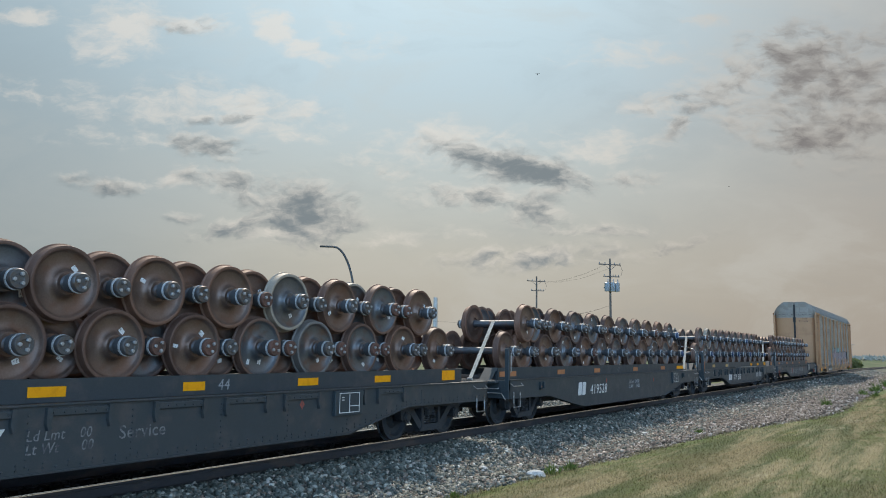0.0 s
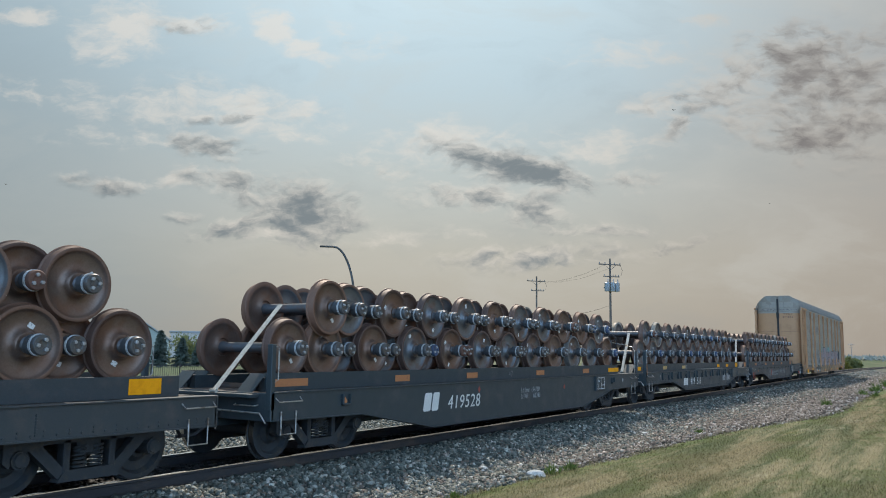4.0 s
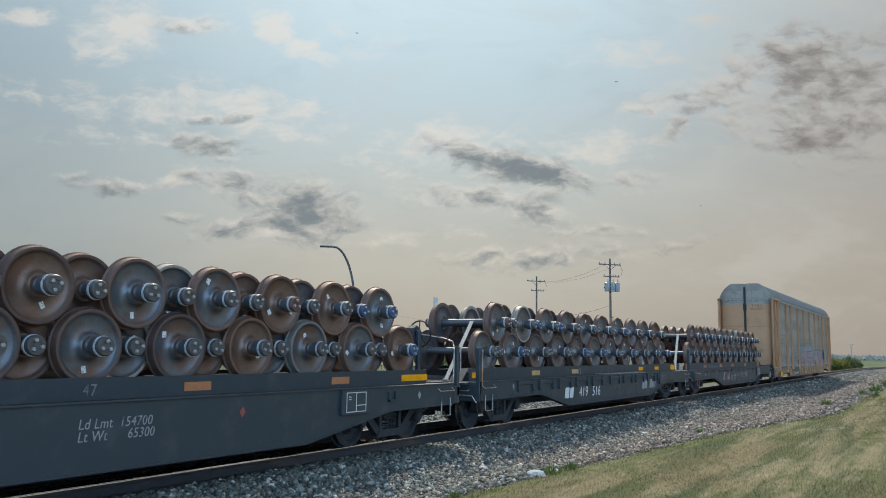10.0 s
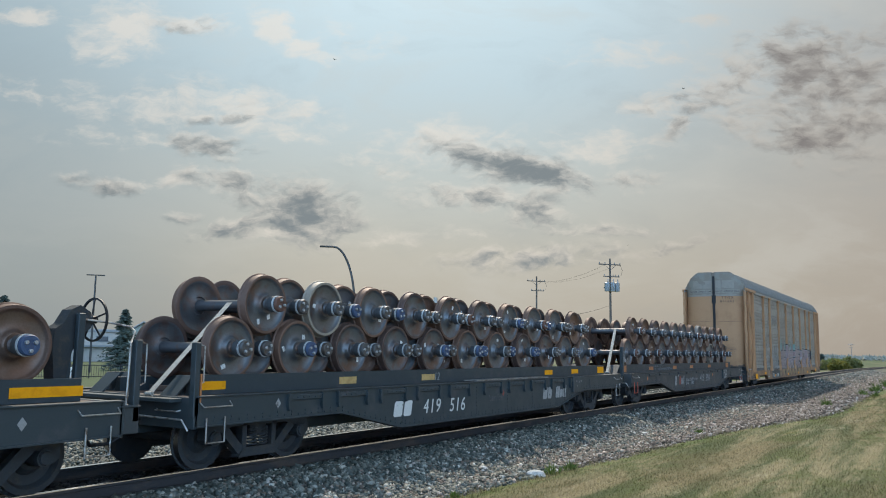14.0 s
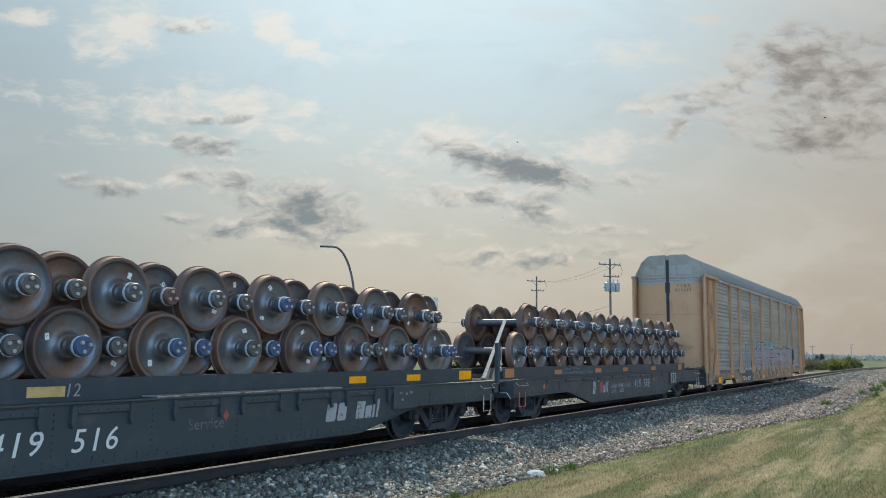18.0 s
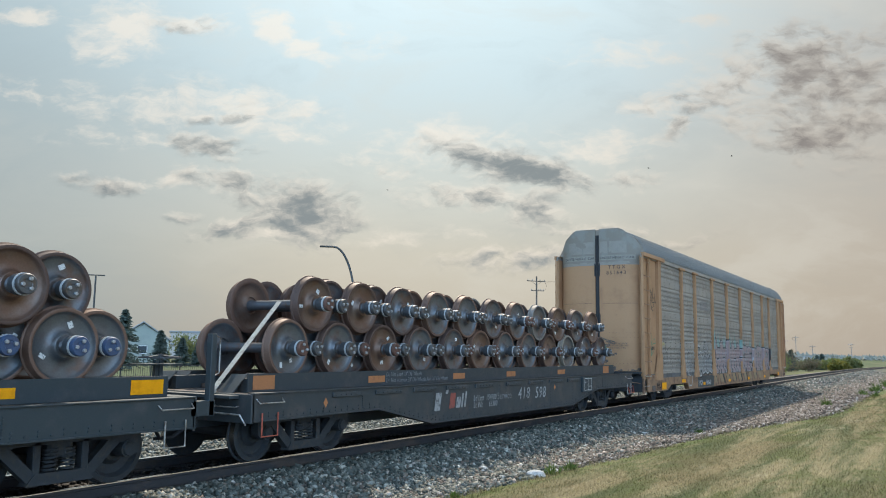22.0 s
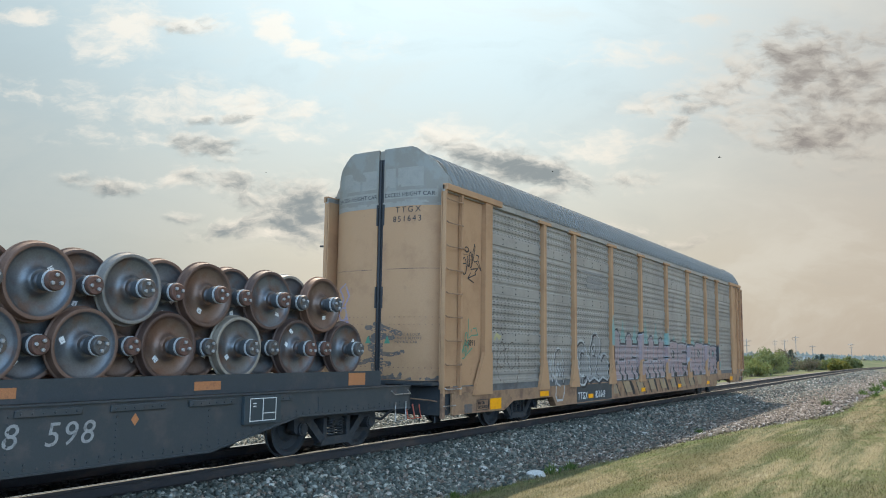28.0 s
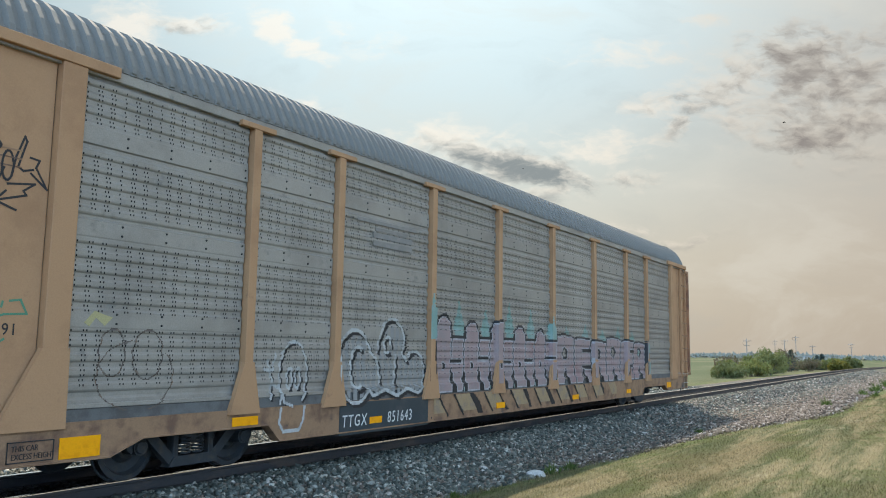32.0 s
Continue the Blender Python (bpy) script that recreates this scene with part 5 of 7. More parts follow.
    for e in (0, 1):
        for s in (-1, 1):
            for name, mat, zlo, lab in (("end_door", "tan", 1.10, ""), ("door_top", "silver", 4.60, "patched silver door top")):
                ys = [0.07 + (1.42 - 0.07) * i / 12 for i in range(13)]
                v, f = [], []
                for y in ys:
                    top = 5.83 if y < 0.80 else 5.83 - (y - 0.80) * 0.75 if y < 1.20 else 5.53 - (y - 1.20) * 1.6
                    x = end_x(y)
                    hi = 4.60 if name == "end_door" else top
                    for z in (zlo, (zlo + hi) / 2, hi):
                        v.append((x, s * y, z))
                for i in range(12):
                    for j in range(2):
                        f.append((i * 3 + j, i * 3 + 3 + j, i * 3 + 4 + j, i * 3 + 1 + j))
                k = len(v)
                v += [(x + 0.05, y, z) for x, y, z in v]
                f += [tuple(i + k for i in q[::-1]) for q in f]
                f += [(i * 3 + 2, i * 3 + 5, i * 3 + 5 + k, i * 3 + 2 + k) for i in range(12)] + [(0, 1, 1 + k, k), (1, 2, 2 + k, 1 + k)]
                if e:
                    v = [(RACK_LEN - x, y, z) for x, y, z in v]
                door = part(name, Mesh().add(v, f), mat, car, lab, smooth=True)
                if name == "end_door":
                    seam = Mesh()
                    for z in (3.32,):
                        for i in range(10):
                            y = ys[i + 1]
                            xx = end_x(y) - 0.004
                            xx = RACK_LEN - xx if e else xx
                            y2 = ys[i + 2]
                            x2 = end_x(y2) - 0.004
                            x2 = RACK_LEN - x2 if e else x2
                            seam.add([(xx, s * y, z - 0.008), (x2, s * y2, z - 0.008), (x2, s * y2, z + 0.008), (xx, s * y, z + 0.008)], [(0, 1, 2, 3)])
                    part("door_seam", seam, "tan_dirty", door)
                    if e == 0:
                        rv = Mesh()
                        for z in (1.35, 2.2, 2.35):
                            for i in range(2, 12):
                                rv.box(end_x(ys[i]) - 0.008, end_x(ys[i]), s * ys[i] - 0.01, s * ys[i] + 0.01, z - 0.01, z + 0.01)
                        part("door_rivets", rv, "tan_dirty", door, kind="stuff")
        X = (lambda x: x) if e == 0 else (lambda x: RACK_LEN - x)
        part("door_gap", Mesh().box(min(X(-0.045), X(0.08)), max(X(-0.045), X(0.08)), -0.062, 0.062, 1.1, 5.62, 0.006), "black", car, "black strip between the end doors")
        part("door_cap", Mesh().box(min(X(-0.02), X(0.06)), max(X(-0.02), X(0.06)), -0.066, 0.066, 5.60, 5.81, 0.006), "silver", car)
        lock = Mesh().rod((X(-0.065), 0.0, 1.12), (X(-0.065), 0.0, 5.6), 0.022)
        for z in (2.75, 4.45):
            lock.box(min(X(-0.07), X(-0.03)), max(X(-0.07), X(-0.03)), -0.10, -0.055, z - 0.22, z + 0.22, 0.01).box(min(X(-0.07), X(-0.03)), max(X(-0.07), X(-0.03)), 0.055, 0.10, z - 0.22, z + 0.22, 0.01)
        part("lock_rod", lock, "black", car, "black door lock rod with hinge brackets")
        part("end_platform", Mesh().box(min(X(-0.25), X(0.4)), max(X(-0.25), X(0.4)), -1.45, 1.45, 1.02, 1.09, 0.01).box(min(X(0.03), X(0.42)), max(X(0.03), X(0.42)), -1.46, 1.46, 0.44, 1.02, 0.02).box(min(X(-0.5), X(0.3)), max(X(-0.5), X(0.3)), -0.36, 0.36, 0.62, 1.02, 0.03), "truck", car)
        part("draft_gear", Mesh().box(min(X(-0.42), X(0.5)), max(X(-0.42), X(0.5)), -0.30, 0.30, 0.50, 0.98, 0.04).box(min(X(0.05), X(0.3)), max(X(0.05), X(0.3)), -1.35, 1.35, 0.58, 0.80, 0.02), "truck", car)
        for ys in (-1.30, -0.95, 0.95, 1.30):
            part("hanger", Mesh().rod((X(0.12), ys, 0.62), (X(0.10), ys, 0.30), 0.018), "truck", car)
        part("air_hose", Mesh().pipe([(X(0.1), -0.42, 0.60), (X(-0.15), -0.45, 0.52), (X(-0.35), -0.36, 0.36), (X(-0.65), -0.22, 0.40), (X(-0.85), -0.15, 0.52)], 0.028), "black", car)
        part("cut_lever", Mesh().pipe([(X(0.28), -1.45, 0.55), (X(0.1), -1.45, 0.70), (X(-0.05), -1.3, 0.74), (X(-0.3), -0.4, 0.80), (X(-0.5), -0.15, 0.9)], 0.014), "tan_dirty", car)
        cp = Mesh().box(-0.35, 0.30, -0.07, 0.07, 0.80, 0.94, 0.02).box(0.26, 0.50, -0.14, 0.10, 0.74, 0.98, 0.04)
        part("coupler", cp, "truck", car, m=pose(X(-0.5), 0, 0, 0, 0, 180 if e == 0 else 0))
    part("end_post", Mesh().box(RACK_LEN + 0.46, RACK_LEN + 0.55, -1.52, -1.42, 0.9, 4.80, 0.01).box(RACK_LEN - 0.1, RACK_LEN + 0.55, -1.52, -1.44, 4.74, 4.84, 0.01).box(RACK_LEN - 0.1, RACK_LEN + 0.55, -1.52, -1.44, 0.9, 1.0, 0.01), "tan_dirty", car, "dirty tan end post")
    part("floor", Mesh().box(0.4, 26.8, -1.45, 1.45, 0.90, 1.02).box(0.6, 26.6, -0.4, 0.4, 0.40, 0.90), "truck", car)
    for x in (4.2, 23.0):
        build_truck(car, x, 0.42, 1.75)
    # lettering, reflectors and paint on the near side and the front doors
    def door_sign(words, y, z):
        d = lettering(*words)
        d = d.copy()
        for q in d.vertices:
            at = y - q.co.x
            q.co = (end_x(at) - 0.006 - (0.002 if q.co.z > 0 else 0.0), at, z + q.co.y)
        part("lettering", d, None, car, "black stencilled letters")

    door_sign(WORDS[10], 1.22, 4.80)
    door_sign(WORDS[10], -0.10, 4.80)
    door_sign(WORDS[11], -0.38, 4.47)
    door_sign(WORDS[12], -0.32, 4.28)
    door_sign(WORDS[15], -0.42, 1.98)
    part("dark_panel", Mesh().box(6.70, 9.30, -RACK_SIDE - 0.0045, -RACK_SIDE + 0.001, 0.33, 0.84), "car", car, "dark painted sill panel")
    part("lettering", lettering(*WORDS[17]), None, car, "black stencilled number", m=on_side(0.95, -1.4635, 1.80))
    part("chalk_mark", Mesh().slab([(2.15, 1.96), (2.22, 1.92), (2.30, 2.02), (2.42, 1.93), (2.52, 2.03), (2.40, 2.06), (2.28, 2.10)], -1.482, -1.4785), "chalk", car, "yellow chalk mark")
    part("lettering", lettering(*WORDS[13]), None, car, "white stencilled letters", m=on_side(6.76, -RACK_SIDE - 0.008, 0.46))
    part("lettering", lettering(*WORDS[14]), None, car, "white stencilled letters", m=on_side(8.0, -RACK_SIDE - 0.008, 0.46))
    for x0, x1, z0, z1 in ((1.92, 2.42, 0.47, 0.70), (4.42, 4.90, 0.64, 0.76), (7.50, 7.84, 0.47, 0.58), (12.0, 12.4, 0.48, 0.60), (16.2, 16.6, 0.48, 0.60), (20.4, 20.8, 0.48, 0.60), (24.6, 25.1, 0.52, 0.70)):
        part("reflector_strip", Mesh().box(x0, x1, -RACK_SIDE - 0.012, -RACK_SIDE - 0.003, z0, z1), "yellow", car, "yellow reflector")
    nb = Mesh()
    for a, b, c, d in ((1.34, 1.86, 0.48, 0.492), (1.34, 1.86, 0.688, 0.70), (1.34, 1.352, 0.48, 0.7), (1.848, 1.86, 0.48, 0.7)):
        nb.box(a, b, -RACK_SIDE - 0.009, -RACK_SIDE - 0.004, c, d)
    part("notice_frame", nb, "black", car)
    part("lettering", lettering(*WORDS[16]), None, car, m=on_side(1.39, -RACK_SIDE - 0.006, 0.60))
    # faded road name as plain bars
    for z in (3.62, 3.48):
        part("faded_name_bar", Mesh().box(7.55, 8.75, -1.483, -1.4765, z, z + 0.09), "faint", car)
    part("faded_emblem", Mesh().box(7.1, 8.9, -1.483, -1.4765, 3.86, 3.92).box(7.6, 8.6, -1.483, -1.4765, 3.74, 3.80), "faint", car)
    for z in (3.75, 3.66, 3.57):
        part("small_print_bar", Mesh().box(0.85, 1.3, -1.466, -1.4615, z, z + 0.015), "tan_dirty", car)
    return car


def paint_layer(car, name, mat, inside, x0, x1, z0, z1, cell, label, lift):
    """Spray paint lying on the ribbed panels and the sill, in small facets that follow the relief."""
    v, f, ids = [], [], {}

    def vert(i, j):
        if (i, j) not in ids:
            x, z = x0 + i * cell, z0 + j * cell
            y = -(1.475 - panel_depth(z)) if z > 1.05 else -(RACK_SIDE + 0.004) if z < 0.86 else -1.525
            if z > 1.0 and any(abs(x - p) < 0.12 for p in POSTS):
                y = -1.580 if z < 1.46 else -1.567
            ids[i, j] = len(v)
            v.append((x, y - lift, z))
        return ids[i, j]

    for i in range(int((x1 - x0) / cell)):
        for j in range(int((z1 - z0) / cell)):
            if inside(x0 + (i + 0.5) * cell, z0 + (j + 0.5) * cell):
                f.append((vert(i, j), vert(i + 1, j), vert(i + 1, j + 1), vert(i, j + 1)))
    d = bpy.data.meshes.new(name)
    d.from_pydata(v, [], f)
    d.materials.append(M[mat])
    ob = part(name, d, None, car, label, kind="stuff" if name in ("graffiti_halo", "graffiti_lower_line", "graffiti_lower_fill", "graffiti_outline", "graffiti_shadow") else "")
    return ob


def stroke(pts, w):
    """True near a drawn line."""
    segs = [(Vector(a), Vector(b)) for a, b in zip(pts, pts[1:])]

    def near(x, z):
        p = Vector((x, z))
        for a, b in segs:
            d = b - a
            t = max(0, min(1, (p - a).dot(d) / max(d.length_squared, 1e-9)))
            if (p - a - d * t).length < w:
                return True
        return False
    return near


def arc(cx, cz, rx, rz, a0=0, a1=360, n=18):
    return [(cx + rx * math.cos(radians(a0 + (a1 - a0) * i / n)), cz + rz * math.sin(radians(a0 + (a1 - a0) * i / n))) for i in range(n + 1)]


def build_graffiti(car):
    # tall block letters in two groups, with black gaps, on a teal ground
    end = 22.5

    def body(x, z):
        """Inside a letter: rounded thumbs above legs in the first group, leaning letters with eyes in the second."""
        if z < 0.90 or not 9.6 < x < end:
            return False
        if x < 15.15:
            k, u = divmod((x - 9.6) / 1.11, 1.0)
            tall = (2.36, 2.28, 2.33, 2.25, 2.2)[int(k) % 5]
            d = abs(u - 0.30) / 0.23
            if d < 1 and z < tall - 0.22 + 0.22 * math.sqrt(1 - d * d):
                return not (abs(u - 0.30) < 0.035 and 1.35 < z < 1.46)
            if z > 1.93:
                return False
            legs = abs(u - 0.56) < 0.13 * (1.38 - z) / 0.45 or abs(u - 0.02) < 0.11 * (1.30 - z) / 0.4 or abs(u - 0.98) < 0.10 * (1.30 - z) / 0.4
            bar = abs(z - 1.49 - 0.05 * math.sin(k * 2)) < 0.03 and 0.52 < u < 0.92
            return not (legs or bar or (abs(u - 0.56) < 0.022 and z > 1.58) or u > 0.975)
        if x < 15.32:
            return False
        k, u = divmod((x - 15.32) / 1.19 + (z - 1.5) * 0.10 * math.sin(15.32 + x), 1.0)
        top = 2.12 - 0.05 * (int(k) % 3)
        if z > top - 0.10 * abs(u - 0.4):
            return False
        eye = ((u - 0.45) / 0.16) ** 2 + ((z - 1.66 - 0.05 * (int(k) % 2)) / 0.15) ** 2 < 1 and int(k) % 3 != 1
        legs = abs(u - 0.5) < 0.17 * (1.32 - z) / 0.42 or (int(k) % 3 == 1 and u > 0.45 and (abs(z - 1.30) < 0.05 or abs(z - 1.75) < 0.05))
        return not (eye or legs or u > 0.95)

    def letter(x, z):
        if not body(x, z):
            return 0
        e = 0.032
        edge = not (body(x - e, z) and body(x + e, z) and body(x, z + e) and body(x, z - e))
        return 3 if edge else 1

    def shade(x, z):
        return 9.45 < x < end + 0.1 and 0.88 < z < 2.45 and not body(x, z) and any(body(x + dx, z + dz) for dx, dz in ((0.07, 0.06), (-0.05, 0.0), (0.05, 0.0), (0, -0.06), (0.12, 0.04)))

    def flame(x, z):
        """Onion-shaped tips standing over the gaps."""
        k, u = divmod((x - 8.93) / (1.11 if x < 15.2 else 1.3), 1.0)
        low, high = (1.9, 2.78 - 0.1 * (int(k) % 3)) if x < 15.2 else (1.95, 2.45 - 0.1 * (int(k) % 2))
        if not (9.3 < x < 21.6 and low < z < high) or body(x, z) or shade(x, z):
            return False
        w = (z - low) / (high - low)
        half = 0.15 * math.sin(math.pi * min(1, w * 1.25) ** 0.8) + 0.05 * (1 - w) if w < 0.8 else 0.045 * (1 - w) / 0.2
        return abs(u - 0.42) * 1.11 < half + 0.02

    def halo(x, z):
        return ((20.6 < x < 22.9 and 0.92 < z < 2.0 and noise.noise((x * 2.0, z * 2.2, 2)) > -0.15) or (9.25 < x < 9.62 and 1.5 < z < 2.5 and noise.noise((x * 2, z, 6)) > 0.1) or (9.6 < x < 15.2 and 0.9 < z < 1.5)) and not body(x, z) and not shade(x, z)

    wedge = lambda x, z: (x * 0.82 + z * 0.75) % 1.0
    c = 0.03
    paint_layer(car, "graffiti_letter_fill", "pink", lambda x, z: letter(x, z) == 1, 9.4, end + 0.3, 0.86, 2.5, c, "pale pink graffiti letters", 0.004)
    paint_layer(car, "graffiti_outline", "black", shade, 9.4, end + 0.3, 0.86, 2.5, c, "black graffiti outlines", 0.004)
    paint_layer(car, "graffiti_edge", "pale_edge", lambda x, z: letter(x, z) == 3, 9.4, end + 0.3, 0.86, 2.5, c, "white graffiti edges", 0.004)
    paint_layer(car, "graffiti_halo", "teal", lambda x, z: halo(x, z) or flame(x, z), 9.1, end + 0.6, 0.86, 2.9, c, "teal graffiti background", 0.0045)
    paint_layer(car, "graffiti_lower_fill", "straw_paint", lambda x, z: 9.5 < x < 19.5 and 0.50 < z < 0.84 and 0.06 < wedge(x, z) < 0.52, 9.4, 20, 0.45, 0.86, c, "straw-coloured painted wedges on the sill", 0.004)
    paint_layer(car, "graffiti_lower_line", "black", lambda x, z: 9.4 < x < 18.5 and 0.42 < z < 0.85 and (wedge(x, z) < 0.06 or 0.52 < wedge(x, z) < 0.62 + 0.2 * noise.noise((x, z, 3))), 9.4, 20, 0.40, 0.86, c, "black painted lines on the sill", 0.004)
    # rounded throw-up drawn in thick white lines with a dark shadow
    curls = [arc(7.12, 1.42, 0.46, 0.60, 40, 320), arc(7.22, 1.40, 0.20, 0.34, 60, 300), [(7.47, 1.80), (7.60, 1.62), (7.76, 1.50)], arc(8.18, 1.62, 0.42, 0.62, 175, 20), [(8.57, 1.83), (8.50, 1.62), (8.66, 1.50)], arc(8.90, 1.30, 0.32, 0.38, 130, -80), [(8.95, 0.93), (8.60, 1.02), (8.30, 0.90), (7.95, 1.02), (7.60, 0.92), (7.47, 1.03)], [(7.76, 1.50), (7.84, 1.15)], [(8.30, 1.60), (8.26, 1.12)], arc(8.05, 1.78, 0.10, 0.14, 0, 300)]
    white_, dark_line = [stroke(p, 0.028) for p in curls], [stroke([(x + 0.05, z - 0.05) for x, z in p], 0.034) for p in curls]
    spots = [(7.12, 1.42, 0.42, 0.55), (8.2, 1.5, 0.42, 0.62), (8.85, 1.28, 0.3, 0.34), (7.9, 1.2, 0.5, 0.25)]
    is_white = lambda x, z: any(q(x, z) for q in white_)
    is_dark = lambda x, z: any(q(x, z) for q in dark_line) and not is_white(x, z)
    fill = lambda x, z: any(((x - a) / p) ** 2 + ((z - b) / q) ** 2 < 1 for a, b, p, q in spots) and math.sin(x * 41 + 2 * noise.noise((x * 2, z * 2, 1))) > -0.35 and not is_white(x, z) and not is_dark(x, z)
    paint_layer(car, "graffiti_throw_up", "greyfill", fill, 6.5, 9.4, 0.87, 2.4, 0.025, "grey bubble graffiti", 0.003)
    paint_layer(car, "graffiti_white_line", "paleline", is_white, 6.5, 9.4, 0.6, 2.4, 0.02, "white bubble graffiti outline", 0.004)
    paint_layer(car, "graffiti_shadow", "black", is_dark, 6.5, 9.5, 0.6, 2.4, 0.025, "black graffiti shadow", 0.003)
    near = [stroke(p, 0.021) for p in (arc(5.66, 1.34, 0.30, 0.46, -60, 200), arc(5.58, 1.26, 0.055, 0.15), arc(5.76, 1.26, 0.055, 0.15), [(5.36, 1.2), (5.42, 0.92), (5.6, 0.86)], [(5.05, 1.40), (5.2, 1.36), (5.28, 1.62)], [(5.12, 1.52), (5.22, 1.20), (5.14, 0.98)], [(5.20, 1.2), (5.4, 1.1), (5.34, 0.9)], [(5.36, 0.84), (5.33, 0.62), (5.42, 0.5), (5.75, 0.5), (5.84, 0.64), (5.86, 0.84)])]
    paint_layer(car, "graffiti_face", "paleline", lambda x, z: any(q(x, z) for q in near), 4.95, 6.3, 0.42, 1.9, 0.018, "white line graffiti", 0.004)
    edge_ = [stroke([(x + 0.03, z - 0.03) for x, z in p], 0.02) for p in (arc(5.66, 1.34, 0.30, 0.46, -60, 200), arc(5.58, 1.26, 0.055, 0.15), arc(5.76, 1.26, 0.055, 0.15), [(5.36, 1.2), (5.42, 0.92), (5.6, 0.86)], [(5.12, 1.52), (5.22, 1.20), (5.14, 0.98)])]
    paint_layer(car, "graffiti_shadow", "black", lambda x, z: any(q(x, z) for q in edge_) and not any(q(x, z) for q in near), 4.95, 6.3, 0.86, 1.9, 0.025, "black graffiti shadow", 0.003)
    # thin faded circles
    near2 = [stroke(p, 0.009) for p in (arc(2.55, 1.62, 0.18, 0.28), arc(3.05, 1.60, 0.22, 0.30), arc(2.9, 1.35, 0.55, 0.42, 100, 400))]
    paint_layer(car, "graffiti_scribble", "smear", lambda x, z: any(q(x, z) for q in near2), 2.1, 3.6, 0.95, 2.0, 0.015, "thin dark scribbled circles", 0.003)
    # scribbled tags on the smooth bay panel
    for name, mat, lab, lines in (
        ("graffiti_tag", "black", "black scribbled tag", (arc(0.84, 2.93, 0.10, 0.24, 0, 360), [(0.76, 2.98), (0.93, 3.02)], arc(0.95, 3.42, 0.09, 0.07), [(1.0, 3.22), (0.99, 2.98), (1.05, 2.94), (1.10, 3.10)], arc(1.14, 3.14, 0.07, 0.22, 20, 380), [(1.20, 3.02), (1.24, 3.30), (1.33, 3.62), (1.36, 3.55), (1.27, 3.15), (1.34, 3.10), (1.46, 3.14)], [(1.42, 3.32), (1.54, 3.30), (1.50, 3.18), (1.66, 2.88), (1.44, 3.08)], [(1.16, 2.87), (1.50, 2.93), (1.36, 2.80), (1.40, 2.74), (1.02, 2.60), (1.14, 2.76), (1.02, 2.60), (1.28, 2.50)])),
        ("graffiti_tag", "green", "green scribbled tag", (arc(0.86, 1.56, 0.10, 0.11), [(0.78, 1.80), (0.84, 1.60), (0.92, 1.84), (0.90, 1.58)], arc(1.0, 1.95, 0.06, 0.16, 0, 330), [(0.96, 1.74), (1.0, 1.58), (1.06, 1.78)], [(1.08, 1.60), (1.12, 1.98), (1.24, 2.04), (1.5, 2.06), (1.42, 2.24), (1.30, 2.22)], [(1.09, 2.45), (1.08, 2.0)], [(1.22, 2.20), (1.21, 2.14)], [(0.98, 1.52), (1.26, 1.72), (1.10, 1.60)]))):
        cx, cz, k, up_ = (1.2, 3.05, 0.72, 0.46) if mat == "black" else (1.12, 1.9, 0.8, 0.0)
        for line in lines:
            line = [(cx + (x - cx) * (k + 0.15), cz + up_ + (z - cz) * k) for x, z in line]
            m_ = Mesh()
            for n_, ((ax, az), (bx, bz)) in enumerate(zip(line, line[1:])):
                y = -1.4635 - 0.0006 * n_
                d = Vector((bx - ax, bz - az)).normalized() * 0.012
                m_.add([(ax - d.y - d.x, y, az + d.x - d.y), (bx - d.y + d.x, y, bz + d.x + d.y), (bx + d.y + d.x, y, bz - d.x + d.y), (ax + d.y - d.x, y, az - d.x - d.y)], [(0, 1, 2, 3)])
            part(name, m_, mat, car, lab)
    # sooty smears and faded tags on the front doors
    def door_patch(name, mat, label, inside, y0, y1, z0, z1, cell, lift):
        v, f, ids = [], [], {}

        def vert(i, j):
            if (i, j) not in ids:
                y = y0 + i * cell
                ids[i, j] = len(v)
                v.append((-0.05 + 0.38 * (abs(y) / 1.42) ** 4.5 - lift, y, z0 + j * cell))
            return ids[i, j]

        for i in range(int((y1 - y0) / cell)):
            for j in range(int((z1 - z0) / cell)):
                y, z = y0 + (i + 0.5) * cell, z0 + (j + 0.5) * cell
                if abs(y) > 0.06 and inside(y, z):
                    f.append((vert(i, j), vert(i, j + 1), vert(i + 1, j + 1), vert(i + 1, j)))
        d = bpy.data.meshes.new(name)
        d.from_pydata(v, [], f)
        d.materials.append(M[mat])
        part(name, d, None, car, label, kind="stuff" if name != "graffiti_tag" else "")

    brushed = [stroke(p, w) for p, w in (([(-0.06, 2.16), (-0.40, 2.06), (-0.55, 2.02)], 0.05), ([(-0.08, 1.98), (-0.36, 1.94)], 0.06), ([(0.07, 2.12), (0.28, 2.14)], 0.05), ([(0.08, 1.95), (0.20, 1.90), (0.16, 1.70)], 0.07), ([(0.08, 1.50), (0.35, 1.44), (0.70, 1.40)], 0.05),
                                          ([(-0.08, 1.62), (-0.34, 1.60), (-0.62, 1.66)], 0.04), ([(-0.08, 1.40), (-0.30, 1.42)], 0.05), ([(-0.07, 2.2), (-0.09, 1.25)], 0.06), ([(0.07, 2.2), (0.09, 1.25)], 0.06))]
    smear = lambda y, z: noise.noise((y * 14, z * 34, 8)) + 0.5 * noise.noise((y * 5, z * 9, 4)) > -0.22 and any(q(y, z) for q in brushed)
    door_patch("dark_smear", "smear", "dark sooty smear across the doors", smear, -0.7, 0.7, 1.2, 2.3, 0.012, 0.003)
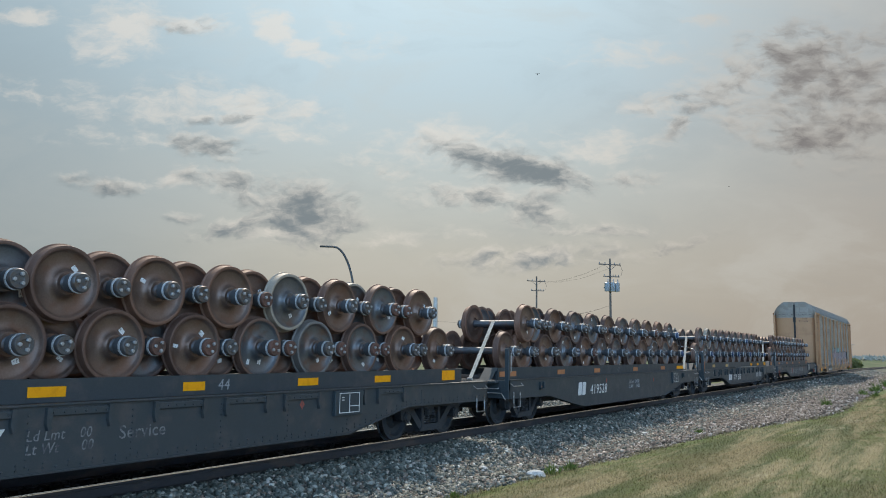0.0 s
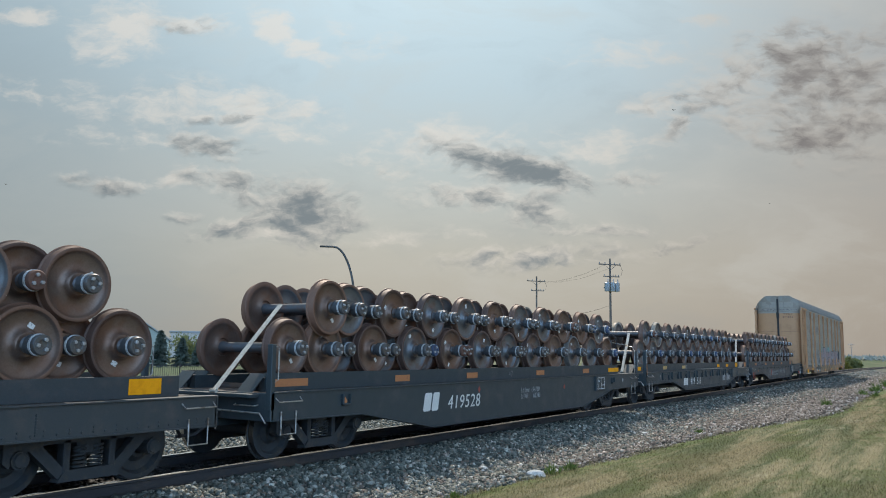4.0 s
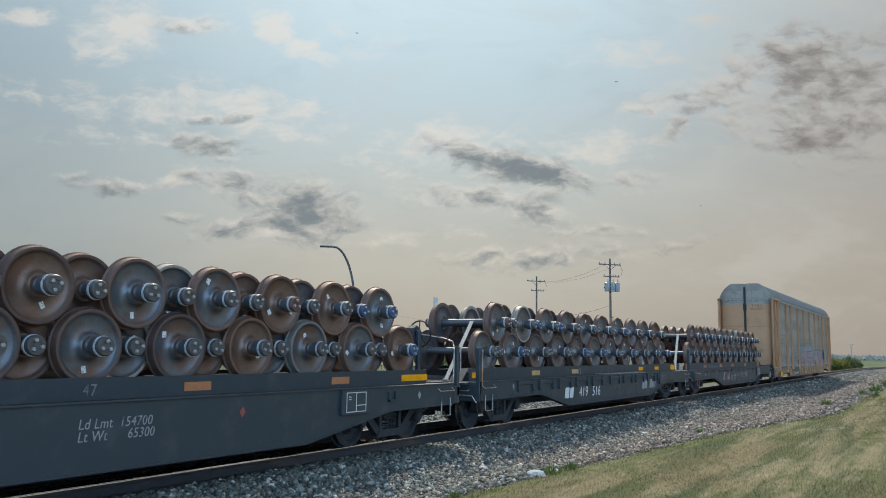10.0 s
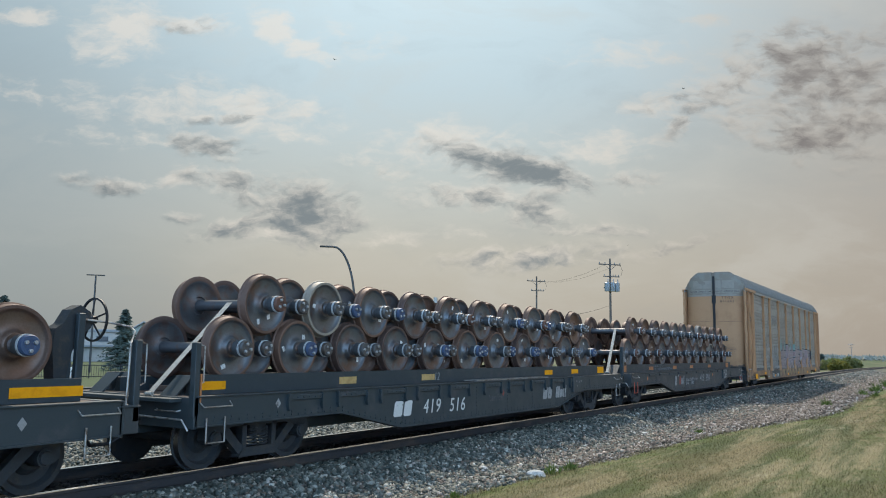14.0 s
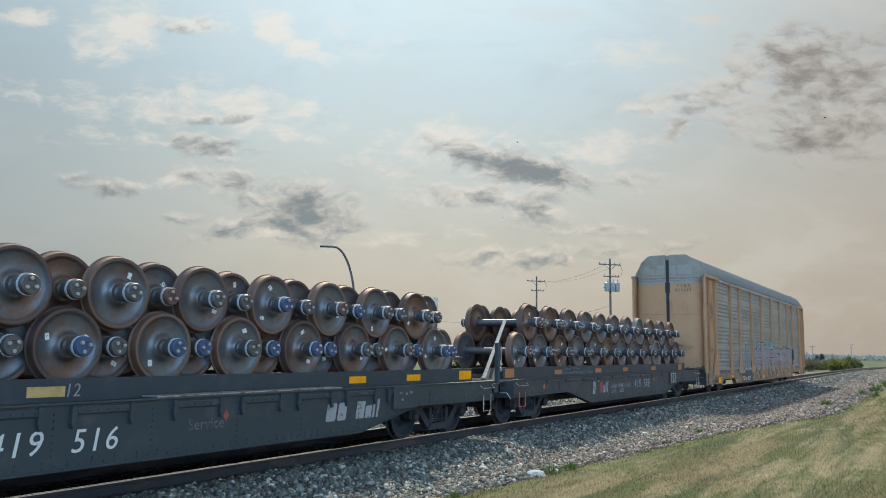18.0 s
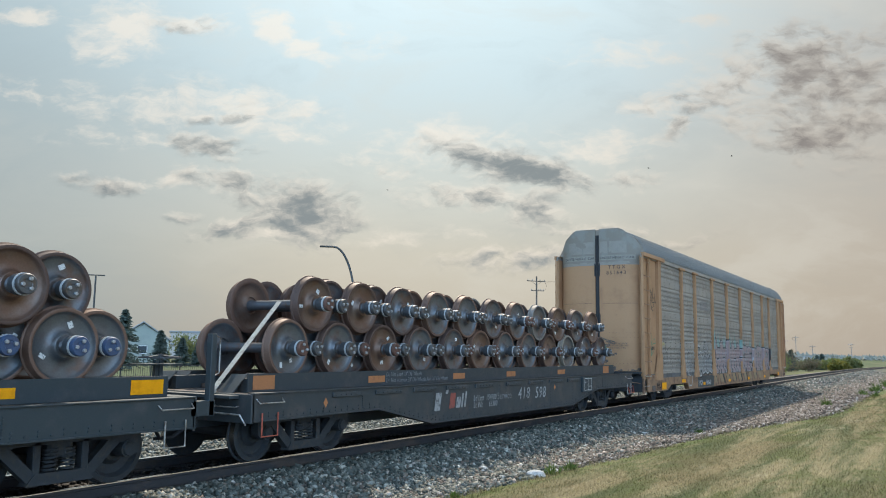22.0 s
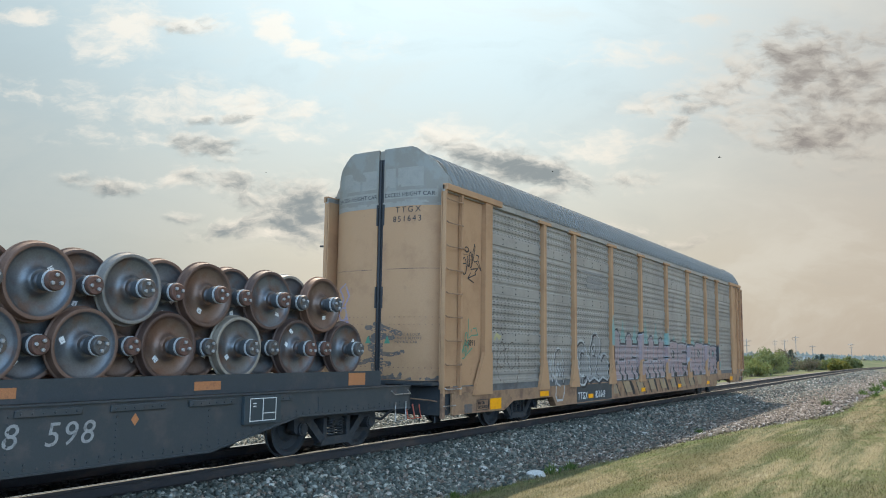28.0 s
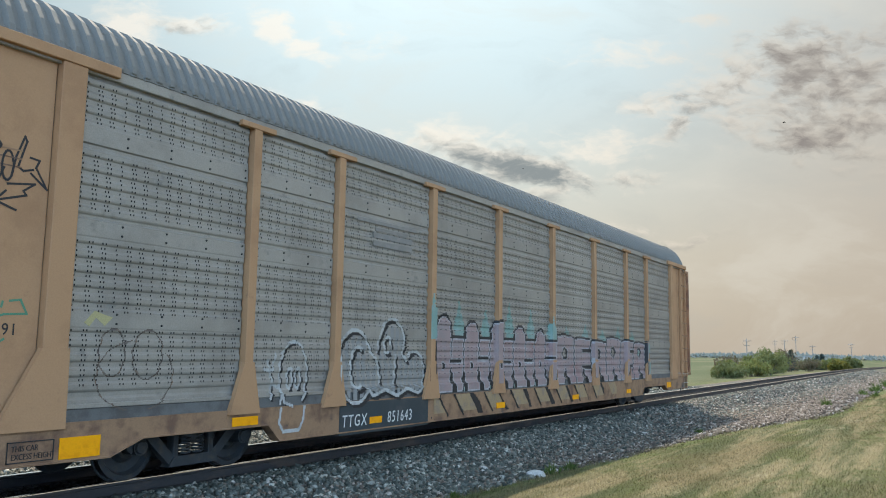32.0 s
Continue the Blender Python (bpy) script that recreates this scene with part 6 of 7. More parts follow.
    for sy in (-0.24, 0.24):
        door_patch("triangle_mark", "green", "small dark green triangle", lambda y, z: abs(y - sy) < 0.075 * (1.98 - z) / 0.16, sy - 0.08, sy + 0.08, 1.82, 1.98, 0.01, 0.0045)
    low_dirt = lambda y, z: noise.noise((y * 8, z * 11, 14)) + 0.6 * noise.noise((y * 2.5, z * 3, 5)) - (z - 1.12) * 4.0 - 0.25 * abs(y) > -0.10
    door_patch("road_grime", "smear", "grime along the foot of the doors", low_dirt, -1.38, 1.38, 1.11, 1.5, 0.012, 0.0025)
    band = lambda y, z: z < 4.70 + 0.05 * noise.noise((y * 2, 3, 1)) and noise.noise((y * 5, z * 7, 2)) > -0.35
    door_patch("pale_band", "silver_light", "pale brushed band on the door tops", band, -1.3, 1.3, 4.605, 4.80, 0.025, 0.003)
    for y0, y1 in ((-1.26, -0.12), (0.12, 1.26)):
        door_patch("sign_ground", "silver_light", "pale painted ground of a sign", lambda y, z: noise.noise((y * 6, z * 9, 1)) > -0.6, y0, y1, 4.77, 4.93, 0.02, 0.0045)
    for y0, y1 in ((-1.0, -0.42), (-0.36, -0.1), (0.12, 0.5), (0.55, 1.05)):
        door_patch("repair_patch", "silver_light", "pale patch of paint", lambda y, z: noise.noise((y * 3, z * 3, y0)) > -0.28, y0, y1, 5.0, 5.42, 0.025, 0.003)
    tag_lines = [stroke(p, 0.022) for p in ([(1.05, 2.5), (0.95, 2.75), (1.1, 2.95), (0.9, 3.05)], arc(0.98, 2.42, 0.12, 0.14), [(0.82, 2.3), (0.9, 2.6), (0.78, 2.8), (0.88, 3.0)], [(1.12, 2.2), (0.8, 2.25)])]
    door_patch("graffiti_tag", "lilac", "faded lilac tag", lambda y, z: any(q(y, z) for q in tag_lines), 0.7, 1.2, 2.15, 3.1, 0.02, 0.004)


rack = build_rack()
build_graffiti(rack)
CARS.append((rack, 0.0))


# ---- beyond the track ----
def street_lamp():
    base = tagged(new("street_lamp"), "tall curved grey street lamp with a flat head", "street lamp")
    base.matrix_basis = pose(47.25, 36.98, -0.9)
    way = Vector((45.77 - 47.25, 38.8 - 36.98, 0))
    pts = [(0, 0, 0), (0, 0, 3), (0.0, 0, 5.2)]
    for k in range(1, 11):
        a = radians(9 * k)
        q = way * (1 - math.cos(a)) * 0.74
        pts.append((q.x, q.y, 5.2 + 4.95 * math.sin(a)))
    part("pole", Mesh().pipe(pts, 0.085, 10), "metal", base, smooth=True)
    q = way * 0.80
    turn = Matrix.Translation((q.x, q.y, 10.13)) @ way.to_track_quat("X", "Z").to_matrix().to_4x4()
    part("lamp_head", Mesh().box(-0.15, 0.85, -0.16, 0.16, -0.06, 0.07, 0.05), "metal", base, m=turn)
    part("base_plate", Mesh().box(-0.25, 0.25, -0.25, 0.25, -0.1, 0.06, 0.02), "metal", base)


def utility_pole(x, y, top, face, cans, name="utility_pole", far=False):
    base = tagged(new("utility_pole"), "weathered wooden utility pole with crossarm" + (" and grey transformer cans" if cans else " and insulators"), "utility pole")
    base.matrix_basis = pose(x, y, -0.8, 0, 0, face)
    h = top + 0.8
    # far poles get the paler wood in place of haze
    wood = "haze_wood" if far else "wood"
    part("pole", Mesh().lathe([(0, 0.16), (h, 0.10)], 10, pose(0, 0, 0, 90, 0, 0)), wood, base, smooth=True)
    arm = part("crossarm", Mesh().box(-1.5, 1.3, -0.16, -0.06, h - 0.75, h - 0.63, 0.01), wood, base)
    part("brace", Mesh().rod((-0.8, -0.1, h - 0.75), (0, -0.1, h - 1.3), 0.02).rod((0.7, -0.1, h - 0.75), (0, -0.1, h - 1.3), 0.02), "metal", base)
    arm2 = part("crossarm", Mesh().box(-0.9, 1.1, -0.16, -0.06, h - 2.1, h - 2.0, 0.01), wood, base)
    for parent, xs, z in ((arm, (-1.4, -0.7, 0.5, 1.2), h - 0.63), (arm2, (-0.8, 0.3, 0.6, 1.0), h - 2.0)):
        for a in xs:
            part("insulator", Mesh().lathe([(0, 0.02), (0.06, 0.07), (0.10, 0.04), (0.14, 0.07), (0.2, 0.03)], 8, pose(a, -0.11, z, 90, 0, 0)), "porcelain", parent)
    if cans:
        for a in (-0.62, 0.05, 0.62):
            can = part("transformer", Mesh().lathe([(0, 0.26), (0.06, 0.30), (0.95, 0.30), (1.02, 0.2)], 14, pose(a, -0.40 if a else -0.55, h - 3.75, 90, 0, 0)), "can", base, "grey transformer can", smooth=True)
            part("bushing", Mesh().lathe([(0, 0.05), (0.1, 0.08), (0.2, 0.05), (0.3, 0.07), (0.4, 0.03)], 8, pose(a + 0.08, -0.45, h - 2.75, 90, 0, 0)), "porcelain", can)
        part("bracket", Mesh().box(-0.9, 0.9, -0.2, -0.1, h - 3.4, h - 3.28, 0.01), "metal", base)
    part("drop_loop", Mesh().pipe([(1.2, -0.1, h - 0.7), (1.5, -0.1, h - 1.3), (1.35, -0.1, h - 1.9), (1.0, -0.1, h - 2.0)], 0.02, 5), "wire", base)
    return base


def cable(a, b, sag, r=0.018):
    a, b = Vector(a), Vector(b)
    pts = [a.lerp(b, k / 14) - Vector((0, 0, sag * 4 * (k / 14) * (1 - k / 14))) for k in range(15)]
    thing("cable", Mesh().pipe(pts, r, 5), "wire", "black overhead cable slung between poles", "cable")


def light_pole():
    base = tagged(new("light_pole"), "slim dark car park light pole with two flat heads", "street lamp")
    base.matrix_basis = pose(48.4, 69.9, -0.9, 0, 0, -35)
    part("pole", Mesh().lathe([(0, 0.12), (9.4, 0.08)], 10, pose(0, 0, 0, 90, 0, 0)), "metal", base, smooth=True)
    for s in (-1, 1):
        part("lamp_head", Mesh().box(min(0.1 * s, 0.85 * s), max(0.1 * s, 0.85 * s), -0.18, 0.18, 9.30, 9.40, 0.03), "metal", base)


def spruce(x, y, height, width, seed):
    rng = random.Random(seed)
    base = tagged(new("spruce_tree"), "blue-green spruce tree with drooping layered branches", "tree", "spruce trees")
    z0 = ground_z(x, y)
    base.matrix_basis = pose(x, y, z0)
    part("trunk", Mesh().lathe([(0, height * 0.022), (height, 0.01)], 8, pose(0, 0, 0, 90, 0, 0)), "bark", base)
    v, f = [], []
    limbs = Mesh()
    n = 190
    for k in range(n):
        u = (k + rng.random()) / n
        z = height * (0.08 + 0.9 * u)
        reach = width * 0.5 * (1 - u) ** 0.85 * rng.uniform(0.45, 1.2) + 0.05
        a = rng.uniform(0, 6.3)
        ux, uy = math.cos(a), math.sin(a)
        tip = (ux * reach, uy * reach, z - reach * 0.28 + 0.1)
        if k % 3 == 0:
            limbs.rod((0, 0, z), tip, 0.02, 4, 0.006)
        for j in range(16):
            w = (j + rng.random()) / 16
            c = Vector((ux * reach * w, uy * reach * w, z - reach * 0.28 * w + 0.1 * w)) + Vector((rng.gauss(0, 0.05), rng.gauss(0, 0.05), rng.gauss(0, 0.04))) * (0.5 + reach * 0.4)
            side = Vector((-uy, ux, 0)) * rng.choice((-1, 1)) * rng.uniform(0.22, 0.55) * (0.5 + reach * 0.25) + Vector((ux, uy, -0.35)) * rng.uniform(0.05, 0.3)
            up_ = Vector((rng.gauss(0, 0.4), rng.gauss(0, 0.4), 1)).normalized() * 0.11
            i = len(v)
            v += [c - up_, c + up_, c + side]
            f.append((i, i + 1, i + 2))
    part("limb", limbs, "bark", base, kind="stuff")
    d = bpy.data.meshes.new("crown")
    d.from_pydata([tuple(p) for p in v], [], f)
    d.materials.append(M["spruce"])
    part("crown", d, None, base)


def bush(x, y, w, h, seed, mat="leaf", leaf=0.13, count=2600, name="bush", label="leafy green bush beside the track"):
    rng = random.Random(seed)
    base = tagged(new(name), label, "bush")
    base.matrix_basis = pose(x, y, ground_z(x, y))
    stems = Mesh()
    heads = []
    for k in range(13):
        a, r = rng.uniform(0, 6.3), w * 0.42 * rng.random() ** 0.6
        top = Vector((math.cos(a) * r, math.sin(a) * r, h * rng.uniform(0.25, 0.85) * (1 - 0.35 * (r / (w * 0.42)) ** 2)))
        stems.rod((top.x * 0.25, top.y * 0.25, -0.2), top, 0.05, 5, 0.012)
        heads.append((top, rng.uniform(0.16, 0.27) * (w + h) / 2))
    part("stems", stems, "bark", base)
    v, f = [], []
    for k in range(count):
        c, r = rng.choice(heads)
        d = Vector((rng.gauss(0, 1), rng.gauss(0, 1), rng.gauss(0, 0.85))).normalized() * r * rng.random() ** 0.35
        p = c + d
        if p.z < -0.1:
            p.z = rng.uniform(0, h * 0.3)
        q = Euler((rng.uniform(0, 6.3), rng.uniform(0, 6.3), rng.uniform(0, 6.3))).to_matrix()
        s = leaf * rng.uniform(0.6, 1.3)
        i = len(v)
        v += [p + q @ Vector(o) * s for o in ((-1, 0, 0), (0, -0.45, 0.1), (1, 0, 0), (0, 0.45, 0.1))]
        f.append((i, i + 1, i + 2, i + 3))
    d = bpy.data.meshes.new("crown")
    d.from_pydata([tuple(p) for p in v], [], f)
    d.materials.append(M[mat])
    part("crown", d, None, base)


def building(x, y, long, deep, high, turn, label, windows, base_z=-1.2):
    b = tagged(new("building"), label, "building")
    b.matrix_basis = pose(x, y, base_z, 0, 0, turn)
    part("wall", Mesh().box(-long / 2, long / 2, -deep / 2, deep / 2, 0, high, 0.02), "wallpale", b)
    part("roof", Mesh().box(-long / 2 - 0.3, long / 2 + 0.3, -deep / 2 - 0.3, deep / 2 + 0.3, high, high + 0.45, 0.05), "roofdark", b)
    part("canopy", Mesh().box(-long / 2 - 0.2, long / 2 + 0.2, -deep / 2 - 1.0, -deep / 2, high * 0.52, high * 0.58, 0.03), "roofdark", b)
    for k in range(windows):
        wx = -long / 2 + long * (k + 0.5) / windows
        w = part("window", Mesh().box(wx - 0.95, wx + 0.95, -deep / 2 - 0.04, -deep / 2 + 0.02, high * 0.68, high * 0.88, 0.01), "roofdark", b)
        part("pane", Mesh().box(wx - 0.85, wx + 0.85, -deep / 2 - 0.052, -deep / 2 - 0.0425, high * 0.70, high * 0.86), "glass", w)


def house(x, y):
    b = tagged(new("house"), "pale green gabled house beyond the car park", "house")
    b.matrix_basis = pose(x, y, -1.1, 0, 0, -38)
    part("wall", Mesh().slab([(-3.6, 0), (3.6, 0), (3.6, 3.6), (0, 6.0), (-3.6, 3.6)], -5, 5), "wallgreen", b)
    for s in (-1, 1):
        part("roof", Mesh().slab([(s * 4.1, 3.35), (0, 6.12), (0, 6.32), (s * 4.1, 3.55)], -5.4, 5.4), "roofdark", b)
    w = part("window", Mesh().box(-0.7, 0.7, -5.05, -4.98, 1.6, 2.8, 0.01), "tag", b)
    part("pane", Mesh().box(-0.6, 0.6, -5.062, -5.052, 1.7, 2.7), "glass", w)


def fence():
    b = tagged(new("fence"), "black picket fence along the car park", "fence")
    a, c = Vector((20.0, 66.0, 0)), Vector((66.0, 47.0, 0))
    d = (c - a)
    L = d.length
    b.matrix_basis = Matrix.Translation((a.x, a.y, -0.95)) @ pose(0, 0, 0, 0, 0, math.degrees(math.atan2(d.y, d.x)))
    part("top_rail", Mesh().box(0, L, -0.02, 0.02, 1.0, 1.05), "black", b)
    part("bottom_rail", Mesh().box(0, L, -0.02, 0.02, 0.12, 0.17), "black", b)
    post = Mesh().box(-0.04, 0.04, -0.04, 0.04, 0, 1.15, 0.01).data("post", "black")
    pick = Mesh().box(-0.012, 0.012, -0.012, 0.012, 0.05, 1.12).data("picket", "black")
    n = int(L / 2.4)
    for k in range(n + 1):
        part("post", post, None, b, m=pose(k * 2.4, 0, 0))
    n = int(L / 0.18)
    rest = Mesh()
    for k in range(n):
        x = k * 0.18
        if 17 < x < 45:
            part("picket", pick, None, b, m=pose(x, 0, 0))
        else:
            rest.box(x - 0.012, x + 0.012, -0.012, 0.012, 0.05, 1.12)
    part("pickets", rest, "black", b, kind="stuff")


def road_sign():
    p = Vector((29.6, 44.6, -0.9))
    b = tagged(new("traffic_sign"), "white traffic sign with a black curved arrow", "sign")
    b.matrix_basis = Matrix.Translation(p) @ pose(0, 0, 0, 0, 0, -34)
    part("post", Mesh().box(-0.04, 0.04, -0.03, 0.03, 0, 1.5), "metal", b)
    s = part("panel", Mesh().box(-0.33, 0.33, -0.055, -0.035, 0.25, 1.25, 0.01), "tag", b)
    part("arrow", Mesh().slab([(0.0, 0.4), (0.07, 0.4), (0.16, 0.75), (0.16, 0.95), (0.24, 0.95), (0.12, 1.15), (0.0, 0.95), (0.08, 0.95), (0.08, 0.78)], -0.065, -0.059), "black", s)
    part("island_mark", Mesh().slab([(-0.2, 0.95), (-0.05, 0.95), (-0.05, 0.65), (-0.12, 0.55), (-0.2, 0.65)], -0.065, -0.059), "black", s)


def far_woods():
    """Low line of distant trees all round the far side, haze painted as a pale colour."""
    rng = random.Random(8)
    v, f = [], []
    for k in range(1500):
        a = radians(rng.uniform(-4, 66))
        r = rng.uniform(480, 900)
        w, h = rng.uniform(4, 11), rng.uniform(2.2, 6.0) * (0.6 + 0.6 * noise.noise((a * 9, 1, 1)))
        x, y = r * math.cos(a), r * math.sin(a)
        for j in range(7):
            dx, dy, dz = rng.gauss(0, w * 0.35), rng.gauss(0, w * 0.35), abs(rng.gauss(0.45, 0.22)) * h
            s = rng.uniform(0.18, 0.4) * h + 0.5
            i = len(v)
            t = rng.uniform(0, 6.3)
            for q in range(3):
                v.append((x + dx + s * math.cos(t + q * 2.1), y + dy + s * math.sin(t + q * 2.1), -0.9 + dz - s * 0.4))
            v.append((x + dx, y + dy, -0.9 + dz + s * rng.uniform(0.6, 1.1)))
            v.append((x + dx, y + dy, -0.9))
            f += [(i, i + 1, i + 3), (i + 1, i + 2, i + 3), (i + 2, i, i + 3), (i, i + 1, i + 4), (i + 1, i + 2, i + 4), (i + 2, i, i + 4)]
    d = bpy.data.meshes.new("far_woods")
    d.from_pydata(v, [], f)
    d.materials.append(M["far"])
    tagged(new("far_woods", d), "line of distant trees at the edge of the fields, haze painted into their colour", "trees", kind="stuff")


street_lamp()
utility_pole(86.4, 31.4, 12.2, -40, True)
utility_pole(104.1, 48.8, 12.3, -40, False)
cable((86.4, 31.4, 6.9), (104.1, 48.8, 6.6), 0.5)
cable((86.2, 32.0, 11.5), (104.0, 49.2, 11.6), 0.7, 0.012)
cable((87.1, 31.0, 11.5), (104.8, 48.4, 11.6), 0.7, 0.012)
cable((104.1, 48.8, 6.6), (130, 92, 8.5), 1.2)
light_pole()
spruce(56.7, 76.2, 6.6, 5.4, 4)
spruce(36.9, 65.2, 6.6, 5.8, 5)
building(74.8, 128.0, 38, 18, 4.9, -33, "low white commercial building with a grey roof edge", 9)
house(80.0, 103.0)
for k, (x, y, w, h) in enumerate(((92.0, 108.0, 9, 4.2), (99.0, 101.0, 10, 3.8), (106.0, 95.0, 9, 4.4), (113.0, 90.0, 10, 3.6), (120.0, 100.0, 12, 5.0), (60.0, 112.0, 6, 6.2), (86.0, 112.0, 8, 5.4))):
    bush(x, y, w, h, 40 + k, "leaf", 0.32, 1300, "tree", "hazy leafy tree beyond the car park")
spruce(67.7, 83.7, 4.6, 3.0, 14)
spruce(70.2, 82.6, 3.7, 2.6, 15)
spruce(74.5, 84.5, 3.2, 2.2, 16)
building(150, 150, 40, 20, 6.0, -40, "pale low warehouse far beyond the track", 6)
fence()
road_sign()
thing("chimney", Mesh().lathe([(0, 0.7), (15.6, 0.5)], 12, pose(0, 0, 0, 90, 0, 0)), "wallpale", "pale grey distant chimney stack", "chimney", pose(169, 106.9, -1.0), True)
bush(104.0, 18.3, 5.0, 3.5, 1, leaf=0.14, count=3600)
bush(97.0, 18.6, 4.2, 2.0, 2, "leaf_light", 0.15, label="bright green bush beside the track")
bush(88.0, 19.2, 4.0, 1.5, 3, leaf=0.14, label="low rounded green bush beside the track")
bush(93.0, 20.0, 3.8, 1.9, 8, "leaf_light", 0.15, label="bright green bush beside the track")
bush(160.0, 16.4, 5.0, 2.0, 4, "leaf_light", 0.24, label="bright green bush beside the track")
bush(158.0, 15.4, 3.6, 1.7, 5, "leaf_yellow", 0.22, label="yellowing bush beside the track")
bush(165.0, 15.0, 5.5, 2.3, 6, "leaf", 0.24)
for k, (x, y, w, h) in enumerate(((128.0, 20.6, 4.0, 3.0), (138.0, 21.5, 5.0, 3.4), (120.0, 20.2, 3.5, 2.0), (146.0, 19.0, 4.5, 2.6), (172.0, 22.0, 6.0, 2.4), (112.0, 24.0, 5.0, 2.8))):
    bush(x, y, w, h, 20 + k, "shrub" if k % 2 else "leaf", 0.2, 900, label="scrubby shrub in rough grass beyond the track")
for x, y, h in ((150.0, 22.2, 3.6), (173.0, 20.9, 2.9), (178.0, 20.6, 3.2)):
    spruce(x, y, h, h * 0.55, int(x))
building(330, 58, 6, 4, 2.0, 40, "small white building far across the fields", 3)
building(352, 47, 6, 4, 1.9, 30, "small white building far across the fields", 2)
building(250, 92, 20, 9, 2.6, 30, "long low grey building far across the fields", 8)
bush(70.0, 43.0, 3.5, 2.4, 7, "leaf", 0.12, label="leafy bush beside the car park")
far_woods()
for k, (a, dist, h) in enumerate(((11.1, 260, 6.3), (9.37, 400, 8.4), (8.79, 400, 8.6), (8.11, 420, 10.6), (7.14, 430, 6.5), (4.9, 430, 7.5))):
    utility_pole(dist * math.cos(radians(a)), dist * math.sin(radians(a)), h, 60 + 11 * k, False, far=True)
BOULDER = bmesh.new()
bmesh.ops.create_icosphere(BOULDER, subdivisions=3, radius=1)
for v_ in BOULDER.verts:
    v_.co *= 1 + 0.25 * noise.noise(v_.co * 1.3) + 0.06 * noise.noise(v_.co * 4)
bd = bpy.data.meshes.new("boulder")
BOULDER.to_mesh(bd)
BOULDER.free()
bd.materials.append(M["rock"])
for x, y, s in ((12.95, 6.07, 0.135), (13.45, 5.98, 0.10), (21.5, 6.9, 0.09), (13.1, 7.2, 0.07)):
    b_ = new("boulder", bd)
    b_.matrix_basis = pose(x, y, ground_z(x, y) + 0.25 * s, 0, 0, x * 50) @ Matrix.Diagonal((s * 1.3, s, s * 0.6, 1))
    tagged(b_, "pale rounded stone lying at the grass edge", "stone")

BIRDS = []


def bird(seen):
    """A small dark bird; rows of seconds, tangent across and up, distance."""
    b = tagged(new("bird"), "small dark bird flying across the sky", "bird", "birds in the sky")
    part("body", Mesh().lathe([(-0.16, 0.01), (-0.10, 0.045), (0.02, 0.05), (0.10, 0.03), (0.15, 0.012), (0.26, 0.03)], 8, pose(0, 0, 0, 0, 0, 90)), "black", b)
    for s in (-1, 1):
        part("wing", Mesh().add([(-0.07, 0, 0.02), (0.08, 0, 0.02), (0.05, s * 0.24, 0.09), (-0.03, s * 0.24, 0.09), (-0.07, 0, 0.03), (0.08, 0, 0.03), (0.05, s * 0.24, 0.095), (-0.03, s * 0.24, 0.095)], [(0, 1, 2, 3), (7, 6, 5, 4), (0, 4, 5, 1), (1, 5, 6, 2), (2, 6, 7, 3), (3, 7, 4, 0)]), "black", b)
    rows = []
    for t, u, v, d in seen:
        p = Vector(EYE) + (AHEAD + RIGHT * u + UP * v) * d * 1.35
        rows.append((t, pose(*p, 0, 0, 20 + 3 * t)))
    BIRDS.append((b, rows))


bird(((0, 0.118, 0.218, 60), (3, 0.25, 0.19, 70), (6, 0.328, 0.150, 75), (9, -0.045, 0.284, 75), (13, -0.15, 0.25, 80), (19, 0.153, 0.118, 80), (25, 0.30, 0.10, 80), (32, 0.4255, 0.158, 70)))
bird(((0, -0.60, 0.10, 80), (6, -0.423, 0.068, 85), (9, 0.1425, 0.217, 85), (14, 0.30, 0.20, 90), (19, 0.494, 0.149, 85), (23, 0.298, 0.109, 90), (32, 0.10, 0.10, 110)))
bird(((0, 0.357, 0.078, 120), (6, 0.417, 0.053, 120), (9, 0.347, 0.063, 120), (13, 0.26, 0.0025, 120), (19, 0.035, 0.05, 120), (32, -0.3, 0.10, 120)))



# ---- ties, spikes, ballast and grass ----
def build_ties():
    tie = Mesh().box(-0.115, 0.115, -1.3, 1.3, -0.16, 0.0, 0.012).data("tie", "tie")
    plate = Mesh().box(-0.09, 0.09, -0.17, 0.17, 0.0, 0.014, 0.003)
    for a in (-0.055, 0.055):
        for b in (-0.10, 0.10):
            plate.box(a - 0.012, a + 0.012, b - 0.014, b + 0.014, 0.014, 0.045)
    plate = plate.data("tie_plate", "rail")
    rng = random.Random(5)
    x = -4.0
    while x < 130:
        ob = part("tie", tie, None, track, m=pose(x + rng.uniform(-0.02, 0.02), TRACK + rng.uniform(-0.04, 0.04), -0.199 + rail_z(x), 0, 0, rng.uniform(-1, 1)))
        if x < 45:
            for s in (-1, 1):
                part("tie_plate", plate, None, ob, m=pose(0, s * 0.7535, 0))
        x += 0.52


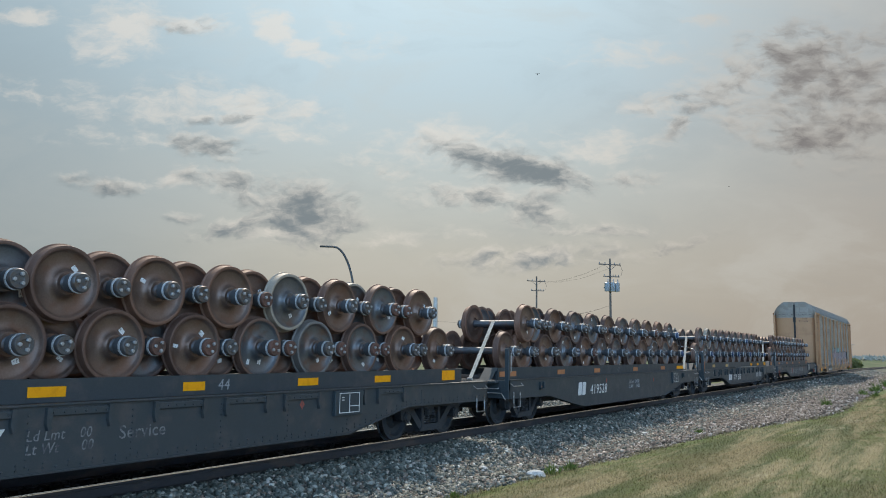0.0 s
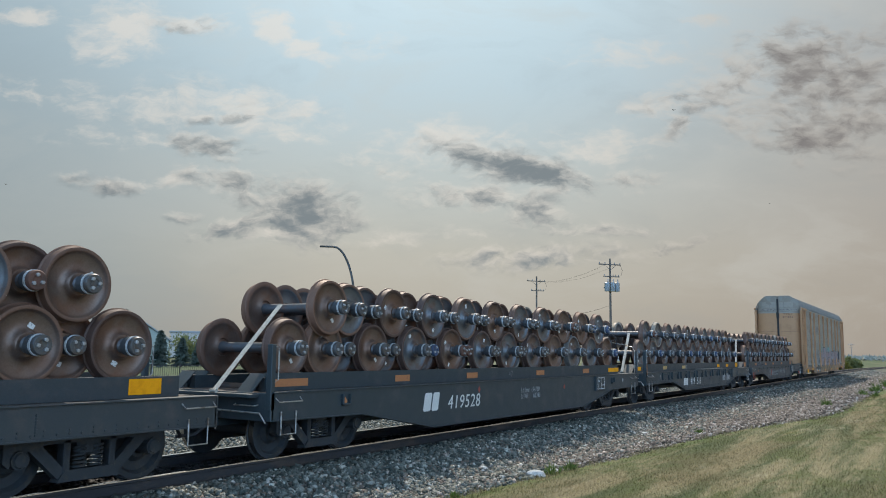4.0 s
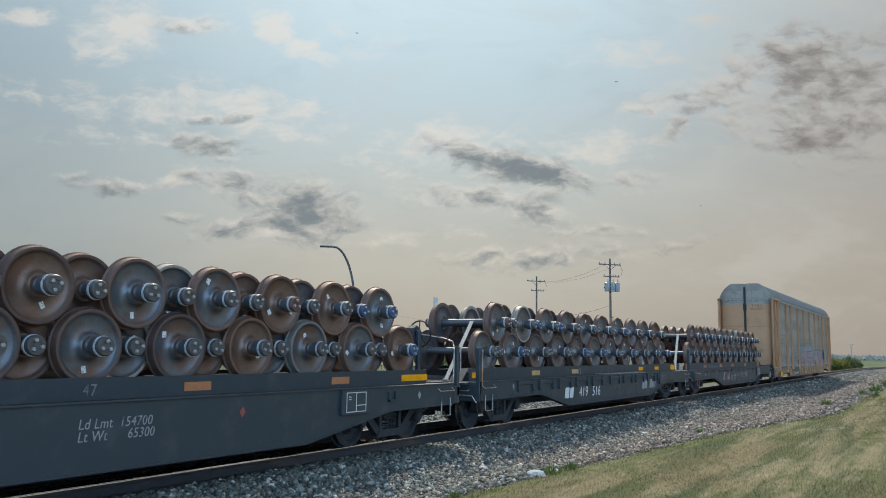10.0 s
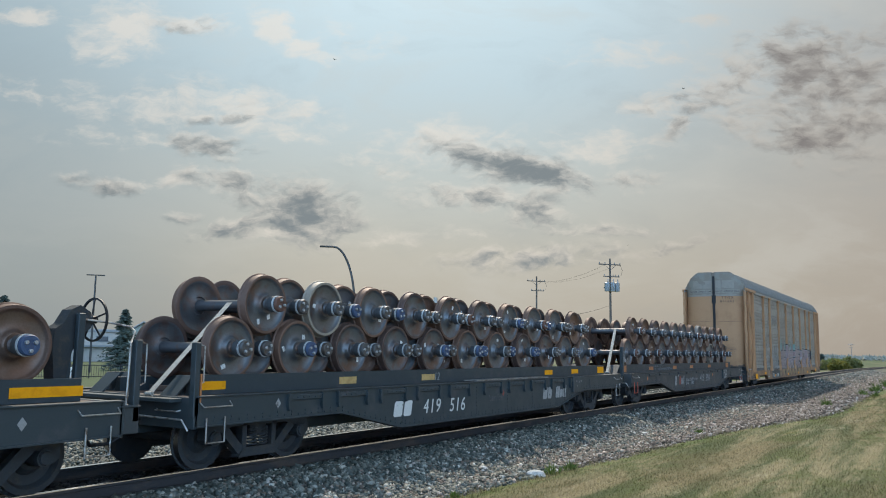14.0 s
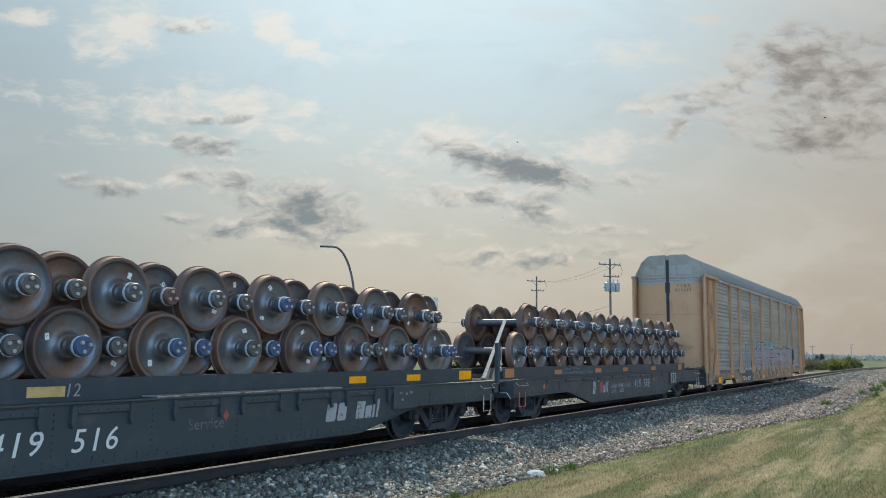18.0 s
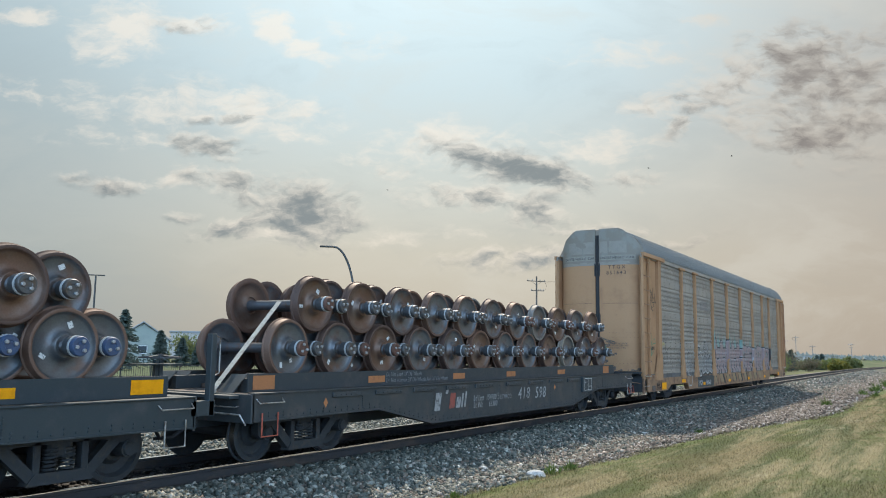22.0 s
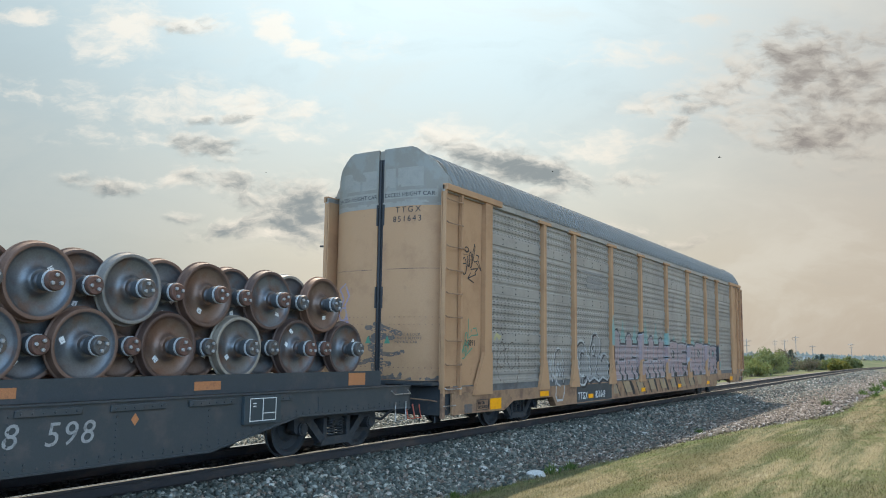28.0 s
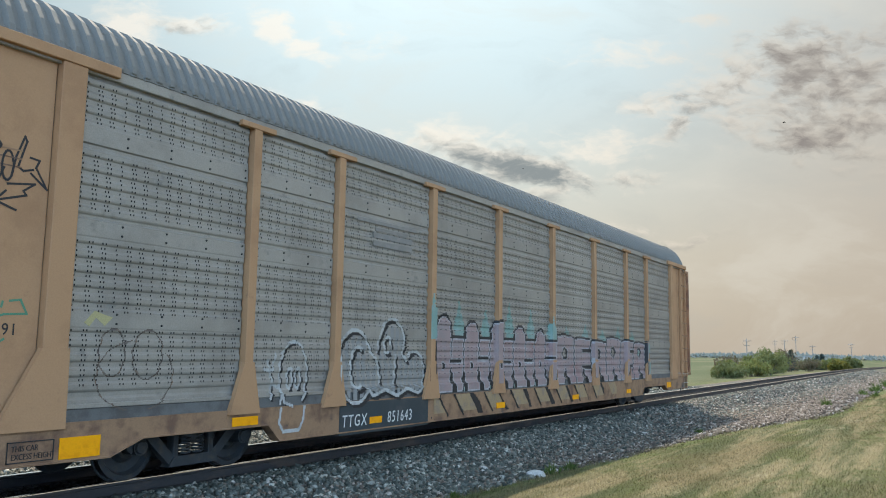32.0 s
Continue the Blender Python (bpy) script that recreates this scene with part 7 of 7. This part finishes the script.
def scatter(name, mat, label, category, shapes, spots):
    """Joins many small deformed solids into one mesh."""
    V, F, k = [], [], 0
    for (v, f), (p, s, e) in zip(shapes, spots):
        r = np.array(e.to_matrix())
        V.append((v * np.array(s)) @ r.T + np.array(p))
        F.append(f + k)
        k += len(v)
    V, F = np.concatenate(V), np.concatenate(F)
    d = bpy.data.meshes.new(name)
    d.vertices.add(len(V))
    d.vertices.foreach_set("co", V.ravel())
    d.loops.add(len(F) * 3)
    d.loops.foreach_set("vertex_index", F.ravel())
    d.polygons.add(len(F))
    d.polygons.foreach_set("loop_start", np.arange(0, len(F) * 3, 3))
    d.update(calc_edges=True)
    d.materials.append(mat)
    return tagged(new(name, d), label, category, kind="stuff")


def island_material(name, stops, rough=0.9, fine=0.3):
    m = bpy.data.materials.new(name)
    m.use_nodes = True
    N = Nodes(m.node_tree)
    b = m.node_tree.nodes["Principled BSDF"]
    g = m.node_tree.nodes.new("ShaderNodeNewGeometry").outputs["Random Per Island"]
    at = m.node_tree.nodes.new("ShaderNodeTexCoord").outputs["Object"]
    c = N.ramp(g, *stops)
    if fine:
        c = N.mix(1.0, c, N.ramp(N.noise(at, 55.0, 3.0), (0.3, grey(1 - fine)), (0.7, grey(1 + fine * 0.4))), "MULTIPLY")
    N.put(b, "Base Color", c)
    b.inputs["Roughness"].default_value = rough
    b.inputs["Specular IOR Level"].default_value = 0.25
    return m


def crushed_stones(rng, count):
    """Sharp-edged broken stones: boxes with their corners knocked about."""
    kinds = []
    quads = ((0, 1, 3, 2), (4, 6, 7, 5), (0, 4, 5, 1), (2, 3, 7, 6), (0, 2, 6, 4), (1, 5, 7, 3))
    tris = np.array([t for q in quads for t in ((q[0], q[1], q[2]), (q[0], q[2], q[3]))])
    for i in range(count):
        v = [(x * rng.uniform(0.35, 1.0), y * rng.uniform(0.35, 1.0), z * rng.uniform(0.35, 1.0)) for x in (-1, 1) for y in (-1, 1) for z in (-1, 1)]
        kinds.append((np.array(v), tris))
    return kinds


def build_ballast():
    rng = random.Random(11)
    kinds = crushed_stones(rng, 24)
    grey_heap, sandy_heap, stain_shade_heap = ([], []), ([], []), ([], [])

    def drop(heap, x, y, size, z=None):
        heap[0].append(rng.choice(kinds))
        s = size * rng.uniform(0.6, 1.4)
        z = ground_z(x, y) if z is None else z
        heap[1].append(((x, y, z + s * 0.4), (s, s * rng.uniform(0.7, 1.2), s * rng.uniform(0.55, 0.95)), Euler((rng.uniform(-.9, .9), rng.uniform(-.9, .9), rng.uniform(0, 6.3)))))

    # shoulder between rail and lawn, dense near by and thinner far off
    x = 4.0
    while x < 125:
        step = 0.30
        top, low = TRACK - 0.95, lawn_edge(x) - 0.15
        density = 680 if x < 16 else 520 if x < 24 else 250 if x < 36 else 110 if x < 60 else 40
        size = 0.031 if x < 24 else 0.038 if x < 55 else 0.056
        for i in range(int((top - low) * step * density)):
            y = rng.uniform(low, top)
            near_lawn = (y - low) / (top - low)
            if near_lawn < 0.25 and rng.random() > near_lawn * 4:
                continue
            tan = rng.random() < max(0, 1.0 - near_lawn * 1.15) * (0.35 if x < 14 else 1.0) + (0.10 if x < 24 else 0.38)
            drop(sandy_heap if tan else grey_heap, x + rng.uniform(0, step), y, size * (0.85 if tan else 1.0) * rng.uniform(0.7, 1.3))
        x += step
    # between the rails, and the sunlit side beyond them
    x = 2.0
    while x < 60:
        # stained stones, their colour darkened further to paint the train's shade
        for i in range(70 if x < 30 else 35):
            drop(stain_shade_heap, x + rng.uniform(0, 0.5), TRACK + rng.uniform(-0.68, 0.68), 0.036, -0.215)
        for i in range(400 if x < 32 else 140):
            y = TRACK + 0.85 + 9.0 * rng.random() ** 1.8
            drop(grey_heap, x + rng.uniform(0, 0.5), y, 0.042, -0.215 if y < TRACK + 1.3 else None)
        x += 0.5
    mat = island_material("ballast stone", ((0.0, (0.038, 0.046, 0.040)), (0.4, (0.082, 0.095, 0.084)), (0.72, (0.145, 0.157, 0.138)), (0.92, (0.25, 0.25, 0.215)), (1.0, (0.50, 0.49, 0.43))), 0.65)
    scatter("ballast", mat, "grey crushed stone ballast beside the rails", "gravel", *grey_heap)
    mat = island_material("sandy pebble", ((0.0, (0.07, 0.058, 0.048)), (0.4, (0.16, 0.128, 0.102)), (0.8, (0.27, 0.215, 0.175)), (1.0, (0.52, 0.47, 0.42))), 0.8)
    scatter("gravel", mat, "sandy brown pebbles washed towards the lawn", "gravel", *sandy_heap)
    mat = island_material("stained stone darkened for shade", ((0.0, (0.018, 0.018, 0.02)), (1.0, (0.05, 0.048, 0.046))), 0.7)
    scatter("stained_ballast", mat, "stained ballast between the rails, coloured darker for the shade under the train", "gravel", *stain_shade_heap)


def build_grass():
    rng = random.Random(3)
    tri = (np.array([(-0.5, 0, 0), (0.5, 0, 0), (0.0, 0.25, 1.0)]), np.array([[0, 1, 2]]))
    shapes, spots = [], []
    x = 6.0
    while x < 46:
        step = 0.4
        hi = lawn_edge(x)
        lo = max(-0.5, hi - 7.0) if x > 20 else max(0.0, 0.04 * x)
        rate = 1000 if x < 14 else 560 if x < 22 else 260
        for i in range(int((hi - lo) * step * rate)):
            px, py = x + rng.uniform(0, step), rng.uniform(lo, hi + 0.12)
            tall = 0.032 * rng.uniform(0.5, 1.7)
            if hi - py < 0.35 and noise.noise((px * 0.8, 7.0, 0.0)) > -0.05:
                tall *= 2.0
            w = (0.007 if x < 22 else 0.013)
            shapes.append(tri)
            spots.append(((px, py, ground_z(px, py) - 0.004), (w, tall, tall), Euler((rng.uniform(-.5, .5), rng.uniform(-.5, .5), rng.uniform(0, 6.3)))))
        x += step
    mat = island_material("grass blades", ((0.0, grey(0.6)), (0.6, grey(1.1)), (0.85, grey(1.7)), (1.0, grey(2.6))), 0.8, 0.0)
    N = Nodes(mat.node_tree)
    leaf = mat.node_tree.nodes["Principled BSDF"]
    tint = leaf.inputs["Base Color"].links[0].from_socket
    at = mat.node_tree.nodes.new("ShaderNodeTexCoord").outputs["Object"]
    N.put(leaf, "Base Color", N.mix(1.0, grass_colour(N, at), tint, "MULTIPLY"))
    let_through(mat, 0.5)
    scatter("grass", mat, "short dry mown grass with green tufts", "grass", shapes, spots)


def build_tufts():
    tri = (np.array([(-0.5, 0, 0), (0.5, 0, 0), (0.0, 0.3, 1.0)]), np.array([[0, 1, 2]]))
    green_ = island_material("weed leaves", ((0.0, (0.05, 0.10, 0.025)), (0.6, (0.10, 0.16, 0.04)), (1.0, (0.17, 0.20, 0.07))), 0.8, 0.0)
    let_through(green_, 0.4)
    for k, (x, y, size) in enumerate(((36.2, 4.1, 0.42), (13.3, 5.95, 0.26), (13.9, 5.85, 0.22), (52, 3.3, 0.7), (47, 3.6, 0.45), (22, 5.6, 0.2), (45, 2.9, 0.35), (60, 3.2, 0.8), (10.4, 6.2, 0.14))):
        rng = random.Random(40 + k)
        shapes, spots = [], []
        for i in range(90):
            a, r = rng.uniform(0, 6.3), rng.uniform(0, 0.5) * size
            tall = size * rng.uniform(0.5, 1.0) * (1.1 - r / size)
            px, py = x + r * math.cos(a) * 1.5, y + r * math.sin(a)
            shapes.append(tri)
            spots.append(((px, py, ground_z(px, py)), (0.02 + 0.03 * size, tall, tall), Euler((rng.uniform(-.7, .7), rng.uniform(-.7, .7), rng.uniform(0, 6.3)))))
        ob = scatter("weed_tuft", green_, "green weed tuft growing at the gravel edge", "weed", shapes, spots)
        del ob["kind"]


build_ties()
build_ballast()
build_grass()
build_tufts()


# ---- motion ----
# place of the auto carrier's front end along the track, by seconds
SHIFT = ((0, 68.1), (1, 66.2), (2, 64.32), (3, 62.45), (3.5, 61.52), (5.5, 57.78), (6, 56.85), (7, 55.0), (8, 53.14), (9, 51.26), (10, 49.42), (11, 47.55), (12, 45.66), (13, 43.74), (14, 41.83),
         (14.5, 40.86), (16.5, 36.83), (17, 35.80), (18, 33.74), (19, 31.70), (20, 29.68), (21, 27.64), (22, 25.57), (23, 23.49), (24, 21.44), (25, 19.40), (25.5, 18.38), (27.5, 14.30),
         (28, 13.25), (29, 11.14), (29.5, 10.02), (30, 8.84), (30.5, 7.58), (31, 6.25), (31.5, 4.87), (32, 3.447))


def shift_at(t):
    """The same place between the rows, by a smooth curve through them."""
    for i in range(len(SHIFT) - 1):
        (a, sa), (b, sb) = SHIFT[i], SHIFT[i + 1]
        if t <= b:
            va = (sb - SHIFT[max(i - 1, 0)][1]) / (b - SHIFT[max(i - 1, 0)][0])
            j = min(i + 2, len(SHIFT) - 1)
            vb = (SHIFT[j][1] - sa) / (SHIFT[j][0] - a)
            h, u = b - a, (t - a) / (b - a)
            return (2 * u ** 3 - 3 * u ** 2 + 1) * sa + (u ** 3 - 2 * u ** 2 + u) * h * va + (-2 * u ** 3 + 3 * u ** 2) * sb + (u ** 3 - u ** 2) * h * vb
    return SHIFT[-1][1]


def motions():
    times = [t for t, s in SHIFT]
    places = {t: shift_at(t) for t in times}
    for car, x in CARS:
        walk(car, [(t, pose(places[t] + x, TRACK, 0.0025)) for t in times])
    for ob, index, m_ in LOADS:
        x = CARS[index][1]
        walk(ob, [(t, pose(places[t] + x, TRACK, 0.0025) @ m_) for t in times])
    turns = [i * 0.2 for i in range(161)]
    for w, x, r in ROLLING:
        walk(w, [(t, pose(x, 0, r, 0, math.degrees((shift_at(t) - SHIFT[0][1]) / r), 0)) for t in turns])
    for bird, rows in BIRDS:
        walk(bird, rows)


motions()
